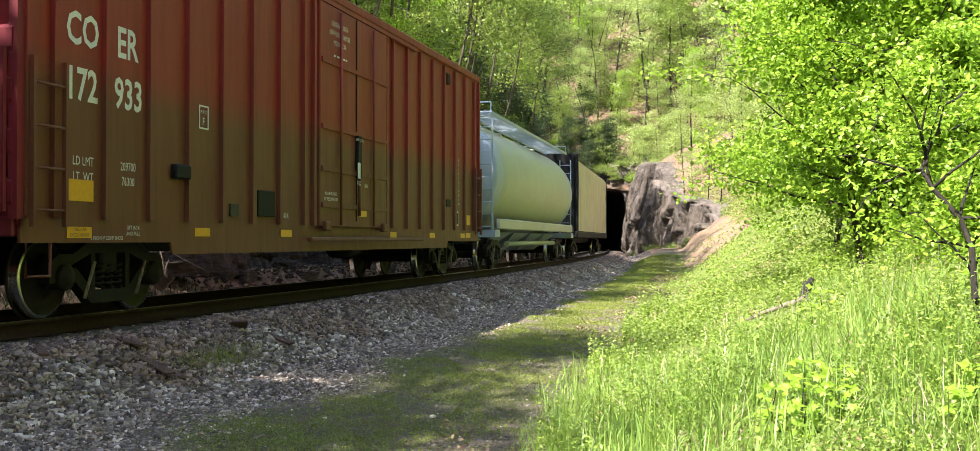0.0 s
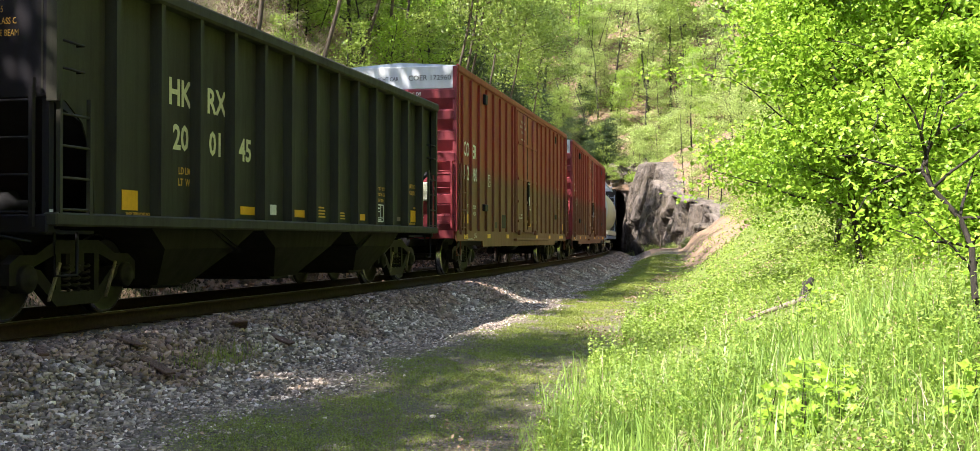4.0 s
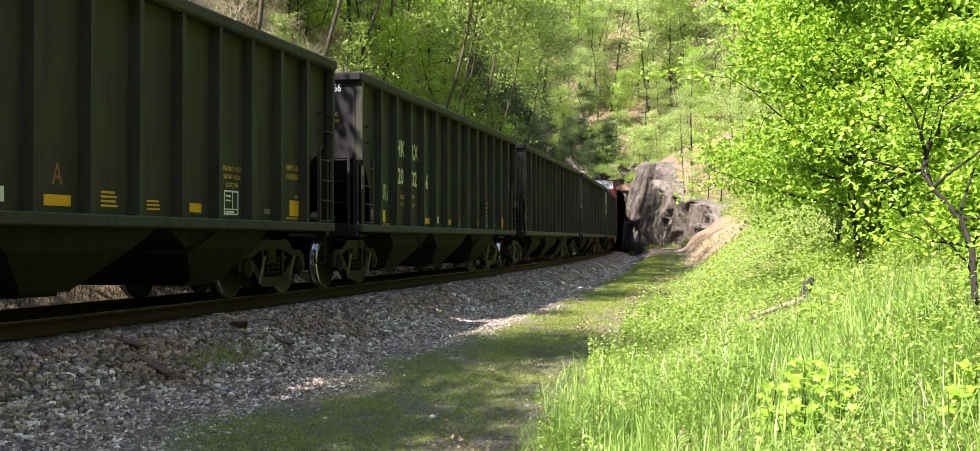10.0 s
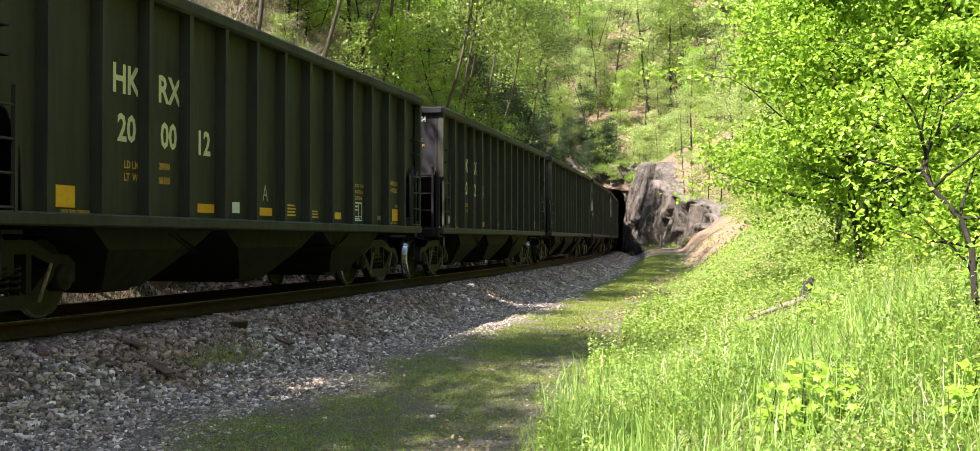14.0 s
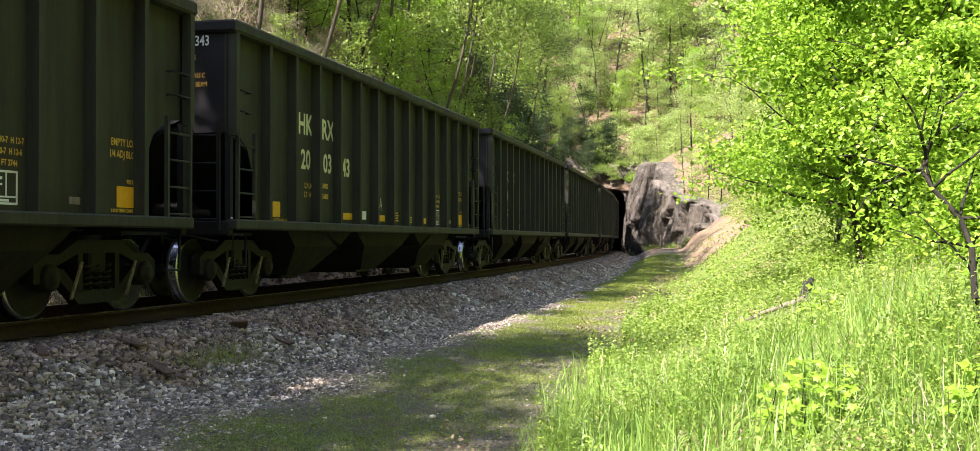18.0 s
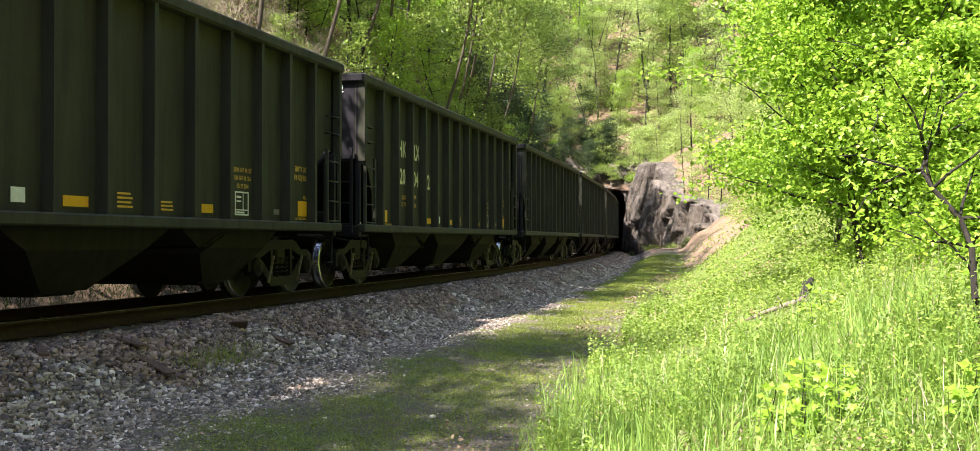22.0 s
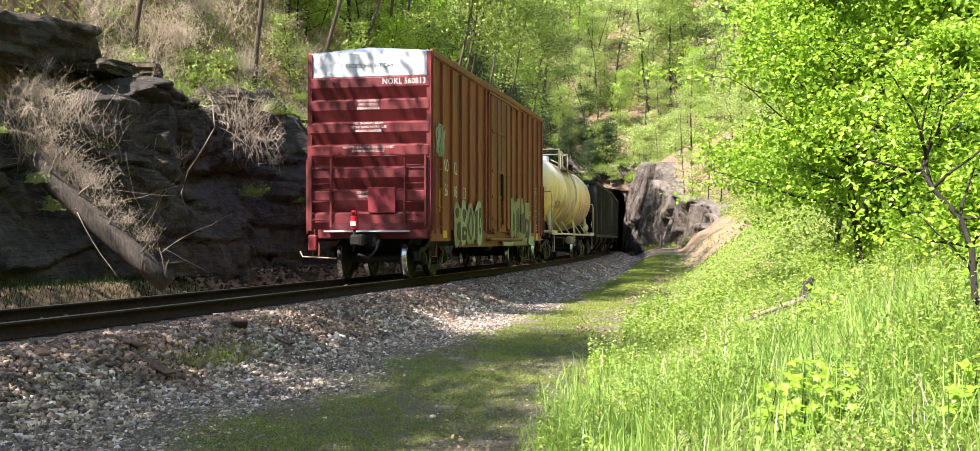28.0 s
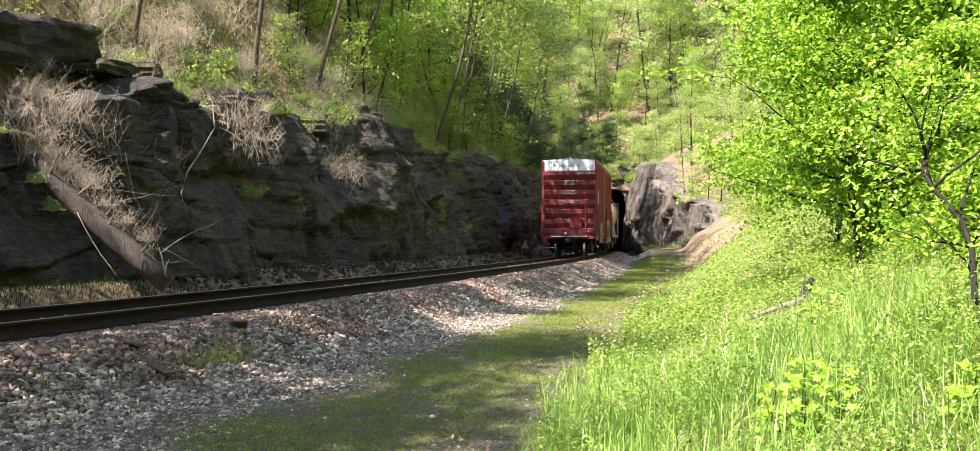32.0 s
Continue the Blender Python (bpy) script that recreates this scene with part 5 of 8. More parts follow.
def nokl_car():
    car = boxcar(14.77, 2.7, ORANGE_RED, paint("dark_red_end_paint", (0.15, 0.012, 0.014), (0.06, 0.012, 0.012), 0.45), "faded orange-red high-cube boxcar with spray-painted sides", (1.85, 0.93, 6), 1.5, 2.6)
    h = 7.385
    X = 1.404
    write("NO", 0.42, WHITE_INK, car, (X, -6.02, 2.45), wide=0.7)
    write("KL", 0.42, WHITE_INK, car, (X, -5.10, 2.43), wide=0.7)
    for y, tx in ((-6.02, "56"), (-5.10, "08"), (-4.17, "13")):
        write(tx, 0.42, WHITE_INK, car, (X, y, 1.88), wide=0.7)
    Y = -h - 0.06
    write("EXCESS HEIGHT CAR", 0.125, DARK_INK, car, (0.0, Y, 4.70), ON_END, wide=0.95)
    write("NOKL 560813", 0.185, WHITE_INK, car, (0.82, -h - 0.125, 4.31), ON_END, wide=0.9)
    for z, lines in ((3.89, ("SPRG 5 OC D-5", "SPRG 7 IC D-5", "SPRG 4 SC D-5A")), (3.39, ("NO. 24 BRAKE BEAM", "20\" INTERMEDIATE HOSE", "SBE60CE COUPLER")), (2.86, ("KEYSTONE E-100-B CUSHION UNIT", "36\" WHEELS 1W CL \"C\""))):
        for i, line in enumerate(lines):
            write(line, 0.075, WHITE_INK, car, (0.0, -h - 0.125, z + 0.04 - 0.085 * i), ON_END)
    write("DO NOT STEP ON", 0.065, WHITE_INK, car, (0.0, -h - 0.125, 1.90), ON_END)
    write("CUSHION UNIT", 0.065, WHITE_INK, car, (0.0, -h - 0.125, 1.81), ON_END)
    write("GROUND TO COUPLER", 0.075, DARK_INK, car, (-0.1, -h - 0.02, 1.64), ON_END)
    write("WHILE WELDING", 0.075, DARK_INK, car, (-0.1, -h - 0.02, 1.55), ON_END)
    part("end_plate", MB().soft_box((0.32, -h - 0.13, 1.75), (0.63, 0.05, 0.56), 0.01), BOX_END, car, "dull red plate over the cushion unit")
    lever = part("cut_lever", MB().tube([(-1.52, -h - 0.3, 0.62), (-1.46, -h - 0.32, 0.50), (-0.66, -h - 0.34, 0.46)], 0.018, 6), DRY, car, "worn pale uncoupling lever")
    part("lever_bracket", MB().soft_box((-1.25, -h - 0.22, 0.80), (0.20, 0.14, 0.34), 0.02), BOX_END, lever)
    # end-of-train marker on the coupler
    mk = part("marker_device", MB().soft_box((0.02, -h - 0.62, 1.24), (0.13, 0.12, 0.30), 0.02), RED_LAMP, car, "red end-of-train marker device")
    part("marker_lamp", MB().lathe([(0, 0.001), (0, 0.04), (0.03, 0.03), (0.04, 0.001)], (0.02, -h - 0.70, 1.46), "y", 12).box((0.02, -h - 0.62, 1.46), (0.10, 0.10, 0.11)), RED_LAMP, mk)
    part("marker_panel", MB().box((0.03, -h - 0.705, 1.22), (0.12, 0.01, 0.1)), WHITE_INK, mk)
    part("marker_hose", MB().tube([(0.02, -h - 0.6, 1.1), (0.06, -h - 0.7, 0.85), (0.0, -h - 0.6, 0.62)], 0.03, 6), BLACK, mk)
    mk.location.x = -0.18
    for y in (-h + 0.55, h - 0.55):
        plate("reflector", car, YELLOW, X + 0.055, y, 1.75, 0.1, 0.5)
    pl = plate("notice", car, YELLOW, X, 6.46, 0.98, 0.42, 0.20, "yellow excess height notice")
    write("THIS CAR", 0.06, DARK_INK, pl, (X + 0.008, 6.46, 1.0))
    write("EXCESS HEIGHT", 0.055, DARK_INK, pl, (X + 0.008, 6.46, 0.91), wide=0.85)
    plate("notice", car, YELLOW, X, -6.13, 1.0, 0.36, 0.17)
    for i, (a, b) in enumerate((("EXH 17-0", "W 8-11"), ("EXW 10-8", "H 7-0"), ("EW  9-7", "H 16-9"), ("IL", "50-6"), ("IW", "9-6"), ("IH", "13-0"), ("FLR H", "3-8"), ("EMPTY CG", "4-11"), ("CU FT", "6319"))):
        write(a, 0.085, WHITE_INK, car, (X, 6.34, 2.55 - 0.105 * i), wide=0.8)
        write(b, 0.085, WHITE_INK, car, (X, 6.72, 2.55 - 0.105 * i), wide=0.8)
    fr = plate("test_panel", car, WHITE_INK, X, 6.5, 1.50, 0.46, 0.32, "white-edged black test panel")
    part("panel_face", MB().box((X + 0.008, 6.5, 1.50), (0.006, 0.4, 0.26)), BLACK, fr)
    # spray-painted letter shapes, plain forms
    def blob(y, z, w, hh, mat_, name, seed, lift, power=2.6):
        rng = random.Random(seed)
        n = 26
        o = []
        for i in range(n):
            a = 2 * math.pi * i / n
            k = 1 + 0.10 * math.sin(3 * a + seed) + 0.05 * rng.uniform(-1, 1)
            ca, sa = math.cos(a), math.sin(a)
            o.append((y + w / 2 * k * math.copysign(abs(ca) ** (2 / power), ca), z + hh / 2 * k * math.copysign(abs(sa) ** (2 / power), sa)))
        return part(name, MB().slab(o, X + lift, X + lift + 0.003), mat_, car)

    def fill(y0, y1, z0, z1, mat_, name, seed, lift, power=2.6):
        return blob((y0 + y1) / 2, (z0 + z1) / 2, y1 - y0, z1 - z0, mat_, name, seed, lift, power)

    def scribble(y, z, w, hh, seed):
        rng = random.Random(seed)
        a, b = rng.uniform(0, 6), rng.uniform(0, 6)
        o = [(X + 0.082, y + w / 2 * math.sin(t * 0.21 + a) * (0.4 + 0.6 * math.sin(t * 0.05)), z + hh / 2 * math.sin(t * 0.37 + b)) for t in range(60)]
        part("spray_tag", MB().tube(o, 0.012, 4, False), SPRAY_PALE, car)

    K, D, W_ = SPRAY_KHAKI, SPRAY_DARK, SPRAY_PALE
    # ahead of the door: four swollen letter shapes with dark hollows
    fill(1.42, 2.08, 0.92, 2.14, K, "spray_letter", 1, 0.0770, 3)
    fill(1.70, 2.02, 1.08, 1.72, W_, "spray_edge", 2, 0.0800)
    fill(1.74, 2.03, 1.11, 1.69, D, "spray_shade", 3, 0.0830)
    fill(2.05, 2.28, 0.90, 1.98, K, "spray_letter", 4, 0.0780, 6)
    fill(2.24, 2.90, 0.90, 2.16, K, "spray_letter", 5, 0.0795, 3)
    fill(2.29, 2.84, 0.98, 1.86, D, "spray_outline", 6, 0.0820)
    fill(2.32, 2.81, 1.01, 1.82, K, "spray_letter", 7, 0.0840)
    fill(2.36, 2.77, 1.05, 1.75, D, "spray_shade", 8, 0.0860)
    fill(3.04, 3.54, 1.60, 2.14, K, "spray_letter", 9, 0.0785, 2.3)
    fill(3.02, 3.81, 1.04, 1.68, D, "spray_shade", 10, 0.0810, 3.2)
    fill(2.88, 3.90, 0.86, 1.14, K, "spray_letter", 11, 0.0770, 5)
    fill(3.77, 4.57, 1.50, 2.06, K, "spray_letter", 12, 0.0770, 9)
    fill(3.80, 4.40, 2.00, 2.04, W_, "spray_edge", 13, 0.0800, 8)
    fill(3.86, 4.57, 0.96, 1.52, D, "spray_shade", 14, 0.0800, 5)
    fill(3.92, 4.28, 1.12, 1.42, K, "spray_chip", 15, 0.0830, 1.6)
    fill(4.60, 4.86, 0.86, 1.47, W_, "spray_curl", 16, 0.0770, 3)
    fill(4.45, 5.38, 0.70, 0.98, W_, "spray_curl", 17, 0.0790, 5)
    fill(1.60, 4.26, 0.73, 0.93, K, "spray_line", 18, 0.0765, 12)
    fill(0.10, 1.64, 0.71, 0.82, W_, "spray_line", 19, 0.12, 9)
    bars(car, SPRAY_PALE, X, 5.1, 1.72, 0.36, 0.18, 2, 3, 3)
    bars(car, WHITE_INK, X, 6.42, 1.22, 0.40, 0.16, 2, 4, 4)
    # behind the door: dark letters edged in pale green
    for k, (a, b, c, d) in enumerate(((-5.60, -4.85, 0.72, 1.76), (-4.90, -4.20, 0.74, 1.80), (-4.30, -3.42, 0.72, 1.74), (-3.45, -2.50, 0.72, 1.84))):
        fill(a, b, c, d, W_ if k % 2 else K, "spray_letter", 20 + k, 0.077 + 0.0012 * k, 2.6)
        m, h2 = (a + b) / 2, (c + d) / 2
        if k == 0:
            fill(m - 0.08, b - 0.06, c + 0.16, h2 + 0.06, D, "spray_shade", 30, 0.084, 3.0)
            fill(a + 0.14, m + 0.12, h2 + 0.16, d - 0.12, D, "spray_shade", 31, 0.085, 2.0)
        elif k == 1:
            fill(a + 0.16, b - 0.14, h2 + 0.04, d - 0.16, D, "spray_shade", 32, 0.084, 1.5)
            fill(a + 0.12, b - 0.10, c + 0.12, h2 - 0.08, D, "spray_shade", 33, 0.085, 4.0)
            fill(m - 0.05, m + 0.12, c + 0.24, h2 - 0.18, W_, "spray_edge", 34, 0.088, 2.0)
        elif k == 2:
            fill(a + 0.08, b - 0.08, c + 0.10, d - 0.10, D, "spray_shade", 35, 0.084, 1.25)
            fill(m - 0.16, m + 0.16, h2 - 0.3, h2 + 0.26, K, "spray_chip", 36, 0.087, 1.3)
        else:
            fill(a + 0.10, m - 0.08, c + 0.10, d - 0.2, D, "spray_shade", 37, 0.084, 5.0)
            fill(m + 0.08, b - 0.10, c + 0.30, d - 0.10, D, "spray_shade", 38, 0.085, 2.2)
            fill(m + 0.2, b - 0.2, c + 0.45, d - 0.4, W_, "spray_edge", 39, 0.088, 2.0)
    for k in range(3):
        scribble(-6.88, 3.05 + 0.05 * k, 0.85 - 0.15 * k, 0.62, 60 + k)
    return car


# ---------------------------------------------------------------- tank car


def tank_car():
    car = thing("tank_car", "cream tank car streaked with rust stains", "tank car", "train of freight cars")
    h = 8.0
    R, zc = 1.46, 2.74
    half = [(2.84, R), (2.84, R + 0.008), (2.9, R + 0.008), (2.9, R), (6.9, R), (7.16, 1.40), (7.36, 1.2), (7.48, 0.85), (7.54, 0.42), (7.56, 0.001)]
    prof = [(-y, r) for y, r in half[::-1]] + half
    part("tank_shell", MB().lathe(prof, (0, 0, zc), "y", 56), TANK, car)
    for y in (-6.85, 6.85, -5.2, 5.2, 1.45, -1.45):
        part("weld_band", MB().lathe([(y - 0.03, R), (y - 0.03, R + 0.006), (y + 0.03, R + 0.006), (y + 0.03, R)], (0, 0, zc), "y", 56), TANK, car)
    # manway, dome platform and rails
    part("manway", MB().lathe([(4.1, 0.40), (4.36, 0.40), (4.44, 0.33), (4.48, 0.001)], (0, -0.35, 0), "z", 20), WHITE_PANEL, car)
    for s in (-1, 1):
        pf = part("dome_platform", MB().box((s * 1.12, -0.4, 3.78), (0.36, 3.0, 0.05)), RUSTY, car, "rusty steel walkway by the manway")
        for y, zt in ((-1.89, 4.61), (-1.32, 4.50), (-0.68, 4.50), (1.10, 4.61)):
            part("rail_post", MB().tube([(s * 1.02, y, 3.72), (s * 1.02, y, zt)], 0.028, 6), CREAM, pf)
        part("guard_rail", MB().tube([(s * 1.02, -1.32, 4.50), (s * 1.02, -1.2, 4.56), (s * 1.02, -0.8, 4.56), (s * 1.02, -0.68, 4.50)], 0.025, 6), CREAM, pf)
        part("guard_rail", MB().tube([(s * 1.02, -0.68, 4.40), (s * 1.02, 1.10, 4.61)], 0.022, 6), CREAM, pf)
        part("end_rail", MB().tube([(-1.02, (-0.4 + s * 1.495), 4.61), (1.02, (-0.4 + s * 1.495), 4.61)], 0.025, 6), CREAM, car)
        # ladder bent round the shell
        pts = []
        for k in range(12):
            a = radians(70 - k * 9)
            pts.append((s * (R + 0.14) * math.cos(a), zc + (R + 0.14) * math.sin(a)))
        pts.append((s * 1.52, 1.2))
        pts.append((s * 1.52, 0.62))
        lad = part("ladder", MB().tube([(x, -0.90, z) for x, z in pts], 0.022, 6).tube([(x, -0.50, z) for x, z in pts], 0.022, 6), CREAM, car)
        for x, z in pts:
            part("rung", MB().tube([(x, -0.90, z), (x, -0.50, z)], 0.014, 5), CREAM, lad)
        part("running_rail", MB().tube([(s * 1.5, -6.6, 1.10), (s * 1.5, 6.6, 1.10)], 0.04, 8), CREAM, car)
        for y in (-4.7, -2.4, 2.0, 4.3):
            part("rail_bracket", MB().tube([(s * 1.5, y + 0.1, 1.10), (s * 1.20, y - 0.2, 1.62)], 0.03, 6), CREAM, car)
        for e in (-1, 1):
            part("tank_saddle", MB().tube([(s * 1.30, e * 6.5, 1.1), (s * 1.16, e * 6.5, 1.95)], 0.09, 8), CREAM, car)
            hr = part("corner_handrail", MB().tube([(s * 1.5, e * 7.9, 1.2), (s * 1.5, e * 7.9, 2.45), (s * 1.46, e * 7.9, 2.62), (s * 0.1, e * 8.05, 2.64)], 0.025, 6), CREAM, car)
            stirrup(car, CREAM, s * 1.48, e * 7.3, 1.2, 0.75)
    for e in (-1, 1):
        part("end_platform", MB().soft_box((0, e * 7.35, 1.18), (3.0, 1.3, 0.09), 0.02), CREAM, car)
        for w in (-1.515, 1.515):
            part("platform_edge", MB().box((w, e * 7.25, 1.14), (0.03, 1.5, 0.15)), CREAM, car)
        part("bolster", MB().box((0, e * 6.25, 1.25), (2.4, 0.5, 0.6)), TRUCK_IRON, car)
        part("draft_sill", MB().box((0, e * 6.95, 0.9), (0.4, 2.2, 0.34)), BLACK, car)
        truck(car, e * 6.25)
        coupler(car, e * 8.0)
    part("air_reservoir", MB().lathe([(-0.5, 0.001), (-0.46, 0.14), (-0.36, 0.2), (0.36, 0.2), (0.46, 0.14), (0.5, 0.001)], (1.1, 7.3, 1.46), "y", 16), CREAM, car, "cream air reservoir on the end platform")
    part("relay_valve", MB().lathe([(-0.18, 0.001), (-0.18, 0.15), (0.18, 0.15), (0.18, 0.001)], (1.2, 6.2, 1.4), "y", 12), CREAM, car)
    part("placard", MB().box((0, 0, 0), (0.012, 0.22, 0.22), Matrix.Rotation(radians(45), 3, "X")), CREAM, car, "diamond placard holder").location = (1.5, 6.95, 1.62)
    part("bottom_outlet", MB().lathe([(0.7, 0.16), (1.3, 0.2)], (0, 0, 0), "z", 14), BLACK, car)
    part("brake_pipe", MB().tube([(0.3, -5, 0.95), (0.4, 0, 1.0), (0.3, 5, 0.95)], 0.04, 6), BLACK, car)
    part("centre_tray", MB().box((0.4, 0.6, 0.98), (0.8, 3.2, 0.06)).box((0.5, 1.9, 0.8), (0.5, 0.5, 0.34)), TRUCK_IRON, car)
    part("valve_drum", MB().lathe([(-0.3, 0.001), (-0.3, 0.18), (0.3, 0.18), (0.3, 0.001)], (0.95, 2.6, 0.86), "y", 14), CREAM, car, "dirty cream air drum")

    def on_shell(text, size, y, z, material, wide=1.0):
        """Lettering that lies on the curved shell."""
        me = letters(text, size, material, wide).copy()
        a0 = math.asin((z - zc) / (R + 0.008))
        for w in me.vertices:
            a = a0 + w.co.y / R
            w.co = ((R + 0.008) * math.cos(a), y + w.co.x, zc + (R + 0.008) * math.sin(a))
        part("lettering", me, material, car)

    on_shell("DBCX 200419", 0.42, -5.2, 2.08, SPRAY_DARK, 0.8)
    on_shell("LD LMT 198000", 0.13, -5.55, 1.83, SPRAY_DARK)
    on_shell("LT WT 65000", 0.13, -5.55, 1.68, SPRAY_DARK)

    def patch(y, z, w, hh, material, name="stencil"):
        mb = MB()
        n = max(2, int(hh / 0.12))
        for i in range(n):
            a0 = math.asin(max(-0.99, min(0.99, (z + hh / 2 - zc) / R))) - hh / R * i / n
            a1 = a0 - hh / R / n
            r = R + 0.012
            mb.add([(r * math.cos(a), yy, zc + r * math.sin(a)) for a in (a0, a1) for yy in (y - w / 2, y + w / 2)], [(0, 2, 3, 1)])
        part(name, mb, material, car)

    patch(5.55, 3.30, 0.62, 0.16, GREY_BLUE, "grey_patch")
    patch(5.80, 3.12, 0.16, 0.40, GREY_BLUE, "grey_patch")
    for y, z, w, hh, n in ((5.9, 2.45, 0.7, 0.75, 8), (-1.7, 1.95, 0.4, 0.5, 6), (-3.3, 2.3, 0.55, 0.25, 3), (3.4, 2.35, 0.4, 0.25, 3), (-0.3, 2.5, 0.3, 0.12, 2)):
        for i in range(n):
            patch(y, z + hh / 2 - hh * (i + 0.5) / n, w, hh / n * 0.3, FADED_INK, "small_print")
    patch(-1.75, 2.75, 0.08, 0.40, OCHRE_INK, "ochre_stripe")
    patch(1.9, 2.85, 0.10, 0.42, YELLOW, "yellow_stripe")
    patch(0.75, 2.55, 0.2, 0.15, WHITE_INK, "placard")
    return car


# ---------------------------------------------------------------- covered hopper


def covered_hopper():
    car = thing("covered_hopper", "pale grey cylindrical covered hopper car with roof walkway", "covered hopper", "train of freight cars")
    h = 8.6
    # bulging body section
    sec = [(0.45, 1.12)] + [(1.53 * math.cos(radians(a)), 2.72 + 1.62 * math.sin(radians(a))) for a in range(-62, 90, 8)]
    sec = sec + [(-x, z) for x, z in sec[::-1]]
    v, f = [], []
    ys = [-7.3, -7.22, -7.05, -6.7, 6.7, 7.05, 7.22, 7.3]
    for y in ys:
        k = 1 - 0.25 * max(0, abs(y) - 6.7) ** 2
        v += [(x * k, y, 2.72 + (z - 2.72) * k) for x, z in sec]
    n = len(sec)
    for i in range(len(ys) - 1):
        f += [(i * n + j, i * n + (j + 1) % n, (i + 1) * n + (j + 1) % n, (i + 1) * n + j) for j in range(n)]
    f += [tuple(range(n))[::-1], tuple((len(ys) - 1) * n + j for j in range(n))]
    mb = MB()
    mb.add(v, f, True)
    part("body_shell", mb, PALE_GREY, car)
    for e in (-1, 1):
        ends = MB()
        rows = [[(x * k, e * y, 2.72 + (z - 2.72) * k) for x, z in sec if z > 1.3] for y, k in ((7.25, 0.95), (8.1, 0.95), (8.28, 0.92))]
        m = len(rows[0])
        ends.add(sum(rows, []), [(i * m + j, i * m + j + 1, (i + 1) * m + j + 1, (i + 1) * m + j) for i in range(2) for j in range(m - 1)] + [tuple(2 * m + j for j in range(m))], True)
        part("end_panel", ends, GREY_BLUE, car, "pale blue end sheets")
        part("end_sill", MB().box((0, e * 8.2, 1.05), (2.9, 0.7, 0.2)), GREY_BLUE, car)
        end_ladder(car, "end_ladder", GREY_BLUE, e * 8.35, 0.9, 1.35, 1.1, 4.2, 9)
        truck(car, e * 6.6)
        coupler(car, e * 8.6)
    for s in (-1, 1):
        part("side_sill", MB().soft_box((s * 1.42, 0, 1.32), (0.12, 16.0, 0.3), 0.03), PALE_GREY, car)
        walk_ = part("walkway", MB().box((s * 1.22, 0, 4.44), (0.05, 16.0, 0.09)).box((s * 0.36, 0, 4.46), (0.05, 16.0, 0.07)), GREY_BLUE, car, "galvanised roof walkway of open slats")
        for k in range(54):
            part("slat", MB().box((s * 0.79, -7.95 + 0.3 * k, 4.47), (0.86, 0.17, 0.03)), GREY_BLUE, walk_)
        for e in (-1, 1):
            part("rail_post", MB().tube([(s * 1.2, e * 7.9, 4.45), (s * 1.2, e * 7.9, 4.75), (s * 0.4, e * 7.9, 4.75)], 0.025, 6), GREY_BLUE, walk_)
        part("air_pipe", MB().tube([(s * 1.1, -5, 0.75), (s * 1.1, 5, 0.75)], 0.08, 8), PALE_GREY, car)
    for k in range(4):
        part("roof_hatch", MB().lathe([(4.3, 0.34), (4.42, 0.34), (4.46, 0.001)], (0, -5.1 + 3.4 * k, 0), "z", 18), PALE_GREY, car)
        part("outlet", MB().add([(-1.0, -4.9 + 3.3 * k - 1.4, 1.1), (1.0, -4.9 + 3.3 * k - 1.4, 1.1), (1.0, -4.9 + 3.3 * k + 1.4, 1.1), (-1.0, -4.9 + 3.3 * k + 1.4, 1.1), (-0.3, -4.9 + 3.3 * k - 0.3, 0.5), (0.3, -4.9 + 3.3 * k - 0.3, 0.5), (0.3, -4.9 + 3.3 * k + 0.3, 0.5), (-0.3, -4.9 + 3.3 * k + 0.3, 0.5)], [(0, 1, 5, 4), (1, 2, 6, 5), (2, 3, 7, 6), (3, 0, 4, 7), (4, 5, 6, 7)]), GREY_BLUE, car)
    part("centre_sill", MB().box((0, 0, 0.92), (0.4, 16.4, 0.3)), BLACK, car)
    return car


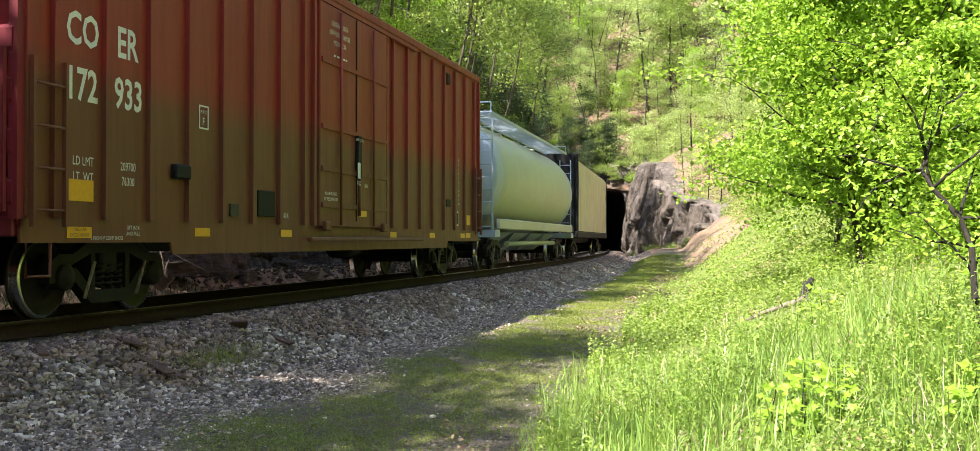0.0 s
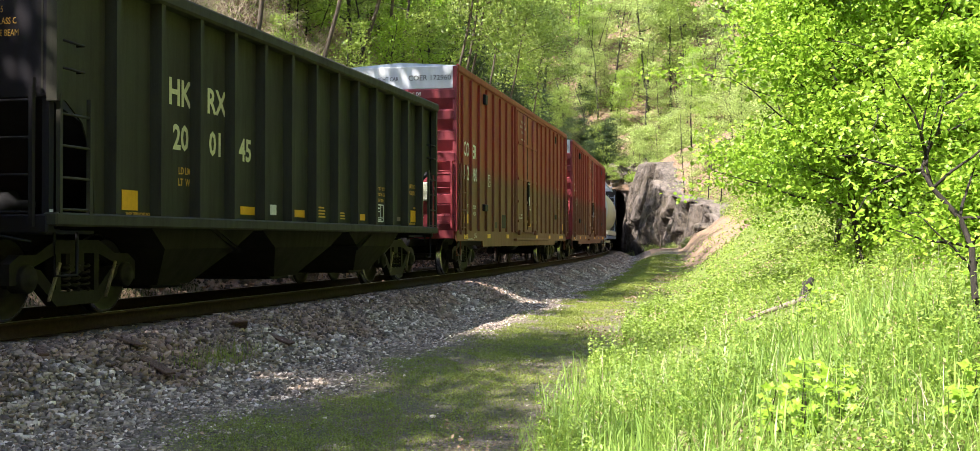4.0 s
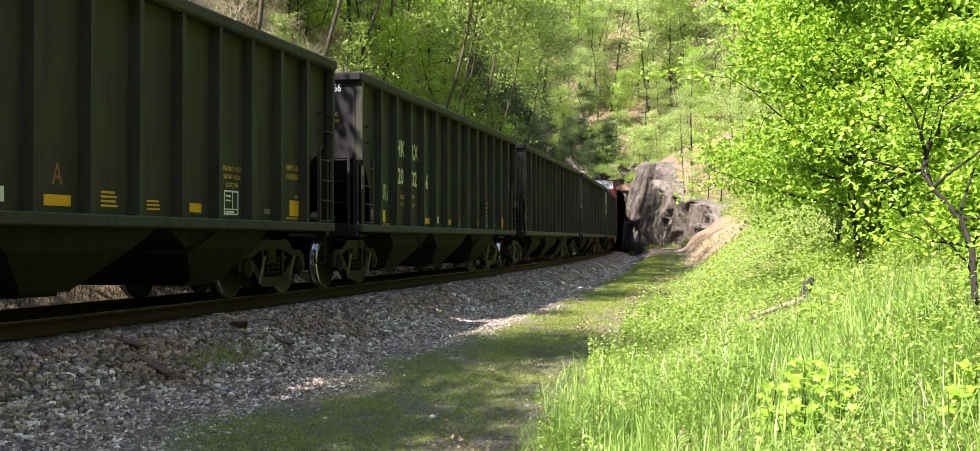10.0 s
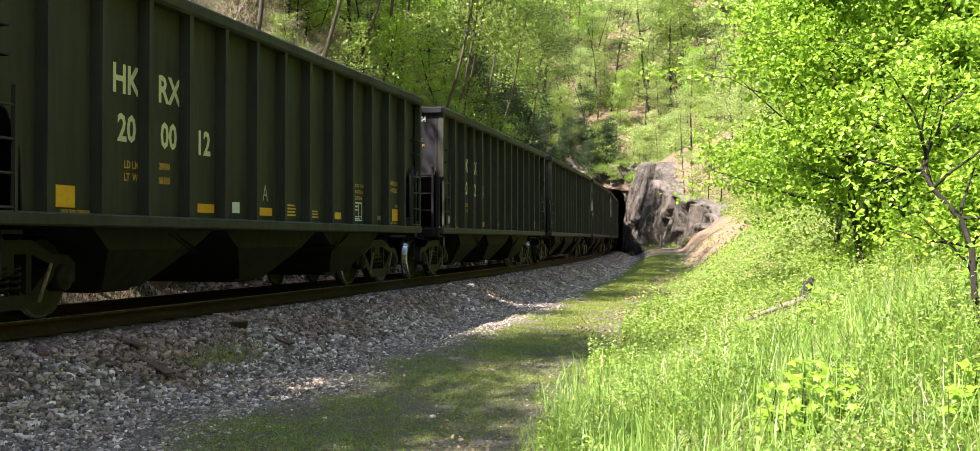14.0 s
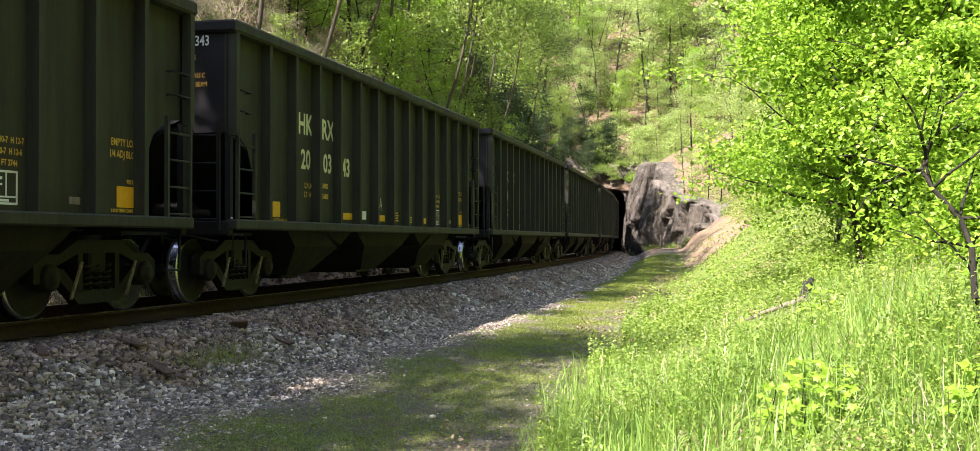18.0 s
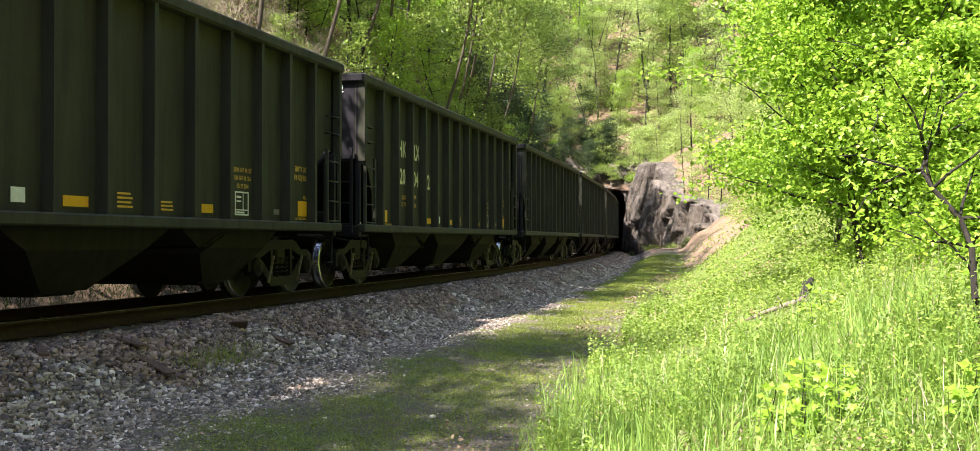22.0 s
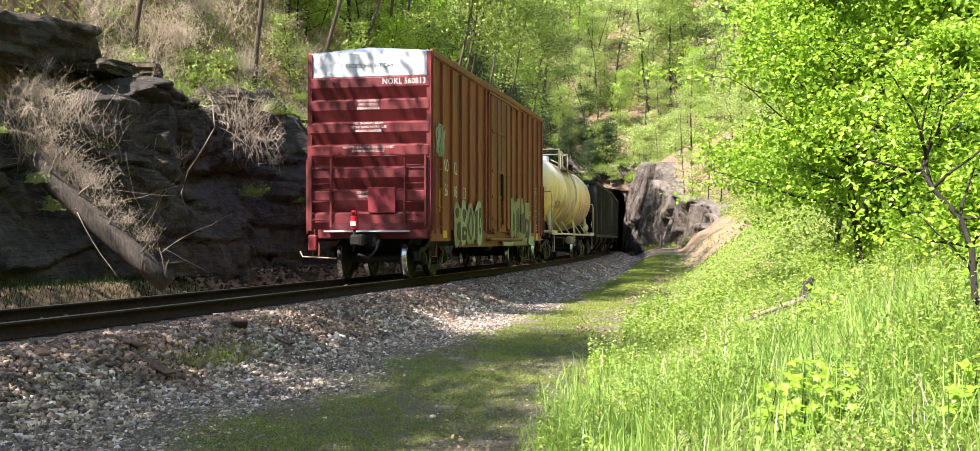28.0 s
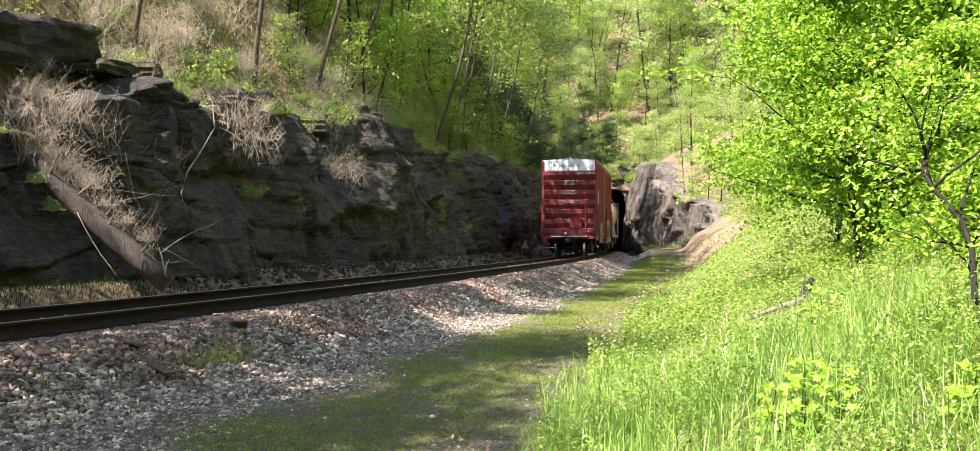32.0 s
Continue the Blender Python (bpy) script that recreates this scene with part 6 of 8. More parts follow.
def bulkhead_flat():
    car = thing("bulkhead_flat_car", "dark bulkhead flat car carrying a load wrapped in weathered white sheeting", "flat car", "train of freight cars")
    h = 9.4
    part("deck", MB().soft_box((0, 0, 1.1), (2.9, 2 * h, 0.28), 0.03), BLACK, car)
    part("centre_sill", MB().add([(-0.3, -h, 0.7), (0.3, -h, 0.7), (0.3, h, 0.7), (-0.3, h, 0.7), (-0.3, -h, 1.0), (0.3, -h, 1.0), (0.3, h, 1.0), (-0.3, h, 1.0)], [(0, 3, 2, 1), (4, 5, 6, 7), (0, 1, 5, 4), (1, 2, 6, 5), (2, 3, 7, 6), (3, 0, 4, 7)]), BLACK, car)
    for e in (-1, 1):
        b = part("bulkhead", MB().soft_box((0, e * (h - 0.15), 2.9), (2.9, 0.22, 3.5), 0.03), BLACK, car, "black steel bulkhead")
        for x in (-1.2, -0.4, 0.4, 1.2):
            part("stiffener", MB().box((x, e * (h - 0.0), 2.9), (0.12, 0.14, 3.4)), BLACK, b)
        truck(car, e * (h - 1.9))
        coupler(car, e * h)
    # sheeted load: a little slack and wavy
    v, f = [], []
    ny, nz = 60, 16
    for s in (-1, 1):
        for i in range(ny + 1):
            y = -h + 0.35 + (2 * h - 0.7) * i / ny
            for j in range(nz + 1):
                z = 1.26 + 3.15 * j / nz
                x = s * (1.42 + 0.03 * math.sin(y * 5.1 + z) + 0.03 * noise.noise(Vector((y * 0.9, z * 2, s))) - (0.12 if j == nz else 0))
                v.append((x, y, z))
        o = (ny + 1) * (nz + 1) if s > 0 else 0
        f += [(o + i * (nz + 1) + j, o + (i + 1) * (nz + 1) + j, o + (i + 1) * (nz + 1) + j + 1, o + i * (nz + 1) + j + 1) for i in range(ny) for j in range(nz)]
    o = (ny + 1) * (nz + 1)
    f += [(i * (nz + 1) + nz, (i + 1) * (nz + 1) + nz, o + (i + 1) * (nz + 1) + nz, o + i * (nz + 1) + nz) for i in range(ny)]
    mb = MB()
    mb.add(v, f, True)
    part("wrapped_load", mb, WRAP, car, "load wrapped in weathered white sheeting")
    return car


# the train, rear of each body in metres at 16 s, and its length
TRAIN = []


def couple(car, rear, length):
    TRAIN.append((car, rear + length / 2, length / 2 - 1.6))
    return car


couple(bulkhead_flat(), 187.4, 18.8)
couple(covered_hopper(), 168.4, 17.2)
couple(coer_car("172933", "209700", "76300"), 147.5, 19.06)
couple(coer_car("172960", "209500", "76500"), 126.32, 19.06)
SLACK = {3: -0.14, 5: -0.12, 6: -0.36, 8: -0.14, 9: 0.18, 10: 0.18, 11: 0.52}
first = hopper_car()
hoppers = [first] + [copy_thing(first, Matrix()) for _ in range(11)]
for k, car in enumerate(hoppers):
    hopper_numbers(car, *HOPPERS[k], LIMITS[k])
    couple(car, 94.45 - 15.458 * (k - 1) + SLACK.get(k, 0.0), HL)
couple(tank_car(), -76.4, 16.0)
couple(nokl_car(), -92.9, 14.77)


def car_pose(mid, half, t):
    s = mid + run(t)
    xa, ya, _ = track_at(s - half)
    xb, yb, _ = track_at(s + half)
    return pose((xa + xb) / 2, (ya + yb) / 2, 0, 0, 0, -math.degrees(math.atan2(xb - xa, yb - ya)))


def motions():
    """Every car runs along the track; its wheels turn while it is before the camera."""
    for car, mid, half in TRAIN:
        walk(car, [(t * 0.5, car_pose(mid, half, t * 0.5)) for t in range(65)])
        times = [k / 15 for k in range(481)]
        near = [t for t in times if -14 < mid + run(t) < 45]
        if not near:
            continue
        times = sorted({0.0, 32.0, *near})
        for o in [c for c in car.children_recursive if c.name.split(".")[0] == "wheelset"]:
            spot = o.location.copy()
            rows = []
            for t in times:
                tt = min(max(t, near[0]), near[-1])
                a = -(run(tt) - run(near[0])) / 0.457
                rows.append((t, Matrix.Translation(spot) @ Matrix.Rotation(a, 4, "X")))
            walk(o, rows)

# ---------------------------------------------------------------- plants


def leaf_mesh(name, at, size, material, rng, droop=0.35, narrow=0.62, flat=0.6, full=False):
    """Leaves at the given points: each a folded diamond, or a fuller oval, that turns its own way."""
    n = len(at)
    size = np.asarray(size) * rng.uniform(0.65, 1.25, n)
    yaw = rng.uniform(0, 2 * np.pi, n)
    pitch = rng.normal(-droop, 0.45, n)
    roll = rng.normal(0, flat, n)
    d = np.stack([np.cos(yaw) * np.cos(pitch), np.sin(yaw) * np.cos(pitch), np.sin(pitch)], -1)
    side = np.stack([-np.sin(yaw), np.cos(yaw), np.zeros(n)], -1)
    up = np.cross(d, side)
    side = side * np.cos(roll)[:, None] + up * np.sin(roll)[:, None]
    up = np.cross(d, side)
    L = size[:, None]
    base = at - d * L * 0.5
    tip = at + d * L * 0.5 - up * L * 0.08
    a = at + side * L * narrow * 0.5 + up * L * 0.10
    b = at - side * L * narrow * 0.5 + up * L * 0.10
    if full:
        h = L * narrow * 0.52
        q_ = [base, at - d * L * 0.26 + side * h + up * L * 0.08, at + d * L * 0.16 + side * h * 0.86 + up * L * 0.10, tip, at + d * L * 0.16 - side * h * 0.86 + up * L * 0.10, at - d * L * 0.26 - side * h + up * L * 0.08]
        v = np.stack(q_, 1).reshape(-1, 3)
        k = np.arange(n) * 6
        f = np.concatenate([np.stack([k, k + 1, k + 2, k + 3], -1), np.stack([k, k + 3, k + 4, k + 5], -1)])
        return array_mesh(name, v, f, material)
    v = np.stack([base, a, tip, b], 1).reshape(-1, 3)
    k = np.arange(n) * 4
    f = np.concatenate([np.stack([k, k + 1, k + 2], -1), np.stack([k, k + 2, k + 3], -1)])
    return array_mesh(name, v, f, material)


def wander(p, d, length, n, bend, rng):
    """A crooked line from p along d."""
    pts, p, d = [Vector(p)], Vector(p), Vector(d).normalized()
    for _ in range(n):
        d = (d + Vector(rng.normal(0, bend, 3))).normalized()
        p = p + d * (length / n)
        pts.append(p.copy())
    return pts


def tree_meshes(seed, height, radius, spread, bare, leaves, leaf, bark, foliage, limbs=14, sprays=9, clump=0.55, flatten=0.45, droop=0.35, full=False):
    """Trunk with limbs, and leaves gathered along the twigs in loose layered sprays."""
    rng = np.random.default_rng(seed)
    mb = MB()
    trunk = wander((0, 0, -0.3), (rng.normal(0, 0.05), rng.normal(0, 0.05), 1), height, 9, 0.06, rng)
    mb.tube(trunk, [radius * (1 - 0.9 * i / 9) + 0.012 for i in range(10)], 8)
    at = []
    for k in range(limbs):
        w = bare + (0.98 - bare) * (k + rng.uniform(0, 1)) / limbs
        i = min(int(w * 9), 8)
        p = trunk[i].lerp(trunk[i + 1], w * 9 - i)
        a = k * 2.4 + rng.uniform(-0.5, 0.5)
        reach = spread * (1.15 - 0.85 * (w - bare) / (1 - bare)) * rng.uniform(0.6, 1.15)
        limb = wander(p, (math.cos(a), math.sin(a), rng.uniform(0.05, 0.65)), reach, 5, 0.16, rng)
        r0 = radius * (1 - 0.85 * w) * 0.45 + 0.008
        mb.tube(limb, [r0 * (1 - 0.16 * j) for j in range(6)], 5, False)
        for t in range(sprays):
            j = rng.integers(1, 6)
            q = limb[j]
            tw = wander(q, (rng.normal(), rng.normal(), rng.normal(0.1, 0.35)), reach * 0.42, 3, 0.25, rng)
            if t % 2 == 0:
                mb.tube(tw, [r0 * 0.35, r0 * 0.25, r0 * 0.16, 0.003], 4, False)
            at += [tw[1], tw[2], tw[3]]
    at = np.array([tuple(p) for p in at])
    pick = rng.integers(0, len(at), leaves)
    off = rng.normal(0, clump, (leaves, 3)) * np.array([1, 1, flatten])
    pts = at[pick] + off
    return mb.mesh("trunk", bark), leaf_mesh("crown", pts, np.full(leaves, leaf), foliage, rng, droop, 0.85 if full else 0.62, 0.6, full)


def plant(name, label, category, group, meshes, x, y, z, turn=0.0, size=1.0, lean=0.0):
    ob = thing(name, label, category, group)
    ob.matrix_world = pose(x, y, z, lean, 0, turn) @ Matrix.Diagonal((size, size, size, 1))
    a = part("trunk", meshes[0], None, ob)
    b = part("crown", meshes[1], None, ob)
    return ob


FOREST = "trees of the wooded slopes"
KINDS = [
    tree_meshes(1, 14, 0.15, 3.2, 0.30, 6400, 0.19, DARK_BARK, LEAF_MID, 15, 9, 0.5, 0.45),
    tree_meshes(2, 12, 0.12, 2.8, 0.22, 6400, 0.19, BARK, LEAF_LIME, 15, 9, 0.5, 0.45),
    tree_meshes(3, 15, 0.14, 3.2, 0.34, 6400, 0.19, DARK_BARK, LEAF_PALE, 15, 9, 0.55, 0.32),
    tree_meshes(4, 13, 0.18, 3.4, 0.25, 5200, 0.19, DARK_BARK, LEAF_MID, 16, 9, 0.42, 0.45),
    tree_meshes(5, 11, 0.10, 2.6, 0.12, 5200, 0.19, BARK, LEAF_PALE, 16, 9, 0.42, 0.32),
]
FAR_KINDS = [tree_meshes(11, 14, 0.16, 3.3, 0.25, 4600, 0.29, DARK_BARK, LEAF_MID, 11, 7, 0.62, 0.36), tree_meshes(12, 12, 0.13, 3.0, 0.2, 4600, 0.29, BARK, LEAF_LIME, 11, 7, 0.62, 0.36),
             tree_meshes(13, 15, 0.15, 3.3, 0.25, 4600, 0.29, DARK_BARK, LEAF_PALE, 11, 7, 0.62, 0.36)]
YOUNG = tree_meshes(15, 5.0, 0.045, 1.7, 0.12, 1700, 0.15, BARK, LEAF_PALE, 16, 6, 0.3, 0.4)
UNDER = [tree_meshes(16, 4.6, 0.04, 1.9, 0.10, 1500, 0.15, DARK_BARK, LEAF_MID, 15, 6, 0.3, 0.4), tree_meshes(17, 5.4, 0.045, 2.1, 0.14, 1500, 0.15, DARK_BARK, LEAF_LIME, 15, 6, 0.3, 0.4)]
HEMLOCK = tree_meshes(6, 8, 0.14, 2.3, 0.05, 8000, 0.13, DARK_BARK, LEAF_DEEP, 22, 9, 0.35, 0.3, 0.7)
BARE = tree_meshes(7, 10, 0.08, 1.9, 0.15, 500, 0.11, DARK_BARK, LEAF_MID, 18, 9, 0.3)
LABELS = ["tall slender tree in fresh green leaf on the wooded slope", "slender tree with bright lime-green spring leaves", "tall tree with pale yellow-green young leaves",
          "dark-barked tree in green leaf on the slope", "young tree with pale feathery spring leaves"]


def stand(k, s, q, turn, size, lean=0.0, sink=0.1):
    x, y, _ = track_at(s, q)
    z = float(land(s, q)) - sink
    if k == "hemlock":
        return plant("hemlock", "dark evergreen tree on the slope beside the tunnel", "tree", FOREST, HEMLOCK, x, y, z, turn, size, lean)
    if k == "bare":
        return plant("bare_tree", "thin grey nearly leafless tree stem", "tree", FOREST, BARE, x, y, z, turn, size, lean)
    if size < 0.48 and s > 40:
        return plant("sapling_tree", "small pale-leaved sapling on the rocks by the tunnel", "tree", FOREST, YOUNG, x, y, z, turn, size * 2.4, lean)
    far = s > PORTAL + 18 or abs(q) > 24 or s < 0
    return plant("tree", LABELS[k], "tree", FOREST, FAR_KINDS[(0, 1, 2, 0, 2)[k]] if far else KINDS[k], x, y, z, turn, size, lean)


SHADE = tree_meshes(8, 15, 0.075, 4.8, 0.38, 5200, 0.24, BARK, LEAF_MID, 14, 10, 0.55)


def tall(s, q, turn, size, lean):
    x, y, _ = track_at(s, q)
    return plant("tree", "tall spreading tree leaning over the railway cutting", "tree", FOREST, SHADE, x, y, float(land(s, q)) - 0.1, turn, size, lean)


rng = np.random.default_rng(21)
# tall trees along the top of the cutting, whose crowns shade the track
s = -36.0
while s < 92:
    bow = s < 7 or s > 26
    tall(s + rng.uniform(-1, 1), -6.9 + rng.uniform(-0.9, 0.6), 75 + rng.uniform(-25, 25), rng.uniform(0.95, 1.22) if s < -5 else rng.uniform(0.80, 0.92) if s < 7 else rng.uniform(0.88, 1.12), rng.uniform(8, 14) if bow else rng.uniform(3, 9))
    s += (6.2 if s < -5 else 6.0 if s < 7 else 6.4 if bow else 7.5) * rng.uniform(0.8, 1.2)
# extra trees out of view, put in to shade the ditch and the way
tall(-3.2, -9.8, 80, 0.95, 4)
for s, turn in ((-10.5, 70), (-4.2, 80)):
    tall(s, -6.6, turn, 1.06, 14)
# the slope above, in rows up the hill
for row, (q0, gap, n0) in enumerate(((-15, 5.4, 29), (-21, 5.8, 0), (-27, 5.6, 0), (-34, 6.0, 0), (-43, 7.5, 0))):
    s = n0
    while s < PORTAL + 6:
        k = int(rng.choice([0, 0, 1, 3, 2] if s < 30 else [0, 1, 2, 4, 3]))
        stand(k, s + rng.uniform(-1.6, 1.6), q0 + rng.uniform(-1.8, 1.8), rng.uniform(0, 360), rng.uniform(0.75, 1.05))
        s += gap * rng.uniform(0.75, 1.3)
for s, q, k, size in ((30, -9, 0, 0.7), (34, -10.5, 1, 0.6), (39, -8.6, 3, 0.7), (43, -10, 4, 0.6), (47, -8.4, 0, 0.7), (51, -9.5, 1, 0.75), (55, -11.5, 0, 0.9), (49, -12.5, 3, 0.9), (36, -13, 0, 0.9)):
    stand(k, s, q, s * 77 % 360, size)
# bare stems among them
for i in range(50):
    s, q = rng.uniform(14, 92), -6.6 - 16 * rng.uniform(0, 1) ** 1.4
    stand("bare", s, q, rng.uniform(0, 360), rng.uniform(0.6, 1.1), rng.uniform(-8, 8))
for i in range(34):
    e, q = rng.uniform(2, 22), rng.uniform(-14, 16)
    stand("bare", PORTAL + e, q, rng.uniform(0, 360), rng.uniform(0.7, 1.3), rng.uniform(-5, 5))
# leafy undergrowth trees on the slope above the cutting
for i in range(95):
    s = 25 + 67 * rng.uniform(0, 1) ** 0.85
    q = -6.2 - 9 * rng.uniform(0, 1) ** 1.3
    x, y, _ = track_at(s, q)
    plant("young_tree", "small understorey tree in fresh green leaf on the steep slope", "tree", "understorey trees", UNDER[int(rng.uniform() < 0.4)], x, y, float(land(s, q)) - 0.1, rng.uniform(0, 360), rng.uniform(0.5, 1.1), rng.uniform(0, 12))
for i in range(34):
    e, q = rng.uniform(1.5, 14), rng.uniform(-13, 12)
    x, y, _ = track_at(PORTAL + e, q)
    plant("young_tree", "small understorey tree in pale leaf above the tunnel", "tree", "understorey trees", UNDER[i % 2] if i % 3 else YOUNG, x, y, float(land(PORTAL + e, q)) - 0.1, i * 67, rng.uniform(0.6, 1.2), rng.uniform(0, 8))
# hill over and behind the tunnel
for row, e in enumerate((4, 7.5, 11.5, 16, 21, 27, 34, 43, 54)):
    q = -24.0
    while q < 44:
        k = int(rng.choice([0, 2, 2, 4, 4, 1]))
        stand(k, PORTAL + e + rng.uniform(-1.5, 1.5), q + rng.uniform(-1.5, 1.5), rng.uniform(0, 360), rng.uniform(0.75, 1.15) * (0.5 if row == 0 else 0.75 if row == 1 else 1.0))
        q += rng.uniform(3.6, 5.6)
for s, q, k, size in ((58, 11.3, 4, 0.55), (66, 11.8, 2, 0.5), (74, 11.0, 4, 0.6), (80, 11, 2, 0.7), (54, 12, 1, 0.6), (86, 9, 4, 0.6), (91, 8, 2, 0.6)):
    stand(k, s, q, s * 61 % 360, size)
for s, q, lean in ((77, 8.3, 4), (84, 6.9, -3), (72, 8.8, 6)):
    stand("bare", s, q, 40, 0.62, lean)
for s, q, size in ((74, -7.2, 0.8), (79, -6.8, 0.8), (84, -6.6, 0.85), (89, -6.4, 0.8), (93, -6.0, 0.75), (78, -9.5, 0.95), (70, -9, 0.8), (86, -9, 0.9), (98.5, -3.5, 0.6), (99, -6, 0.8), (100.5, -1.2, 0.62), (102, -4.5, 0.8), (101, -8, 0.9), (96, -8, 0.85), (66, -8, 0.6), (82, -7.6, 0.7), (91, -8.5, 0.9), (104, -1.8, 0.75), (105, -7, 1.0)):
    stand("hemlock", s, q, s * 47 % 360, size)
# right slope
for row, (q0, gap, n0) in enumerate(((12.5, 4.6, 30), (17, 4.8, 20), (22, 5.0, 12), (28, 5.4, 8), (35, 6.5, 8), (44, 8, 6))):
    s = n0
    while s < PORTAL + 4:
        k = int(rng.choice([1, 1, 4, 2, 4]))
        stand(k, s + rng.uniform(-1.5, 1.5), q0 + rng.uniform(-1.5, 1.5), rng.uniform(0, 360), rng.uniform(0.7, 1.0) * (0.7 if row == 0 else 1.0))
        s += gap * rng.uniform(0.75, 1.3)

# unseen woods closing the valley behind the camera, too far and many to count
# added to keep low sky light off the cars' rear-facing sides
def unseen_woods():
    rng = np.random.default_rng(88)
    mb, at = MB(), []
    for i in range(150):
        s, q = (rng.uniform(-72, -24), rng.uniform(-36, 40)) if i < 132 else (rng.uniform(-24, 4), rng.uniform(17, 34))
        if -9.5 < q < 4.5:
            q += 14
        x, y, _ = track_at(s, q)
        z, hh = float(land(s, q)), rng.uniform(12, 19)
        mb.tube([(x, y, z - 0.2), (x + rng.normal(0, 0.3), y + rng.normal(0, 0.3), z + hh * 0.5), (x + rng.normal(0, 0.6), y + rng.normal(0, 0.6), z + hh)], [0.18, 0.12, 0.02], 6, False)
        c = rng.normal(0, 1, (420, 3)) * np.array([1.9, 1.9, hh * 0.22]) + np.array([x, y, z + hh * 0.62])
        at.append(c)
    at = np.concatenate(at)
    tagged(new("woods", leaf_mesh("woods", at, np.full(len(at), 0.75), LEAF_MID, rng)), "unseen green woods behind the camera, added to block low sky", "woods", kind="stuff")
    tagged(new("woods_trunks", mb.mesh("woods_trunks", DARK_BARK)), "dark trunks of the unseen woods added behind the camera", "woods", kind="stuff")


unseen_woods()

# near shrubby maples on the right bank
NEAR = [tree_meshes(31, 5.6, 0.065, 2.3, 0.14, 25000, 0.08, DARK_BARK, LEAF_LIME, 24, 15, 0.17, 0.6, 0.45, True),
        tree_meshes(32, 6.4, 0.07, 2.6, 0.12, 28000, 0.08, DARK_BARK, LEAF_LIME, 26, 15, 0.18, 0.6, 0.45, True),
        tree_meshes(33, 4.6, 0.05, 2.0, 0.10, 22000, 0.078, DARK_BARK, LEAF_LIME, 24, 15, 0.16, 0.6, 0.45, True),
        tree_meshes(34, 6.6, 0.05, 2.5, 0.22, 24000, 0.08, DARK_BARK, LEAF_LIME, 24, 15, 0.17, 0.5, 0.45, True)]
for k, x, y, turn, size in ((0, 6.4, 14.2, 0, 0.8), (1, 7.3, 17.2, 80, 1.0), (3, 5.9, 18.2, 160, 0.95), (1, 8.6, 21.0, 230, 1.0), (0, 9.6, 17.0, 300, 1.0), (3, 7.2, 24.5, 20, 1.1),
                            (1, 10.8, 25.0, 130, 1.1), (3, 9.4, 29.5, 210, 1.1), (2, 11.6, 34.5, 290, 1.2), (1, 13.5, 31.0, 10, 1.2), (0, 12.8, 39.5, 60, 1.1), (1, 12.0, 20.0, 100, 1.1), (2, 7.0, 20.5, 50, 0.8), (2, 5.6, 12.6, 130, 0.62)):
    plant("young_maple", "bushy young maple with bright lime-green leaves on the sunny bank", "tree", "young maples on the bank", NEAR[k], x, y, ground_z(x, y) - 0.1, turn, size)


def bush_meshes(seed, radius, leaves, leaf, foliage, squash=0.75):
    rng = np.random.default_rng(seed)
    mb = MB()
    tips = []
    for k in range(16):
        a = rng.uniform(0, 2 * np.pi)
        st = wander((0, 0, -0.1), (math.cos(a) * 0.7, math.sin(a) * 0.7, rng.uniform(0.3, 1.1)), radius * rng.uniform(0.7, 1.2), 5, 0.2, rng)
        mb.tube(st, [0.014 * (1 - 0.17 * j) for j in range(6)], 4, False)
        tips += [tuple(p) for p in st[1:]]
    tips = np.array(tips)
    pts = tips[rng.integers(0, len(tips), leaves)] + rng.normal(0, radius * 0.2, (leaves, 3)) * np.array([1, 1, squash])
    pts[:, 2] = np.maximum(pts[:, 2], 0.02)
    return mb.mesh("stem", DRY), leaf_mesh("foliage", pts, np.full(leaves, leaf), foliage, rng)


BUSHES = [bush_meshes(41, 1.1, 1100, 0.12, LEAF_MID), bush_meshes(42, 1.3, 1300, 0.12, LEAF_LIME), bush_meshes(43, 0.8, 700, 0.11, LEAF_PALE)]


def bush(k, x, y, z, turn, size, label="low bush in fresh green leaf on the slope", group="bushes on the slopes"):
    ob = thing("bush", label, "bush", group)
    ob.matrix_world = pose(x, y, z, 0, 0, turn) @ Matrix.Diagonal((size, size, size, 1))
    part("stem", BUSHES[k][0], None, ob)
    part("foliage", BUSHES[k][1], None, ob)


for i in range(64):
    s, q = rng.uniform(15, PORTAL + 3), -5.4 - abs(rng.normal(0, 4.5))
    x, y, _ = track_at(s, q)
    bush(int(rng.choice([0, 0, 1, 2])), x, y, float(land(s, q)) - 0.05, rng.uniform(0, 360), rng.uniform(0.45, 1.15))
for i in range(24):
    e, q = rng.uniform(0.8, 10), rng.uniform(-10, 14)
    x, y, _ = track_at(PORTAL + e, q)
    bush(int(rng.choice([0, 1, 2, 2])), x, y, float(land(PORTAL + e, q)) - 0.05, rng.uniform(0, 360), rng.uniform(0.6, 1.4))
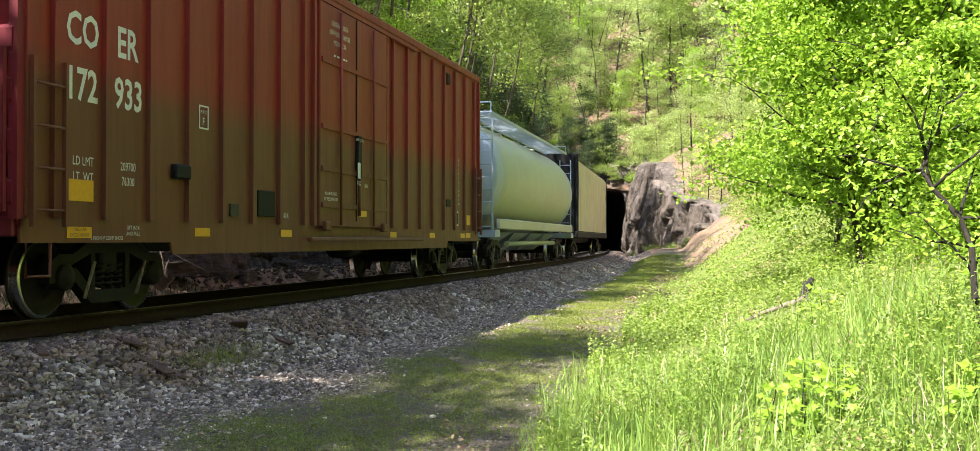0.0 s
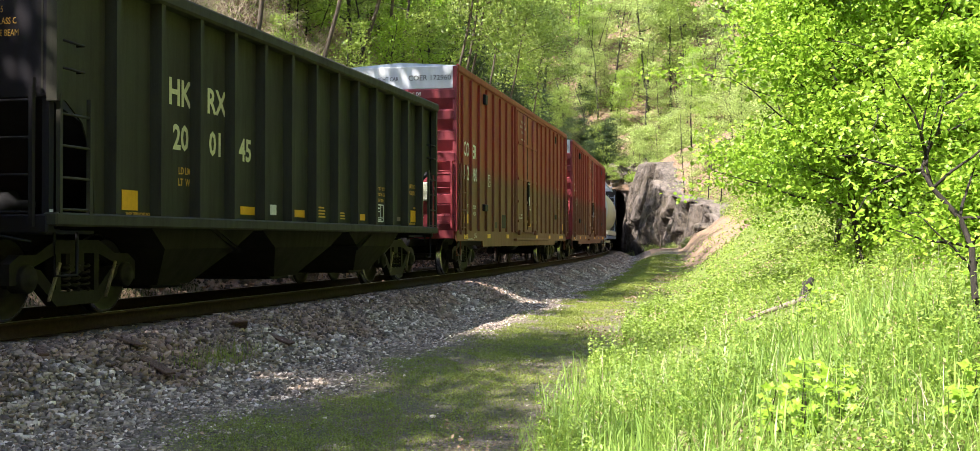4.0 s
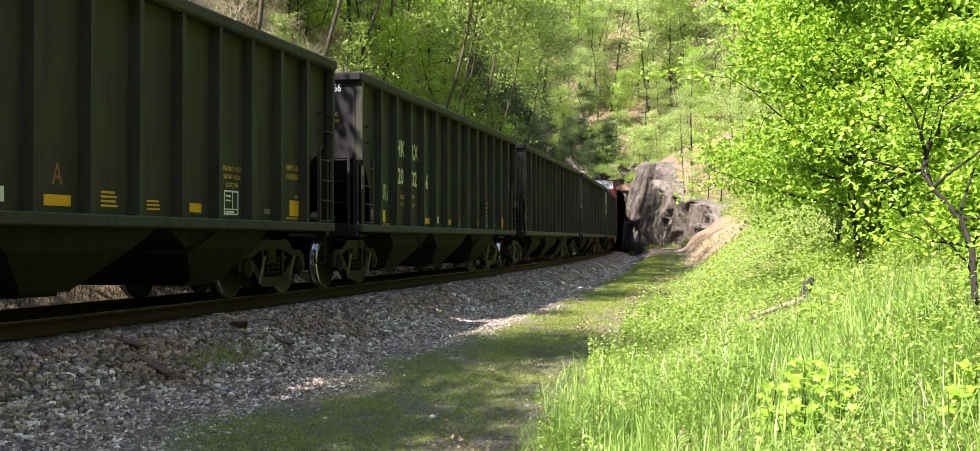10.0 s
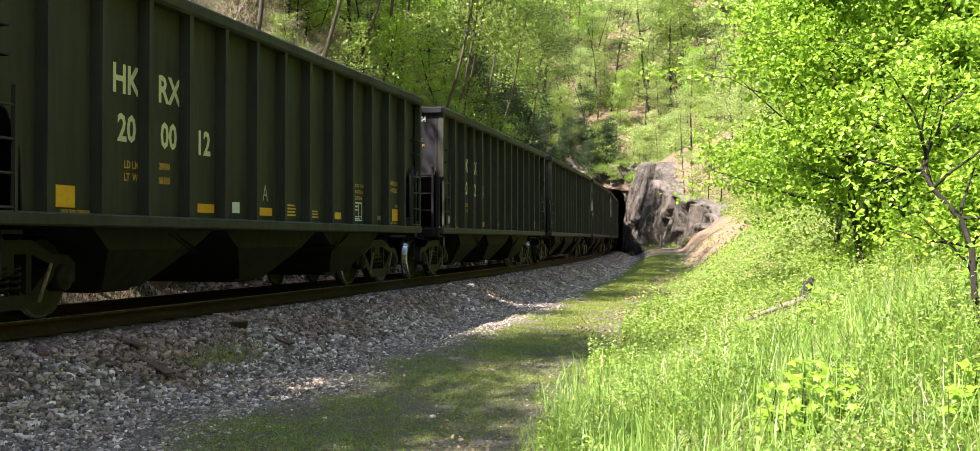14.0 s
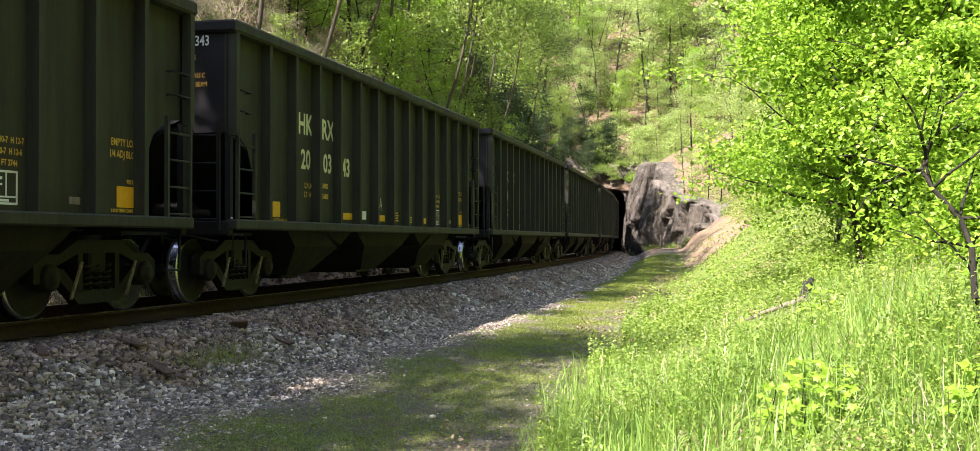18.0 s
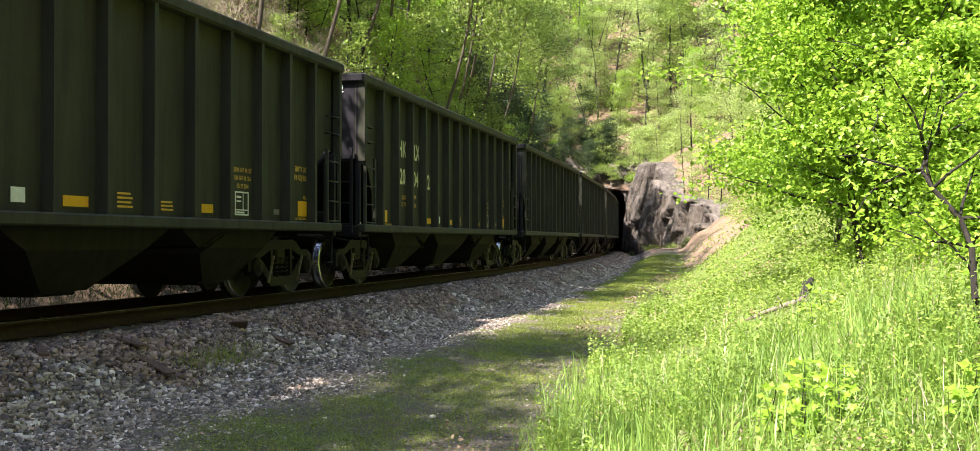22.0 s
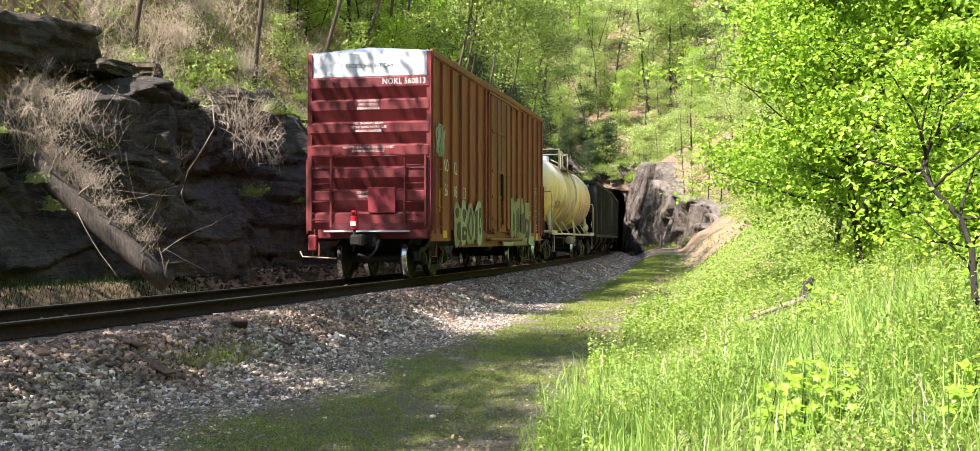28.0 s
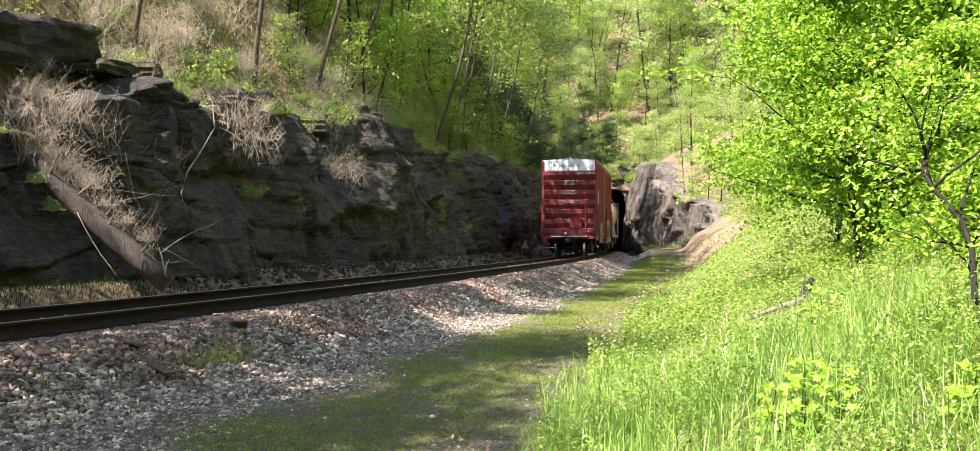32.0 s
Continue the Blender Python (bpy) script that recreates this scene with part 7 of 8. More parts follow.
for i in range(56):
    s = 3 + 57 * rng.uniform(0, 1) ** 1.5
    q = float(path_edge(s)) + rng.uniform(4.6 if s < 26 else 2.6, 9) * (0.7 + s / 90)
    x, y, _ = track_at(s, q)
    bush(1 if i % 3 else 2, x, y, float(land(s, q)) - 0.05, rng.uniform(0, 360), rng.uniform(0.4, 0.9), "low lime-green bush on the sunny bank", "bushes on the bank")


# leafy clumps that hang over the brow of the cliff
for i in range(60):
    s = rng.uniform(12, 92)
    q = -5.5 - abs(rng.normal(0, 0.9))
    x, y, _ = track_at(s, q)
    bush(int(rng.choice([0, 0, 1, 2])), x, y, float(cliff_top(s)) + 0.1 + 1.5 * max(0.0, -q - 6.1), rng.uniform(0, 360), rng.uniform(0.35, 0.75), "leafy clump hanging over the brow of the cliff", "bushes on the brow")


# ---------------------------------------------------------------- grass, as stuff


def blades(name, s, q, length, width, material, rng, bend=0.5, segs=3, lift=0.0):
    """Grass blades rooted at (s, q): tapered strips that bow over."""
    n = len(s)
    x, y = grid_at(s, q)
    z = land(s, q) + lift
    yaw = rng.uniform(0, 2 * np.pi, n)
    tilt = np.abs(rng.normal(0.25, bend * 0.5, n))
    length = length * rng.uniform(0.5, 1.3, n)
    dx, dy = np.cos(yaw), np.sin(yaw)
    rows = []
    for k in range(segs + 1):
        w = k / segs
        a = tilt * (0.4 + 1.5 * w)
        out = length * w * np.sin(a)
        up = length * w * np.cos(a)
        c = np.stack([x + dx * out, y + dy * out, z + up - 0.01], -1)
        hw = width * 0.5 * (1 - 0.92 * w ** 1.5)
        sd = np.stack([-dy, dx, np.zeros(n)], -1) * (hw if np.ndim(hw) else np.full(n, hw))[:, None]
        rows += [c - sd, c + sd]
    v = np.stack(rows, 1).reshape(-1, 3)
    m = 2 * (segs + 1)
    o = np.arange(n)[:, None] * m
    f = np.concatenate([o + np.array([[2 * k, 2 * k + 1, 2 * k + 3, 2 * k + 2]]) for k in range(segs)])
    return array_mesh(name, v, f, material)


def scatter(n, s0, s1, inner, outer, rng, near=1.6):
    """Points thick near the camera's end of the strip and thinner further off."""
    s = s0 + (s1 - s0) * rng.uniform(0, 1, n) ** near
    w = rng.uniform(0, 1, n)
    lo, hi = inner(s), outer(s)
    return s, lo + (hi - lo) * w


def patchy(s, q, scale, keep, rng):
    k = np.sin(s * scale + 1.3 * np.sin(q * scale * 0.7)) * np.sin(q * scale * 1.2 + 0.8 * np.sin(s * scale * 0.6)) * 0.5 + 0.5
    return rng.uniform(0, 1, len(s)) < np.clip(k * 1.5 * keep + keep * 0.3, 0, 1)


rng = np.random.default_rng(5)
s, q = scatter(95000, -7, 30, lambda s: path_edge(s) - 0.3, lambda s: path_edge(s) + 6.5, rng, 1.9)
x, y = grid_at(s, q)
ok = patchy(s, q, 1.3, 0.85, rng) & ((x - 3.3) ** 2 + (y - 13.2) ** 2 > 1.2)
s, q = s[ok], q[ok]
tagged(new("tall_grass", blades("tall_grass", s, q, 0.21 - 0.08 * step01(0, 10, s), 0.0055 + 0.0005 * np.maximum(s, 0), GRASS, rng, 1.5, 3)), "tall bright green grass on the bank", "grass", kind="stuff")
s, q = scatter(1800, -6, 12, lambda s: path_edge(s) - 0.2, lambda s: path_edge(s) + 5.5, rng, 1.3)
s2, q2 = scatter(15000, -7, 1, lambda s: path_edge(s) - 0.1, lambda s: path_edge(s) + 4.5, rng, 1.0)
s, q = np.concatenate([s, s2]), np.concatenate([q, q2])
# tufts along the near edge of the bank and in loose clumps over it
for i in range(150):
    x, y = (rng.uniform(0.5, 4.4), rng.uniform(7.0, 8.9)) if i < 60 else (rng.uniform(0.55, 1.7), rng.uniform(8.8, 12.5)) if i < 95 else (rng.uniform(1.2, 5.0), rng.uniform(9.0, 15.0))
    a, b = sq_of(x, y)
    m = int(rng.integers(10, 26))
    s, q = np.concatenate([s, a + rng.normal(0, 0.08, m)]), np.concatenate([q, b + rng.normal(0, 0.08, m)])
tagged(new("broad_grass", blades("broad_grass", s, q, 0.36, 0.008 + 0.011 * rng.uniform(0, 1, len(s)), GRASS_BROAD, rng, 1.7, 5)), "long broad arching grass blades on the bank", "grass", kind="stuff")
s, q = scatter(520000, -6, 62, lambda s: way_edge(s) - 0.5, lambda s: path_edge(s) + 0.6, rng, 1.9)
edge = way_edge(s) + 0.30 * np.sin(s * 1.3) + 0.18 * np.sin(s * 3.7 + q)
thick = step01(-0.35, 0.75, q - edge) * (1 - 0.75 * step01(-1.3, -0.3, q - path_edge(s) + 0.25 * np.sin(s * 2.2)))
bare = np.sin(s * 1.9 + 2.0 * np.sin(q * 1.3)) * np.sin(q * 2.6 + s * 0.5) > 0.62
ok = (rng.uniform(0, 1, len(s)) < thick) & patchy(s, q, 7.0, 1.0, rng) & ~(bare & (rng.uniform(0, 1, len(s)) < 0.8))
s, q = s[ok], q[ok]
tagged(new("short_grass", blades("short_grass", s, q, 0.05, 0.007 + 0.0006 * np.maximum(s, 0), GRASS_LOW, rng, 1.7, 1, 0.022)), "short thin grass on the worn way", "grass", kind="stuff")
keep = rng.uniform(0, 1, len(s)) < 0.6
s, q = s[keep], q[keep]
x, y = grid_at(s + rng.normal(0, 0.03, len(s)), q)
pts = np.stack([x, y, land(s, q) + 0.03 + 0.02 * rng.uniform(0, 1, len(s))], -1)
tagged(new("clover", leaf_mesh("clover", pts, 0.018 + 0.0008 * np.maximum(s, 0), GRASS_LOW, rng, 0.0, 0.8, 0.35)), "low clover and small weeds in the worn way", "weeds", kind="stuff")
# low broad-leaved weeds over the bank
s, q = scatter(90000, -6, 58, lambda s: path_edge(s) - 0.1, lambda s: path_edge(s) + 9.5, rng, 1.7)
ok = ~((s > 40) & (s < 68) & (q < path_edge(s) + 3.6)) | (rng.uniform(0, 1, len(s)) < 0.15)
s, q = s[ok], q[ok]
s2, q2 = scatter(300000, -6, 14, lambda s: path_edge(s) - 0.1, lambda s: path_edge(s) + 5.0, rng, 1.2)
ok = patchy(s2, q2, 2.1, 1.1, rng) | (rng.uniform(0, 1, len(s2)) < 0.45)
s, q = np.concatenate([s, s2[ok]]), np.concatenate([q, q2[ok]])
x, y = grid_at(s, q)
mound = 0.35 + 1.9 * np.clip(np.sin(s * 1.9 + np.sin(q * 1.7)) * np.sin(q * 2.3 + s * 0.7), 0, 1)
pts = np.stack([x, y, land(s, q) + np.abs(rng.normal(0, 0.12, len(s))) * mound * np.where((x - 3.3) ** 2 + (y - 13.2) ** 2 < 1.2, 0.25, 1.0)], -1)
tagged(new("weeds", leaf_mesh("weeds", pts, 0.034 + 0.0019 * np.maximum(s, 0), LEAF_WEED, rng, 0.1)), "low lime-green weeds covering the bank", "weeds", kind="stuff")
# plants and leaf litter on the hillside
s, q = rng.uniform(0, 99, 38000), -5.6 - np.abs(rng.normal(0, 7, 38000))
x, y = grid_at(s, q)
ok = patchy(s, q, 0.9, 0.7, rng)
pts = np.stack([x, y, land(s, q) + np.abs(rng.normal(0, 0.22, len(s)))], -1)[ok]
s, q = PORTAL + 1.5 + 45 * rng.uniform(0, 1, 60000) ** 1.6, rng.uniform(-26, 40, 60000)
ok = patchy(s, q, 0.7, 0.6, rng)
s, q = s[ok], q[ok]
x, y = grid_at(s, q)
pts = np.concatenate([pts, np.stack([x, y, land(s, q) + np.abs(rng.normal(0, 0.9, len(s)))], -1)])
s = rng.uniform(14, 98, 44000)
q = path_edge(s) + 3 + 30 * rng.uniform(0, 1, 44000) ** 1.5
x, y = grid_at(s, q)
pts = np.concatenate([pts, np.stack([x, y, land(s, q) + np.abs(rng.normal(0, 0.5, len(s)))], -1)])
tagged(new("slope_plants", leaf_mesh("slope_plants", pts, np.where(pts[:, 1] > 100, 0.22, 0.13), LEAF_MID, rng, 0.1)), "green undergrowth on the leafy slope", "undergrowth", kind="stuff")
s, q = rng.uniform(2, 94, 50000), -5.4 - np.abs(rng.normal(0, 5, 50000))
ok = patchy(s, q, 0.8, 0.7, rng) & patchy(s, q, 2.9, 0.9, rng)
s, q = s[ok], q[ok]
x, y = grid_at(s, q)
pts = np.stack([x, y, land(s, q) + np.abs(rng.normal(0, 0.25, len(s)))], -1)
tagged(new("slope_weeds", leaf_mesh("slope_weeds", pts, np.full(len(pts), 0.085), LEAF_LIME, rng, 0.1)), "bright green weeds and brambles on the steep slope", "weeds", kind="stuff")
s, q = rng.uniform(0, 98, 44000), -5.4 - np.abs(rng.normal(0, 8, 44000))
x, y = grid_at(s, q)
pts = np.stack([x, y, land(s, q) + np.abs(rng.normal(0.02, 0.02, len(s)))], -1)
LITTER = leafy("fallen_leaves", (0.14, 0.08, 0.045), (0.52, 0.37, 0.24), 0.1, 0.8)
tagged(new("leaf_litter", leaf_mesh("leaf_litter", pts, np.full(len(pts), 0.13), LITTER, rng, 0.0, 0.7, 0.3)), "brown fallen leaves on the slope", "leaf litter", kind="stuff")

# ---------------------------------------------------------------- ballast stones


def stone_shapes(n, rng):
    """Angular pebbles: a jittered cube with its corners pulled in, twelve triangles each."""
    c = np.array([[x, y, z] for x in (-1, 1) for y in (-1, 1) for z in (-1, 1)], float)
    quads = np.array([(0, 1, 3, 2), (4, 6, 7, 5), (0, 4, 5, 1), (2, 3, 7, 6), (0, 2, 6, 4), (1, 5, 7, 3)])
    return [c * rng.uniform(0.25, 1.0, (8, 3)) for _ in range(n)], quads


def stones(s, q, size, rng, sink=0.3):
    shapes, quads = stone_shapes(12, rng)
    n = len(s)
    x, y = grid_at(s, q)
    z = land(np.minimum(s, PORTAL - 0.2), q)
    base = np.array(shapes)[rng.integers(0, 12, n)]
    base = base * (size * rng.uniform(0.6, 1.35, n))[:, None, None] * np.stack([rng.uniform(0.7, 1.2, n), rng.uniform(0.7, 1.2, n), rng.uniform(0.5, 0.85, n)], -1)[:, None, :]
    a, b = rng.uniform(0, 6.28, n), rng.normal(0, 0.8, n)
    ca, sa, cb, sb = np.cos(a), np.sin(a), np.cos(b), np.sin(b)
    X, Y, Z = base[..., 0], base[..., 1], base[..., 2]
    Y, Z = Y * cb[:, None] - Z * sb[:, None], Y * sb[:, None] + Z * cb[:, None]
    X, Y = X * ca[:, None] - Y * sa[:, None], X * sa[:, None] + Y * ca[:, None]
    v = np.stack([X + x[:, None], Y + y[:, None], Z + (z + size * (0.5 - sink) + 0.015)[:, None]], -1).reshape(-1, 3)
    f = (np.arange(n)[:, None, None] * 8 + quads[None]).reshape(-1, 4)
    return v, f


rng = np.random.default_rng(9)
N = 104000
s = -6 + 86 * rng.uniform(0, 1, N) ** 2.1
q = np.maximum(rng.uniform(1.3, way_edge(s) + 0.15, N) + 0.2 * np.sin(s), 1.36)
size = 0.029 + 0.0006 * np.maximum(s, 0) + 0.018 * rng.uniform(0, 1, N) ** 3
low = q > 2.45 + 0.3 * np.sin(s * 1.3) + 0.2 * np.sin(s * 3.1)
size = size * (1 - 0.42 * step01(2.6, 3.6, q))
v, f = stones(s[low], q[low], size[low], rng)
tagged(new("ballast_stones", array_mesh("ballast_stones", v, f, STONE)), "loose angular grey and buff ballast stones", "gravel", kind="stuff")
v, f = stones(s[~low], q[~low], size[~low], rng)
tagged(new("shoulder_stones", array_mesh("shoulder_stones", v, f, BROWN_STONE)), "rust-stained brown ballast stones along the rail", "gravel", kind="stuff")
s = rng.uniform(-4, 60, 9000)
v, f = stones(s, rng.uniform(-2.9, 0.6, 9000), np.full(9000, 0.035), rng)
tagged(new("track_stones", array_mesh("track_stones", v, f, BROWN_STONE)), "ballast stones between and beyond the rails", "gravel", kind="stuff")
s, q = scatter(14000, -5, 40, lambda s: way_edge(s) - 0.3, lambda s: path_edge(s) + 0.2, rng, 1.6)
q = np.where(rng.uniform(0, 1, len(q)) < 0.8, way_edge(s) - 0.3 + np.abs(rng.normal(0, 0.45, len(q))), q)
v, f = stones(s, q, 0.013 + 0.016 * rng.uniform(0, 1, len(s)) ** 4, rng)
tagged(new("path_stones", array_mesh("path_stones", v, f, STONE)), "scattered pale stones in the worn grass", "gravel", kind="stuff")

# ---------------------------------------------------------------- sleepers
SLEEPER = MB().soft_box((0, 0, -0.09), (2.6, 0.22, 0.18), 0.015).mesh("sleeper", TIMBER)
PLATE_ME = MB().soft_box((0, 0, 0), (0.36, 0.2, 0.022), 0.004).mesh("tie_plate", RAIL_SIDE)
for k in range(200):
    s = -10 + 0.55 * k
    x, y, th = track_at(s)
    o = part("sleeper", SLEEPER, TIMBER, track)
    o.matrix_basis = pose(x, y, -0.196, 0, 0, -math.degrees(th))
    if s < 25:
        for w in (-0.755, 0.755):
            p = part("tie_plate", PLATE_ME, RAIL_SIDE, o)
            p.location = (w, 0, 0.005)

# ---------------------------------------------------------------- rocks, fallen wood and dry brush by the cliff
rng = np.random.default_rng(77)
for i in range(60):
    s = rng.uniform(11, 75)
    q = -rng.uniform(3.0, 4.3)
    r = 0.10 + 0.34 * rng.uniform(0, 1) ** 2.5
    boulder("rock", s, q, float(land(s, q)) + r * 0.25, (r * 1.3, r, r * 0.8), i + 1, "loose broken rock at the foot of the cliff", n=2)
for s, q, z, size, seed in ((13.4, -6.2, 4.75, (0.9, 1.2, 0.30), 3), (15.4, -6.3, 5.0, (0.7, 1.1, 0.26), 9), (19.5, -5.9, 4.75, (0.6, 1.1, 0.28), 27), (20.5, -5.5, 4.3, (0.7, 1.3, 0.3), 33), (12.2, -3.9, 0.25, (0.5, 0.9, 0.3), 39), (26, -5.8, 4.6, (0.7, 1.2, 0.35), 45), (33, -5.9, 4.9, (0.8, 1.2, 0.5), 51)):
    boulder("rock_slab", s, q, z, size, seed, "flat sandstone slab on the cliff ledge", n=3)
s, q = rng.uniform(13, 80, 5200), -rng.uniform(2.5, 4.5, 5200)
v, f = stones(s, q, 0.03 + 0.07 * rng.uniform(0, 1, 5200) ** 3, rng)
tagged(new("rubble", array_mesh("rubble", v, f, ROCK)), "dark rock rubble between the track and the cliff", "rubble", kind="stuff")
s, q = rng.uniform(12, 80, 7000), -rng.uniform(2.3, 4.6, 7000)
x, y = grid_at(s, q)
pts = np.stack([x, y, land(s, q) + 0.03 + np.abs(rng.normal(0, 0.03, 7000))], -1)
tagged(new("fallen_leaves", leaf_mesh("fallen_leaves", pts, np.full(7000, 0.10), LITTER, rng, 0.0, 0.7, 0.3)), "dry fallen leaves at the foot of the cliff", "leaf litter", kind="stuff")


# grass in the ditch, with shade painted into the blade colour
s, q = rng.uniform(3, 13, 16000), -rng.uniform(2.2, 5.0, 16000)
tagged(new("ditch_grass", blades("ditch_grass", s, q, 0.16, np.full(16000, 0.012), GRASS_SHADE, rng, 1.4, 2)), "ditch grass below the log, blades darkened for shade", "grass", kind="stuff")


def stick(name, pts, radii, material, label, category="branch", n=7):
    return tagged(new(name, MB().tube(pts, radii, n).mesh(name, material)), label, category)


log_pts = [(-6.25, 22.55, 0.0), (-6.75, 22.5, 0.46), (-7.35, 22.45, 0.98), (-7.95, 22.4, 1.55), (-8.45, 22.35, 2.0), (-8.85, 22.3, 2.45)]
LOG_BARK = bark_material("weathered_log_bark", (0.085, 0.068, 0.055))
log_ = thing("fallen_log", "grey weathered fallen tree trunk leaning on the rock", "log")
part("trunk", MB().tube(log_pts, [0.19, 0.21, 0.22, 0.215, 0.20, 0.17], 14), LOG_BARK, log_)
for k in range(7):
    a = Vector(log_pts[k % 5]) + Vector((0, -0.1, 0.12))
    part("stub", MB().tube(wander(a, (rng.uniform(-0.2, 0.7), -0.3, rng.uniform(0.4, 1)), rng.uniform(0.3, 0.7), 3, 0.2, rng), [0.03, 0.022, 0.014, 0.008], 5), DEADWOOD, log_)
for a, d, ln, r in (((-7.6, 22.2, 1.5), (0.9, 0.2, 0.35), 1.9, 0.016), ((-7.7, 22.3, 1.9), (0.95, 0.1, -0.12), 1.7, 0.014), ((-6.9, 22.6, 0.9), (0.6, 0.1, 0.9), 1.6, 0.015), ((-6.4, 22.5, 0.6), (0.75, 0.1, 0.75), 1.7, 0.02),
                    ((-6.3, 22.4, 0.7), (0.9, 0.2, -0.45), 1.2, 0.014), ((-7.9, 22.2, 1.4), (0.55, -0.2, -0.8), 2.0, 0.02), ((-7.2, 22.9, 2.6), (0.35, 0.1, -1.0), 1.8, 0.012), ((-6.7, 22.3, 0.3), (0.2, 0, 1), 1.7, 0.014),
                    ((-8.6, 22.0, 3.0), (0.3, 0.1, 1.0), 1.2, 0.016), ((-9.0, 21.8, 3.2), (0.5, 0.0, 1.0), 1.4, 0.018)):
    p = wander(a, d, ln, 6, 0.14, rng)
    stick("dead_branch", p, [r * 0.5 * (1 - 0.13 * i) for i in range(7)], DEADWOOD, "thin dead grey-brown branch sticking out by the log", n=5)
# bushes and hanging plants over the tunnel mouth
for i in range(34):
    q = rng.uniform(-7, 5)
    e = rng.uniform(-0.6, 1.2)
    x, y, _ = track_at(PORTAL + e, q)
    bush(0 if q < 2 else int(rng.choice([0, 1, 2])), x, y, 6.4 + 0.9 * e + rng.uniform(-0.5, 0.5) + 0.5 * math.sin(q), rng.uniform(0, 360), rng.uniform(0.45, 0.9), "leafy bush growing over the tunnel mouth", "bushes over the tunnel")
for s, q, k, size in ((82, 7.4, 4, 0.34), (90, 6.9, 4, 0.4)):
    stand(k, s, q, s * 53 % 360, size)
for i in range(10):
    s = rng.uniform(70, 92)
    q = float(wall_line(s)) - rng.uniform(0.3, 1.2)
    x, y, _ = track_at(s, q)
    bush(2 if i % 2 else 0, x, y, float(land(s, q)) - 0.05, i * 40, rng.uniform(0.3, 0.7), "small leafy bush at the foot of the rock", "bushes over the tunnel")
for i in range(30):
    s = rng.uniform(PORTAL - 30, PORTAL)
    q = float(wall_line(s)) + rng.uniform(1.0, 4.5)
    x, y, _ = track_at(s, q)
    bush(2 if i % 3 else 0, x, y, max(float(land(s, q)), float(wall_top(s))) - 0.1, i * 47, rng.uniform(0.35, 0.8), "small leafy bush on the slope above the rock wall", "bushes over the tunnel")
for i in range(22):
    e, q = rng.uniform(0.6, 4.5), rng.uniform(3.0, 9.5)
    stand(4 if i % 2 else 2, PORTAL + e, q, i * 67 % 360, rng.uniform(0.26, 0.42))
for i in range(12):
    e, q = rng.uniform(0.3, 3.5), rng.uniform(-8.0, 2.2)
    stand("hemlock", PORTAL + e, q, i * 83 % 360, rng.uniform(0.42, 0.72))
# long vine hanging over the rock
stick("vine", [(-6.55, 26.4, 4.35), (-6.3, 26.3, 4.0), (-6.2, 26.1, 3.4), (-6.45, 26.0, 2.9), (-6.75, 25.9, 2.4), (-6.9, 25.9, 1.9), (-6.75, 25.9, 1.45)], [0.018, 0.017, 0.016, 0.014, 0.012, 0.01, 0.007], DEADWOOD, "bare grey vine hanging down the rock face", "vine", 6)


def brush_mesh(seed, n, reach, droop):
    """Dead canes: most stand up and arch over, some hang."""
    rng = np.random.default_rng(seed)
    mb = MB()
    for _ in range(n):
        a = rng.uniform(0, 6.28)
        p = [Vector((rng.normal(0, 0.32), rng.normal(0, 0.32), -0.08))]
        d = Vector((math.cos(a) * 0.55, math.sin(a) * 0.55, rng.uniform(0.3, 1.6) * (1 if rng.uniform() < 0.78 else -1))).normalized()
        ln = reach * rng.uniform(0.4, 1.3)
        for k in range(5):
            d = (d + Vector((rng.normal(0, 0.16), rng.normal(0, 0.16), -droop * rng.uniform(0.0, 1.2)))).normalized()
            p.append(p[-1] + d * ln / 5)
        r = rng.uniform(0.0025, 0.0075)
        mb.tube(p, [r, r, r * 0.9, r * 0.8, r * 0.6, r * 0.4], 3, False)
        for _ in range(2):
            i = int(rng.integers(2, 5))
            e = p[i] + Vector(rng.normal(0, 0.5, 3)) * ln * 0.35
            mb.tube([p[i], e], [r * 0.6, r * 0.3], 3, False)
    return mb.mesh("dry_brush", DRY)


BRUSH = [brush_mesh(3, 110, 0.85, 0.22), brush_mesh(4, 100, 1.1, 0.14), brush_mesh(5, 110, 0.75, 0.30)]


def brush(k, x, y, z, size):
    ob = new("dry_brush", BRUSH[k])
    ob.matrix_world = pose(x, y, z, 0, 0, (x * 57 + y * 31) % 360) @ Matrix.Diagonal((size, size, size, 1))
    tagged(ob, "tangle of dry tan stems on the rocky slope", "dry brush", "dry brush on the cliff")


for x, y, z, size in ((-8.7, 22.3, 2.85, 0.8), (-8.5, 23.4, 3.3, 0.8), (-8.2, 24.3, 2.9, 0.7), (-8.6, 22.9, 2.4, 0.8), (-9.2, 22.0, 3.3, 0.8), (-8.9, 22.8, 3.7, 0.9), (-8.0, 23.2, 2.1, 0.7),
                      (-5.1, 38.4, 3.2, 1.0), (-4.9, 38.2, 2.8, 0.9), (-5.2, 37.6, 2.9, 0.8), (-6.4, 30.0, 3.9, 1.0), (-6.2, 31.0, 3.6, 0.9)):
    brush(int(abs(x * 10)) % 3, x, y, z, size)
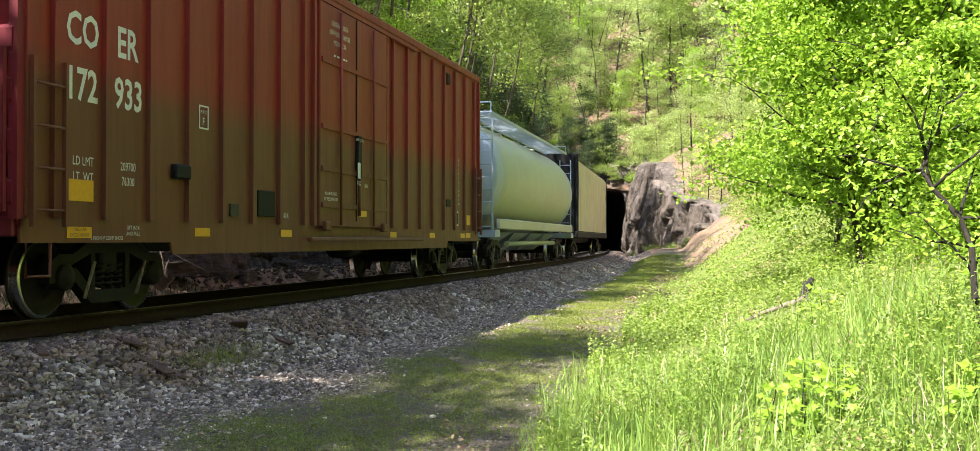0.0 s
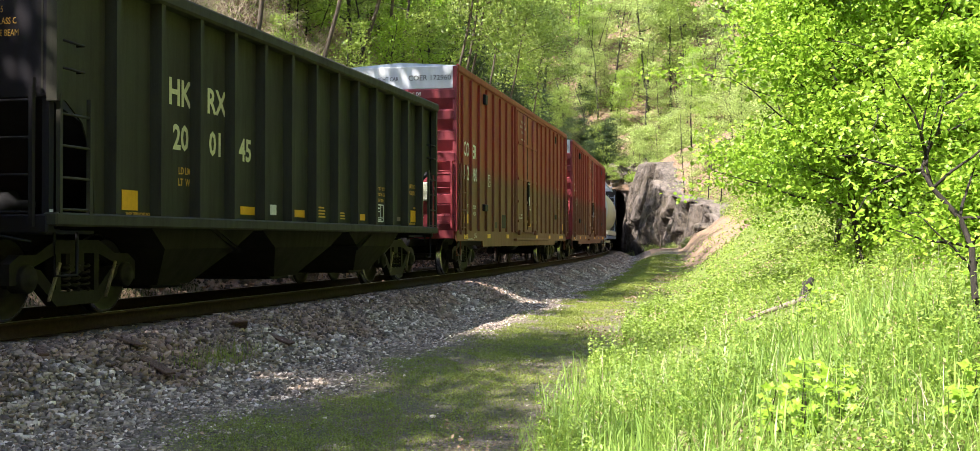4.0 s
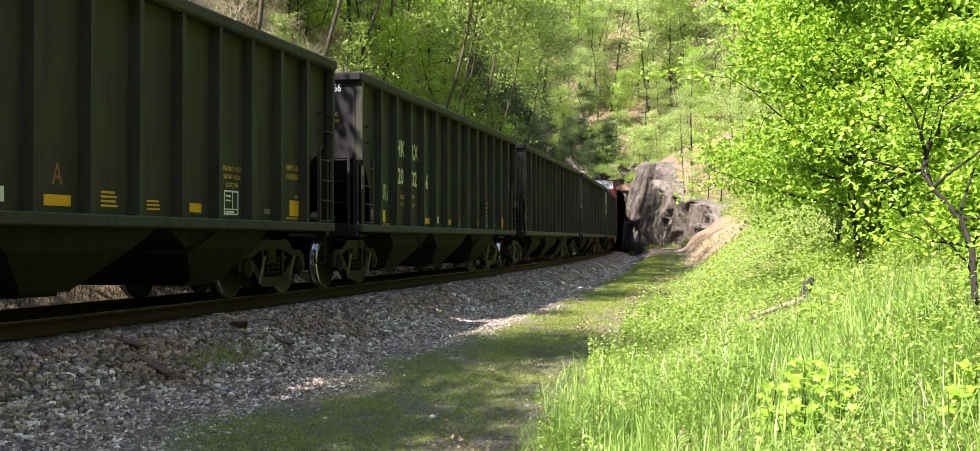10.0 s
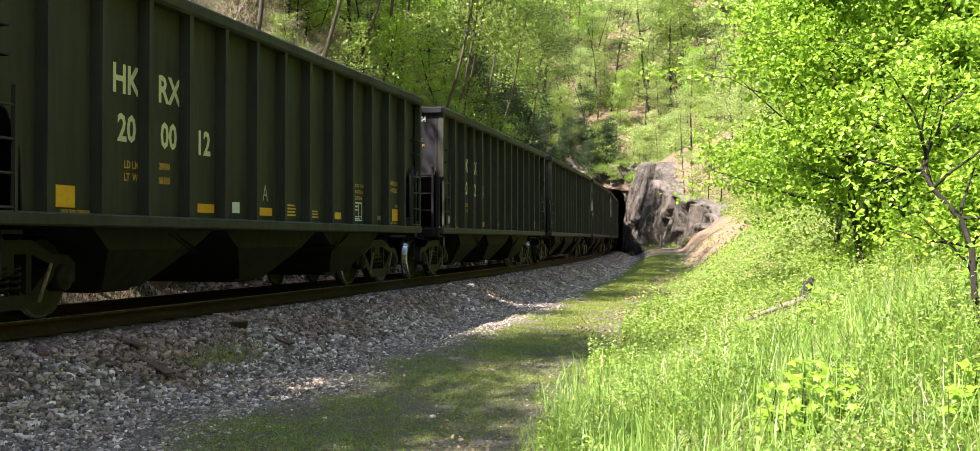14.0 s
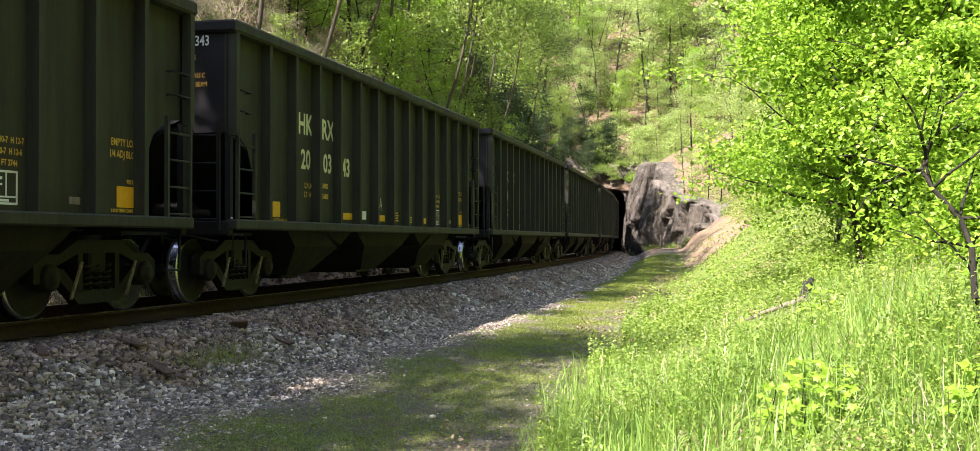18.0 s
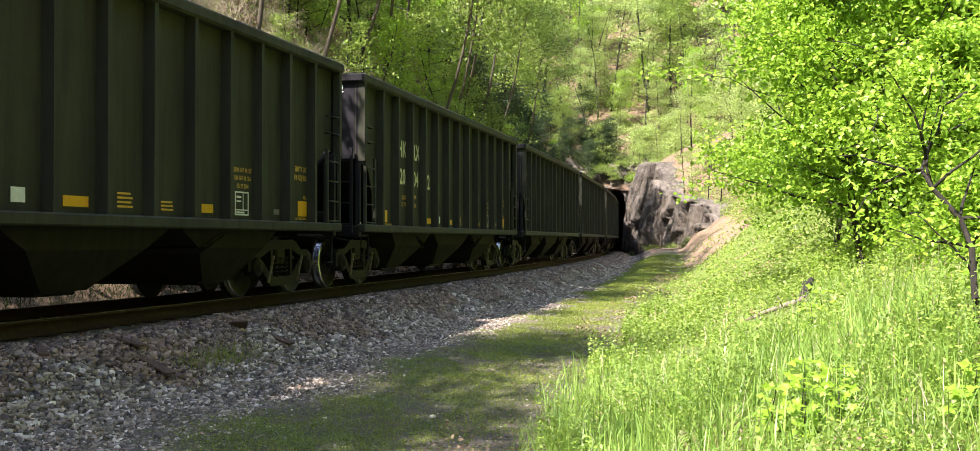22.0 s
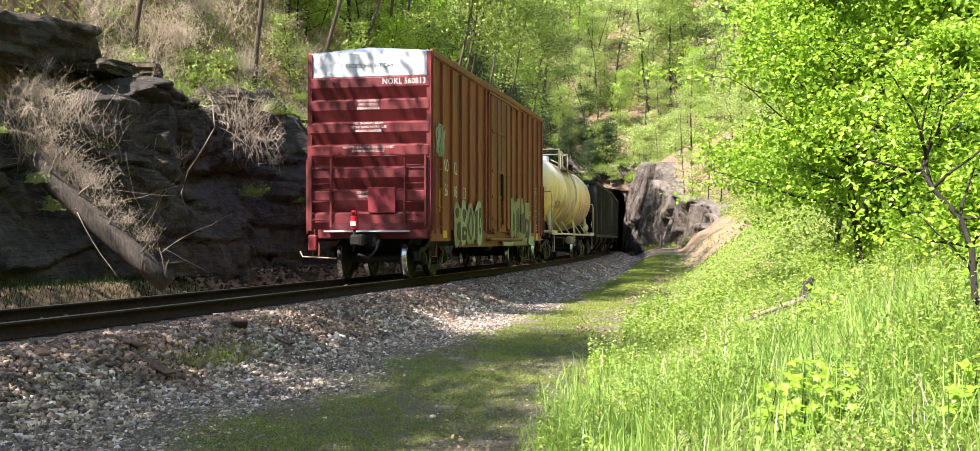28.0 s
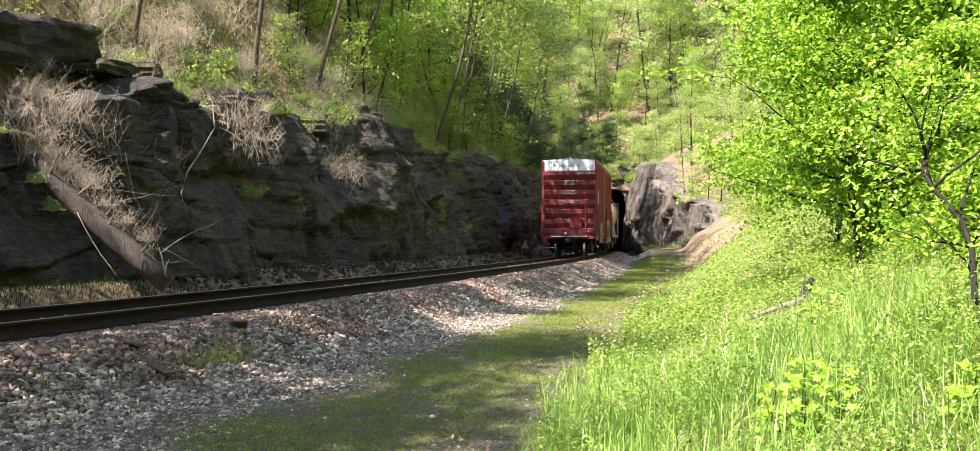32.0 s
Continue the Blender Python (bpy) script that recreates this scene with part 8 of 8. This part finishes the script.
for k in range(1, 12, 2):
    a = Vector(log_pts[0]).lerp(Vector(log_pts[5]), 0.2 + 0.07 * k)
    brush(k % 3, a.x + 0.25, a.y + 0.15, a.z + 0.22, 0.34 + 0.02 * k)
for i in range(150):
    s = rng.uniform(4, 40)
    q = -5.6 - abs(rng.normal(0, 2.6))
    x, y, _ = track_at(s, q)
    brush(i % 3, x, y, float(land(s, q)) + 0.05, rng.uniform(0.6, 1.2))

# rank dry and green grass on the steep slope above the cliff
def slope_blades(n, length, width, material, name, label, s1=40):
    s, q = rng.uniform(2, s1, n), -5.5 - np.abs(rng.normal(0, 2.6, n))
    ok = patchy(s, q, 1.1, 0.8, rng)
    tagged(new(name, blades(name, s[ok], q[ok], length, np.full(ok.sum(), width), material, rng, 0.9, 3)), label, "grass", kind="stuff")


slope_blades(5200, 0.42, 0.012, DRY, "dry_grass", "rank dry straw-coloured grass on the steep slope")
slope_blades(9000, 0.30, 0.018, GRASS, "slope_grass", "green grass on the steep slope above the cliff", 60)
# plants rooted in the ledges of the cliff
for i in range(46):
    s = rng.uniform(4, 60)
    u = rng.uniform(0.25, 1.0)
    x, y, _ = track_at(s, -4.45 - 0.9 * u ** 1.6)
    z = float(cliff_top(s)) * u
    if i % 3:
        bush(2 if i % 2 else 0, x, y, z, rng.uniform(0, 360), rng.uniform(0.2, 0.45), "small green plant rooted in the rock ledge", "plants on the rock ledges")
    else:
        brush(i % 3, x, y, z, rng.uniform(0.3, 0.6))

# ---------------------------------------------------------------- small things on the near side
for x, y, rz, tilt, ln, wd in ((-3.48, 11.95, 33, 18, 0.62, 0.13), (-3.85, 12.25, 25, 10, 0.5, 0.11), (-4.23, 10.95, 60, 8, 0.34, 0.10), (-2.73, 15.0, 15, 20, 0.4, 0.2), (-3.17, 14.66, 70, -35, 0.26, 0.2)):
    ob = new("board", MB().soft_box((0, 0, 0), (ln, wd, 0.026), 0.006).mesh("board", BOARD))
    ob.matrix_world = pose(x, y, ground_z(x, y) + 0.055, 0, tilt, -rz)
    tagged(ob, "broken piece of old brown timber on the ballast", "board")
branch = thing("fallen_branch", "pale bare fallen branch on the grassy bank", "branch")
z0 = ground_z(3.3, 14.1)
part("stem", MB().tube([(3.12, 14.2, z0 - 0.02), (3.32, 14.02, z0 + 0.10), (3.52, 13.9, z0 + 0.18), (3.74, 13.85, z0 + 0.27)], [0.018, 0.026, 0.032, 0.036], 7), DEADWOOD, branch)
part("twig", MB().tube([(3.5, 13.9, z0 + 0.17), (3.42, 13.8, z0 + 0.30)], [0.012, 0.006], 5), DEADWOOD, branch)
stick("rotten_stump", wander((3.72, 14.0, ground_z(3.72, 14.0) - 0.05), (0.45, 0.05, 0.75), 0.50, 5, 0.22, rng), [0.085, 0.075, 0.07, 0.055, 0.065, 0.03], DARK_BARK, "dark rotten stub of a fallen tree", "stump", 8)
for x, y, size in ((1.95, 14.6, 0.30), (2.2, 15.2, 0.34), (2.5, 14.8, 0.28)):
    bush(0, x, y, ground_z(x, y) - 0.05, x * 90, size, "low dark green weed clump on the bank", "bushes on the bank")
post = stick("marker_post", [(*track_at(74, 4.7)[:2], float(land(74, 4.7)) - 0.1), (*track_at(74, 4.7)[:2], float(land(74, 4.7)) + 1.0)], [0.05, 0.05], DEADWOOD, "weathered grey marker post by the tunnel", "post", 8)


def lobed_leaf(mb, c, d, up, size):
    """A maple-like leaf with five points."""
    side = d.cross(up).normalized()
    o = []
    for k in range(10):
        a = math.pi * 2 * k / 10
        r = size * (1.0 if k % 2 == 0 else 0.55) * (0.75 + 0.25 * math.cos(a))
        o.append(c + d * (r * math.cos(a)) + side * (r * math.sin(a)) + up * (0.1 * size * math.sin(a * 2)))
    mb.add([c] + o, [(0, k + 1, (k + 1) % 10 + 1) for k in range(10)])


def seedling(x, y, size, seed):
    rng = np.random.default_rng(seed)
    ob = thing("seedling", "small broad-leaved maple seedling among the grass", "plant", "seedlings among the grass")
    ob.matrix_world = Matrix.Translation((x, y, ground_z(x, y) - 0.02))
    st = wander((0, 0, 0), (0, 0, 1), size, 5, 0.1, rng)
    part("stem", MB().tube(st, [0.006, 0.006, 0.005, 0.004, 0.003, 0.002], 5), DARK_BARK, ob)
    for k in range(18):
        a = k * 2.4
        p = st[min(5, 2 + k // 4)]
        d = Vector((math.cos(a), math.sin(a), rng.uniform(-0.3, 0.3))).normalized()
        up = (Vector((0, 0, 1)) - d * d.z + Vector((-0.3, -0.7, 0)) + Vector(rng.normal(0, 0.35, 3))).normalized()
        mb = MB()
        c = p + d * rng.uniform(0.05, 0.16) * size * 2
        lobed_leaf(mb, c, d, up, rng.uniform(0.04, 0.062))
        mb.tube([p, c], 0.002, 4, False)
        part("leaf", mb, LEAF_LIME, ob)


for i, (x, y, size) in enumerate(((1.93, 7.15, 0.34), (1.80, 7.45, 0.30), (2.07, 6.85, 0.30), (2.0, 7.4, 0.38), (1.72, 7.2, 0.24), (2.15, 7.2, 0.30), (1.85, 6.9, 0.26), (2.52, 6.3, 0.24), (2.7, 6.5, 0.26), (2.9, 10.4, 0.34), (3.3, 11.6, 0.36))):
    seedling(x, y, size, 100 + i)

# leaning dark sapling at the edge of the bank
sap = thing("sapling", "thin dark leaning sapling with sparse lime-green leaves", "tree")
spine = [(3.32, 7.8, ground_z(3.32, 7.8) - 0.12), (3.32, 7.86, 0.13), (3.31, 7.91, 0.38), (3.31, 7.95, 0.63), (3.32, 8.0, 0.82), (3.26, 8.05, 1.02), (3.09, 8.1, 1.23), (3.03, 8.14, 1.36), (3.08, 8.19, 1.47), (3.18, 8.24, 1.63), (3.25, 8.29, 1.84)]
part("trunk", MB().tube(spine, [0.028, 0.027, 0.025, 0.024, 0.022, 0.020, 0.017, 0.014, 0.012, 0.009, 0.006], 8), DARK_BARK, sap)
tips = []
for k in range(14):
    p = Vector(spine[3 + k % 8])
    tw = wander(p, (rng.uniform(-1, 1), rng.uniform(-0.4, 0.8), rng.uniform(-0.1, 0.7)), rng.uniform(0.4, 0.9), 5, 0.2, rng)
    part("limb", MB().tube(tw, [0.013, 0.011, 0.009, 0.007, 0.005, 0.003], 5), DARK_BARK, sap)
    tips += [tuple(q) for q in tw[2:]]
tips = np.array(tips)
pts = tips[rng.integers(0, len(tips), 1300)] + rng.normal(0, 0.12, (1300, 3))
part("crown", leaf_mesh("crown", pts, np.full(1300, 0.062), LEAF_LIME, rng, 0.4), LEAF_LIME, sap)
# dead leaves that lie in patches among the weeds
s, q = scatter(26000, -4, 40, lambda s: path_edge(s) - 0.9, lambda s: path_edge(s) + 6, rng, 1.6)
ok = (np.sin(s * 0.9 + 1.7 * np.sin(q * 1.1)) * np.sin(q * 1.6 + s * 0.4 + 2.0) > 0.35) | (rng.uniform(0, 1, len(s)) < 0.06)
s, q = s[ok], q[ok]
x, y = grid_at(s, q)
pts = np.stack([x, y, land(s, q) + 0.05 + np.abs(rng.normal(0, 0.06, len(s)))], -1)
tagged(new("dead_leaves", leaf_mesh("dead_leaves", pts, 0.034 + 0.001 * np.maximum(s, 0), LITTER, rng, 0.0, 0.7, 0.5)), "dry tan dead leaves in patches among the weeds", "leaf litter", kind="stuff")
# dead leaves and bits of bark blown over the ballast shoulder
s, q = scatter(5200, -4, 70, lambda s: 1.25 + 0 * s, lambda s: way_edge(s) + 0.2, rng, 1.5)
q = 1.25 + (q - 1.25) * rng.uniform(0, 1, len(q)) ** 0.5
x, y = grid_at(s, q)
pts = np.stack([x, y, land(s, q) + 0.05 + np.abs(rng.normal(0, 0.008, len(s)))], -1)
tagged(new("blown_leaves", leaf_mesh("blown_leaves", pts, 0.045 + 0.001 * np.maximum(s, 0), LITTER, rng, 0.0, 0.7, 0.3)), "dry brown leaves blown over the ballast", "leaf litter", kind="stuff")
# tuft of grass growing through the ballast
s, q = rng.normal(1.9, 0.5, 900), rng.normal(2.5, 0.09, 900)
tagged(new("grass_tuft", blades("grass_tuft", s, q, 0.11, np.full(900, 0.008), GRASS_LOW, rng, 1.0, 3, 0.03)), "green tuft of grass growing through the ballast", "grass", kind="stuff")
# dry stalks among the grass of the bank
s, q = scatter(3200, -6, 18, lambda s: path_edge(s), lambda s: path_edge(s) + 6, rng, 1.4)
tagged(new("dry_stalks", blades("dry_stalks", s, q, 0.36, np.full(3200, 0.005), DRY, rng, 0.6, 3)), "dry tan stalks among the grass", "stalks", kind="stuff")

motions()
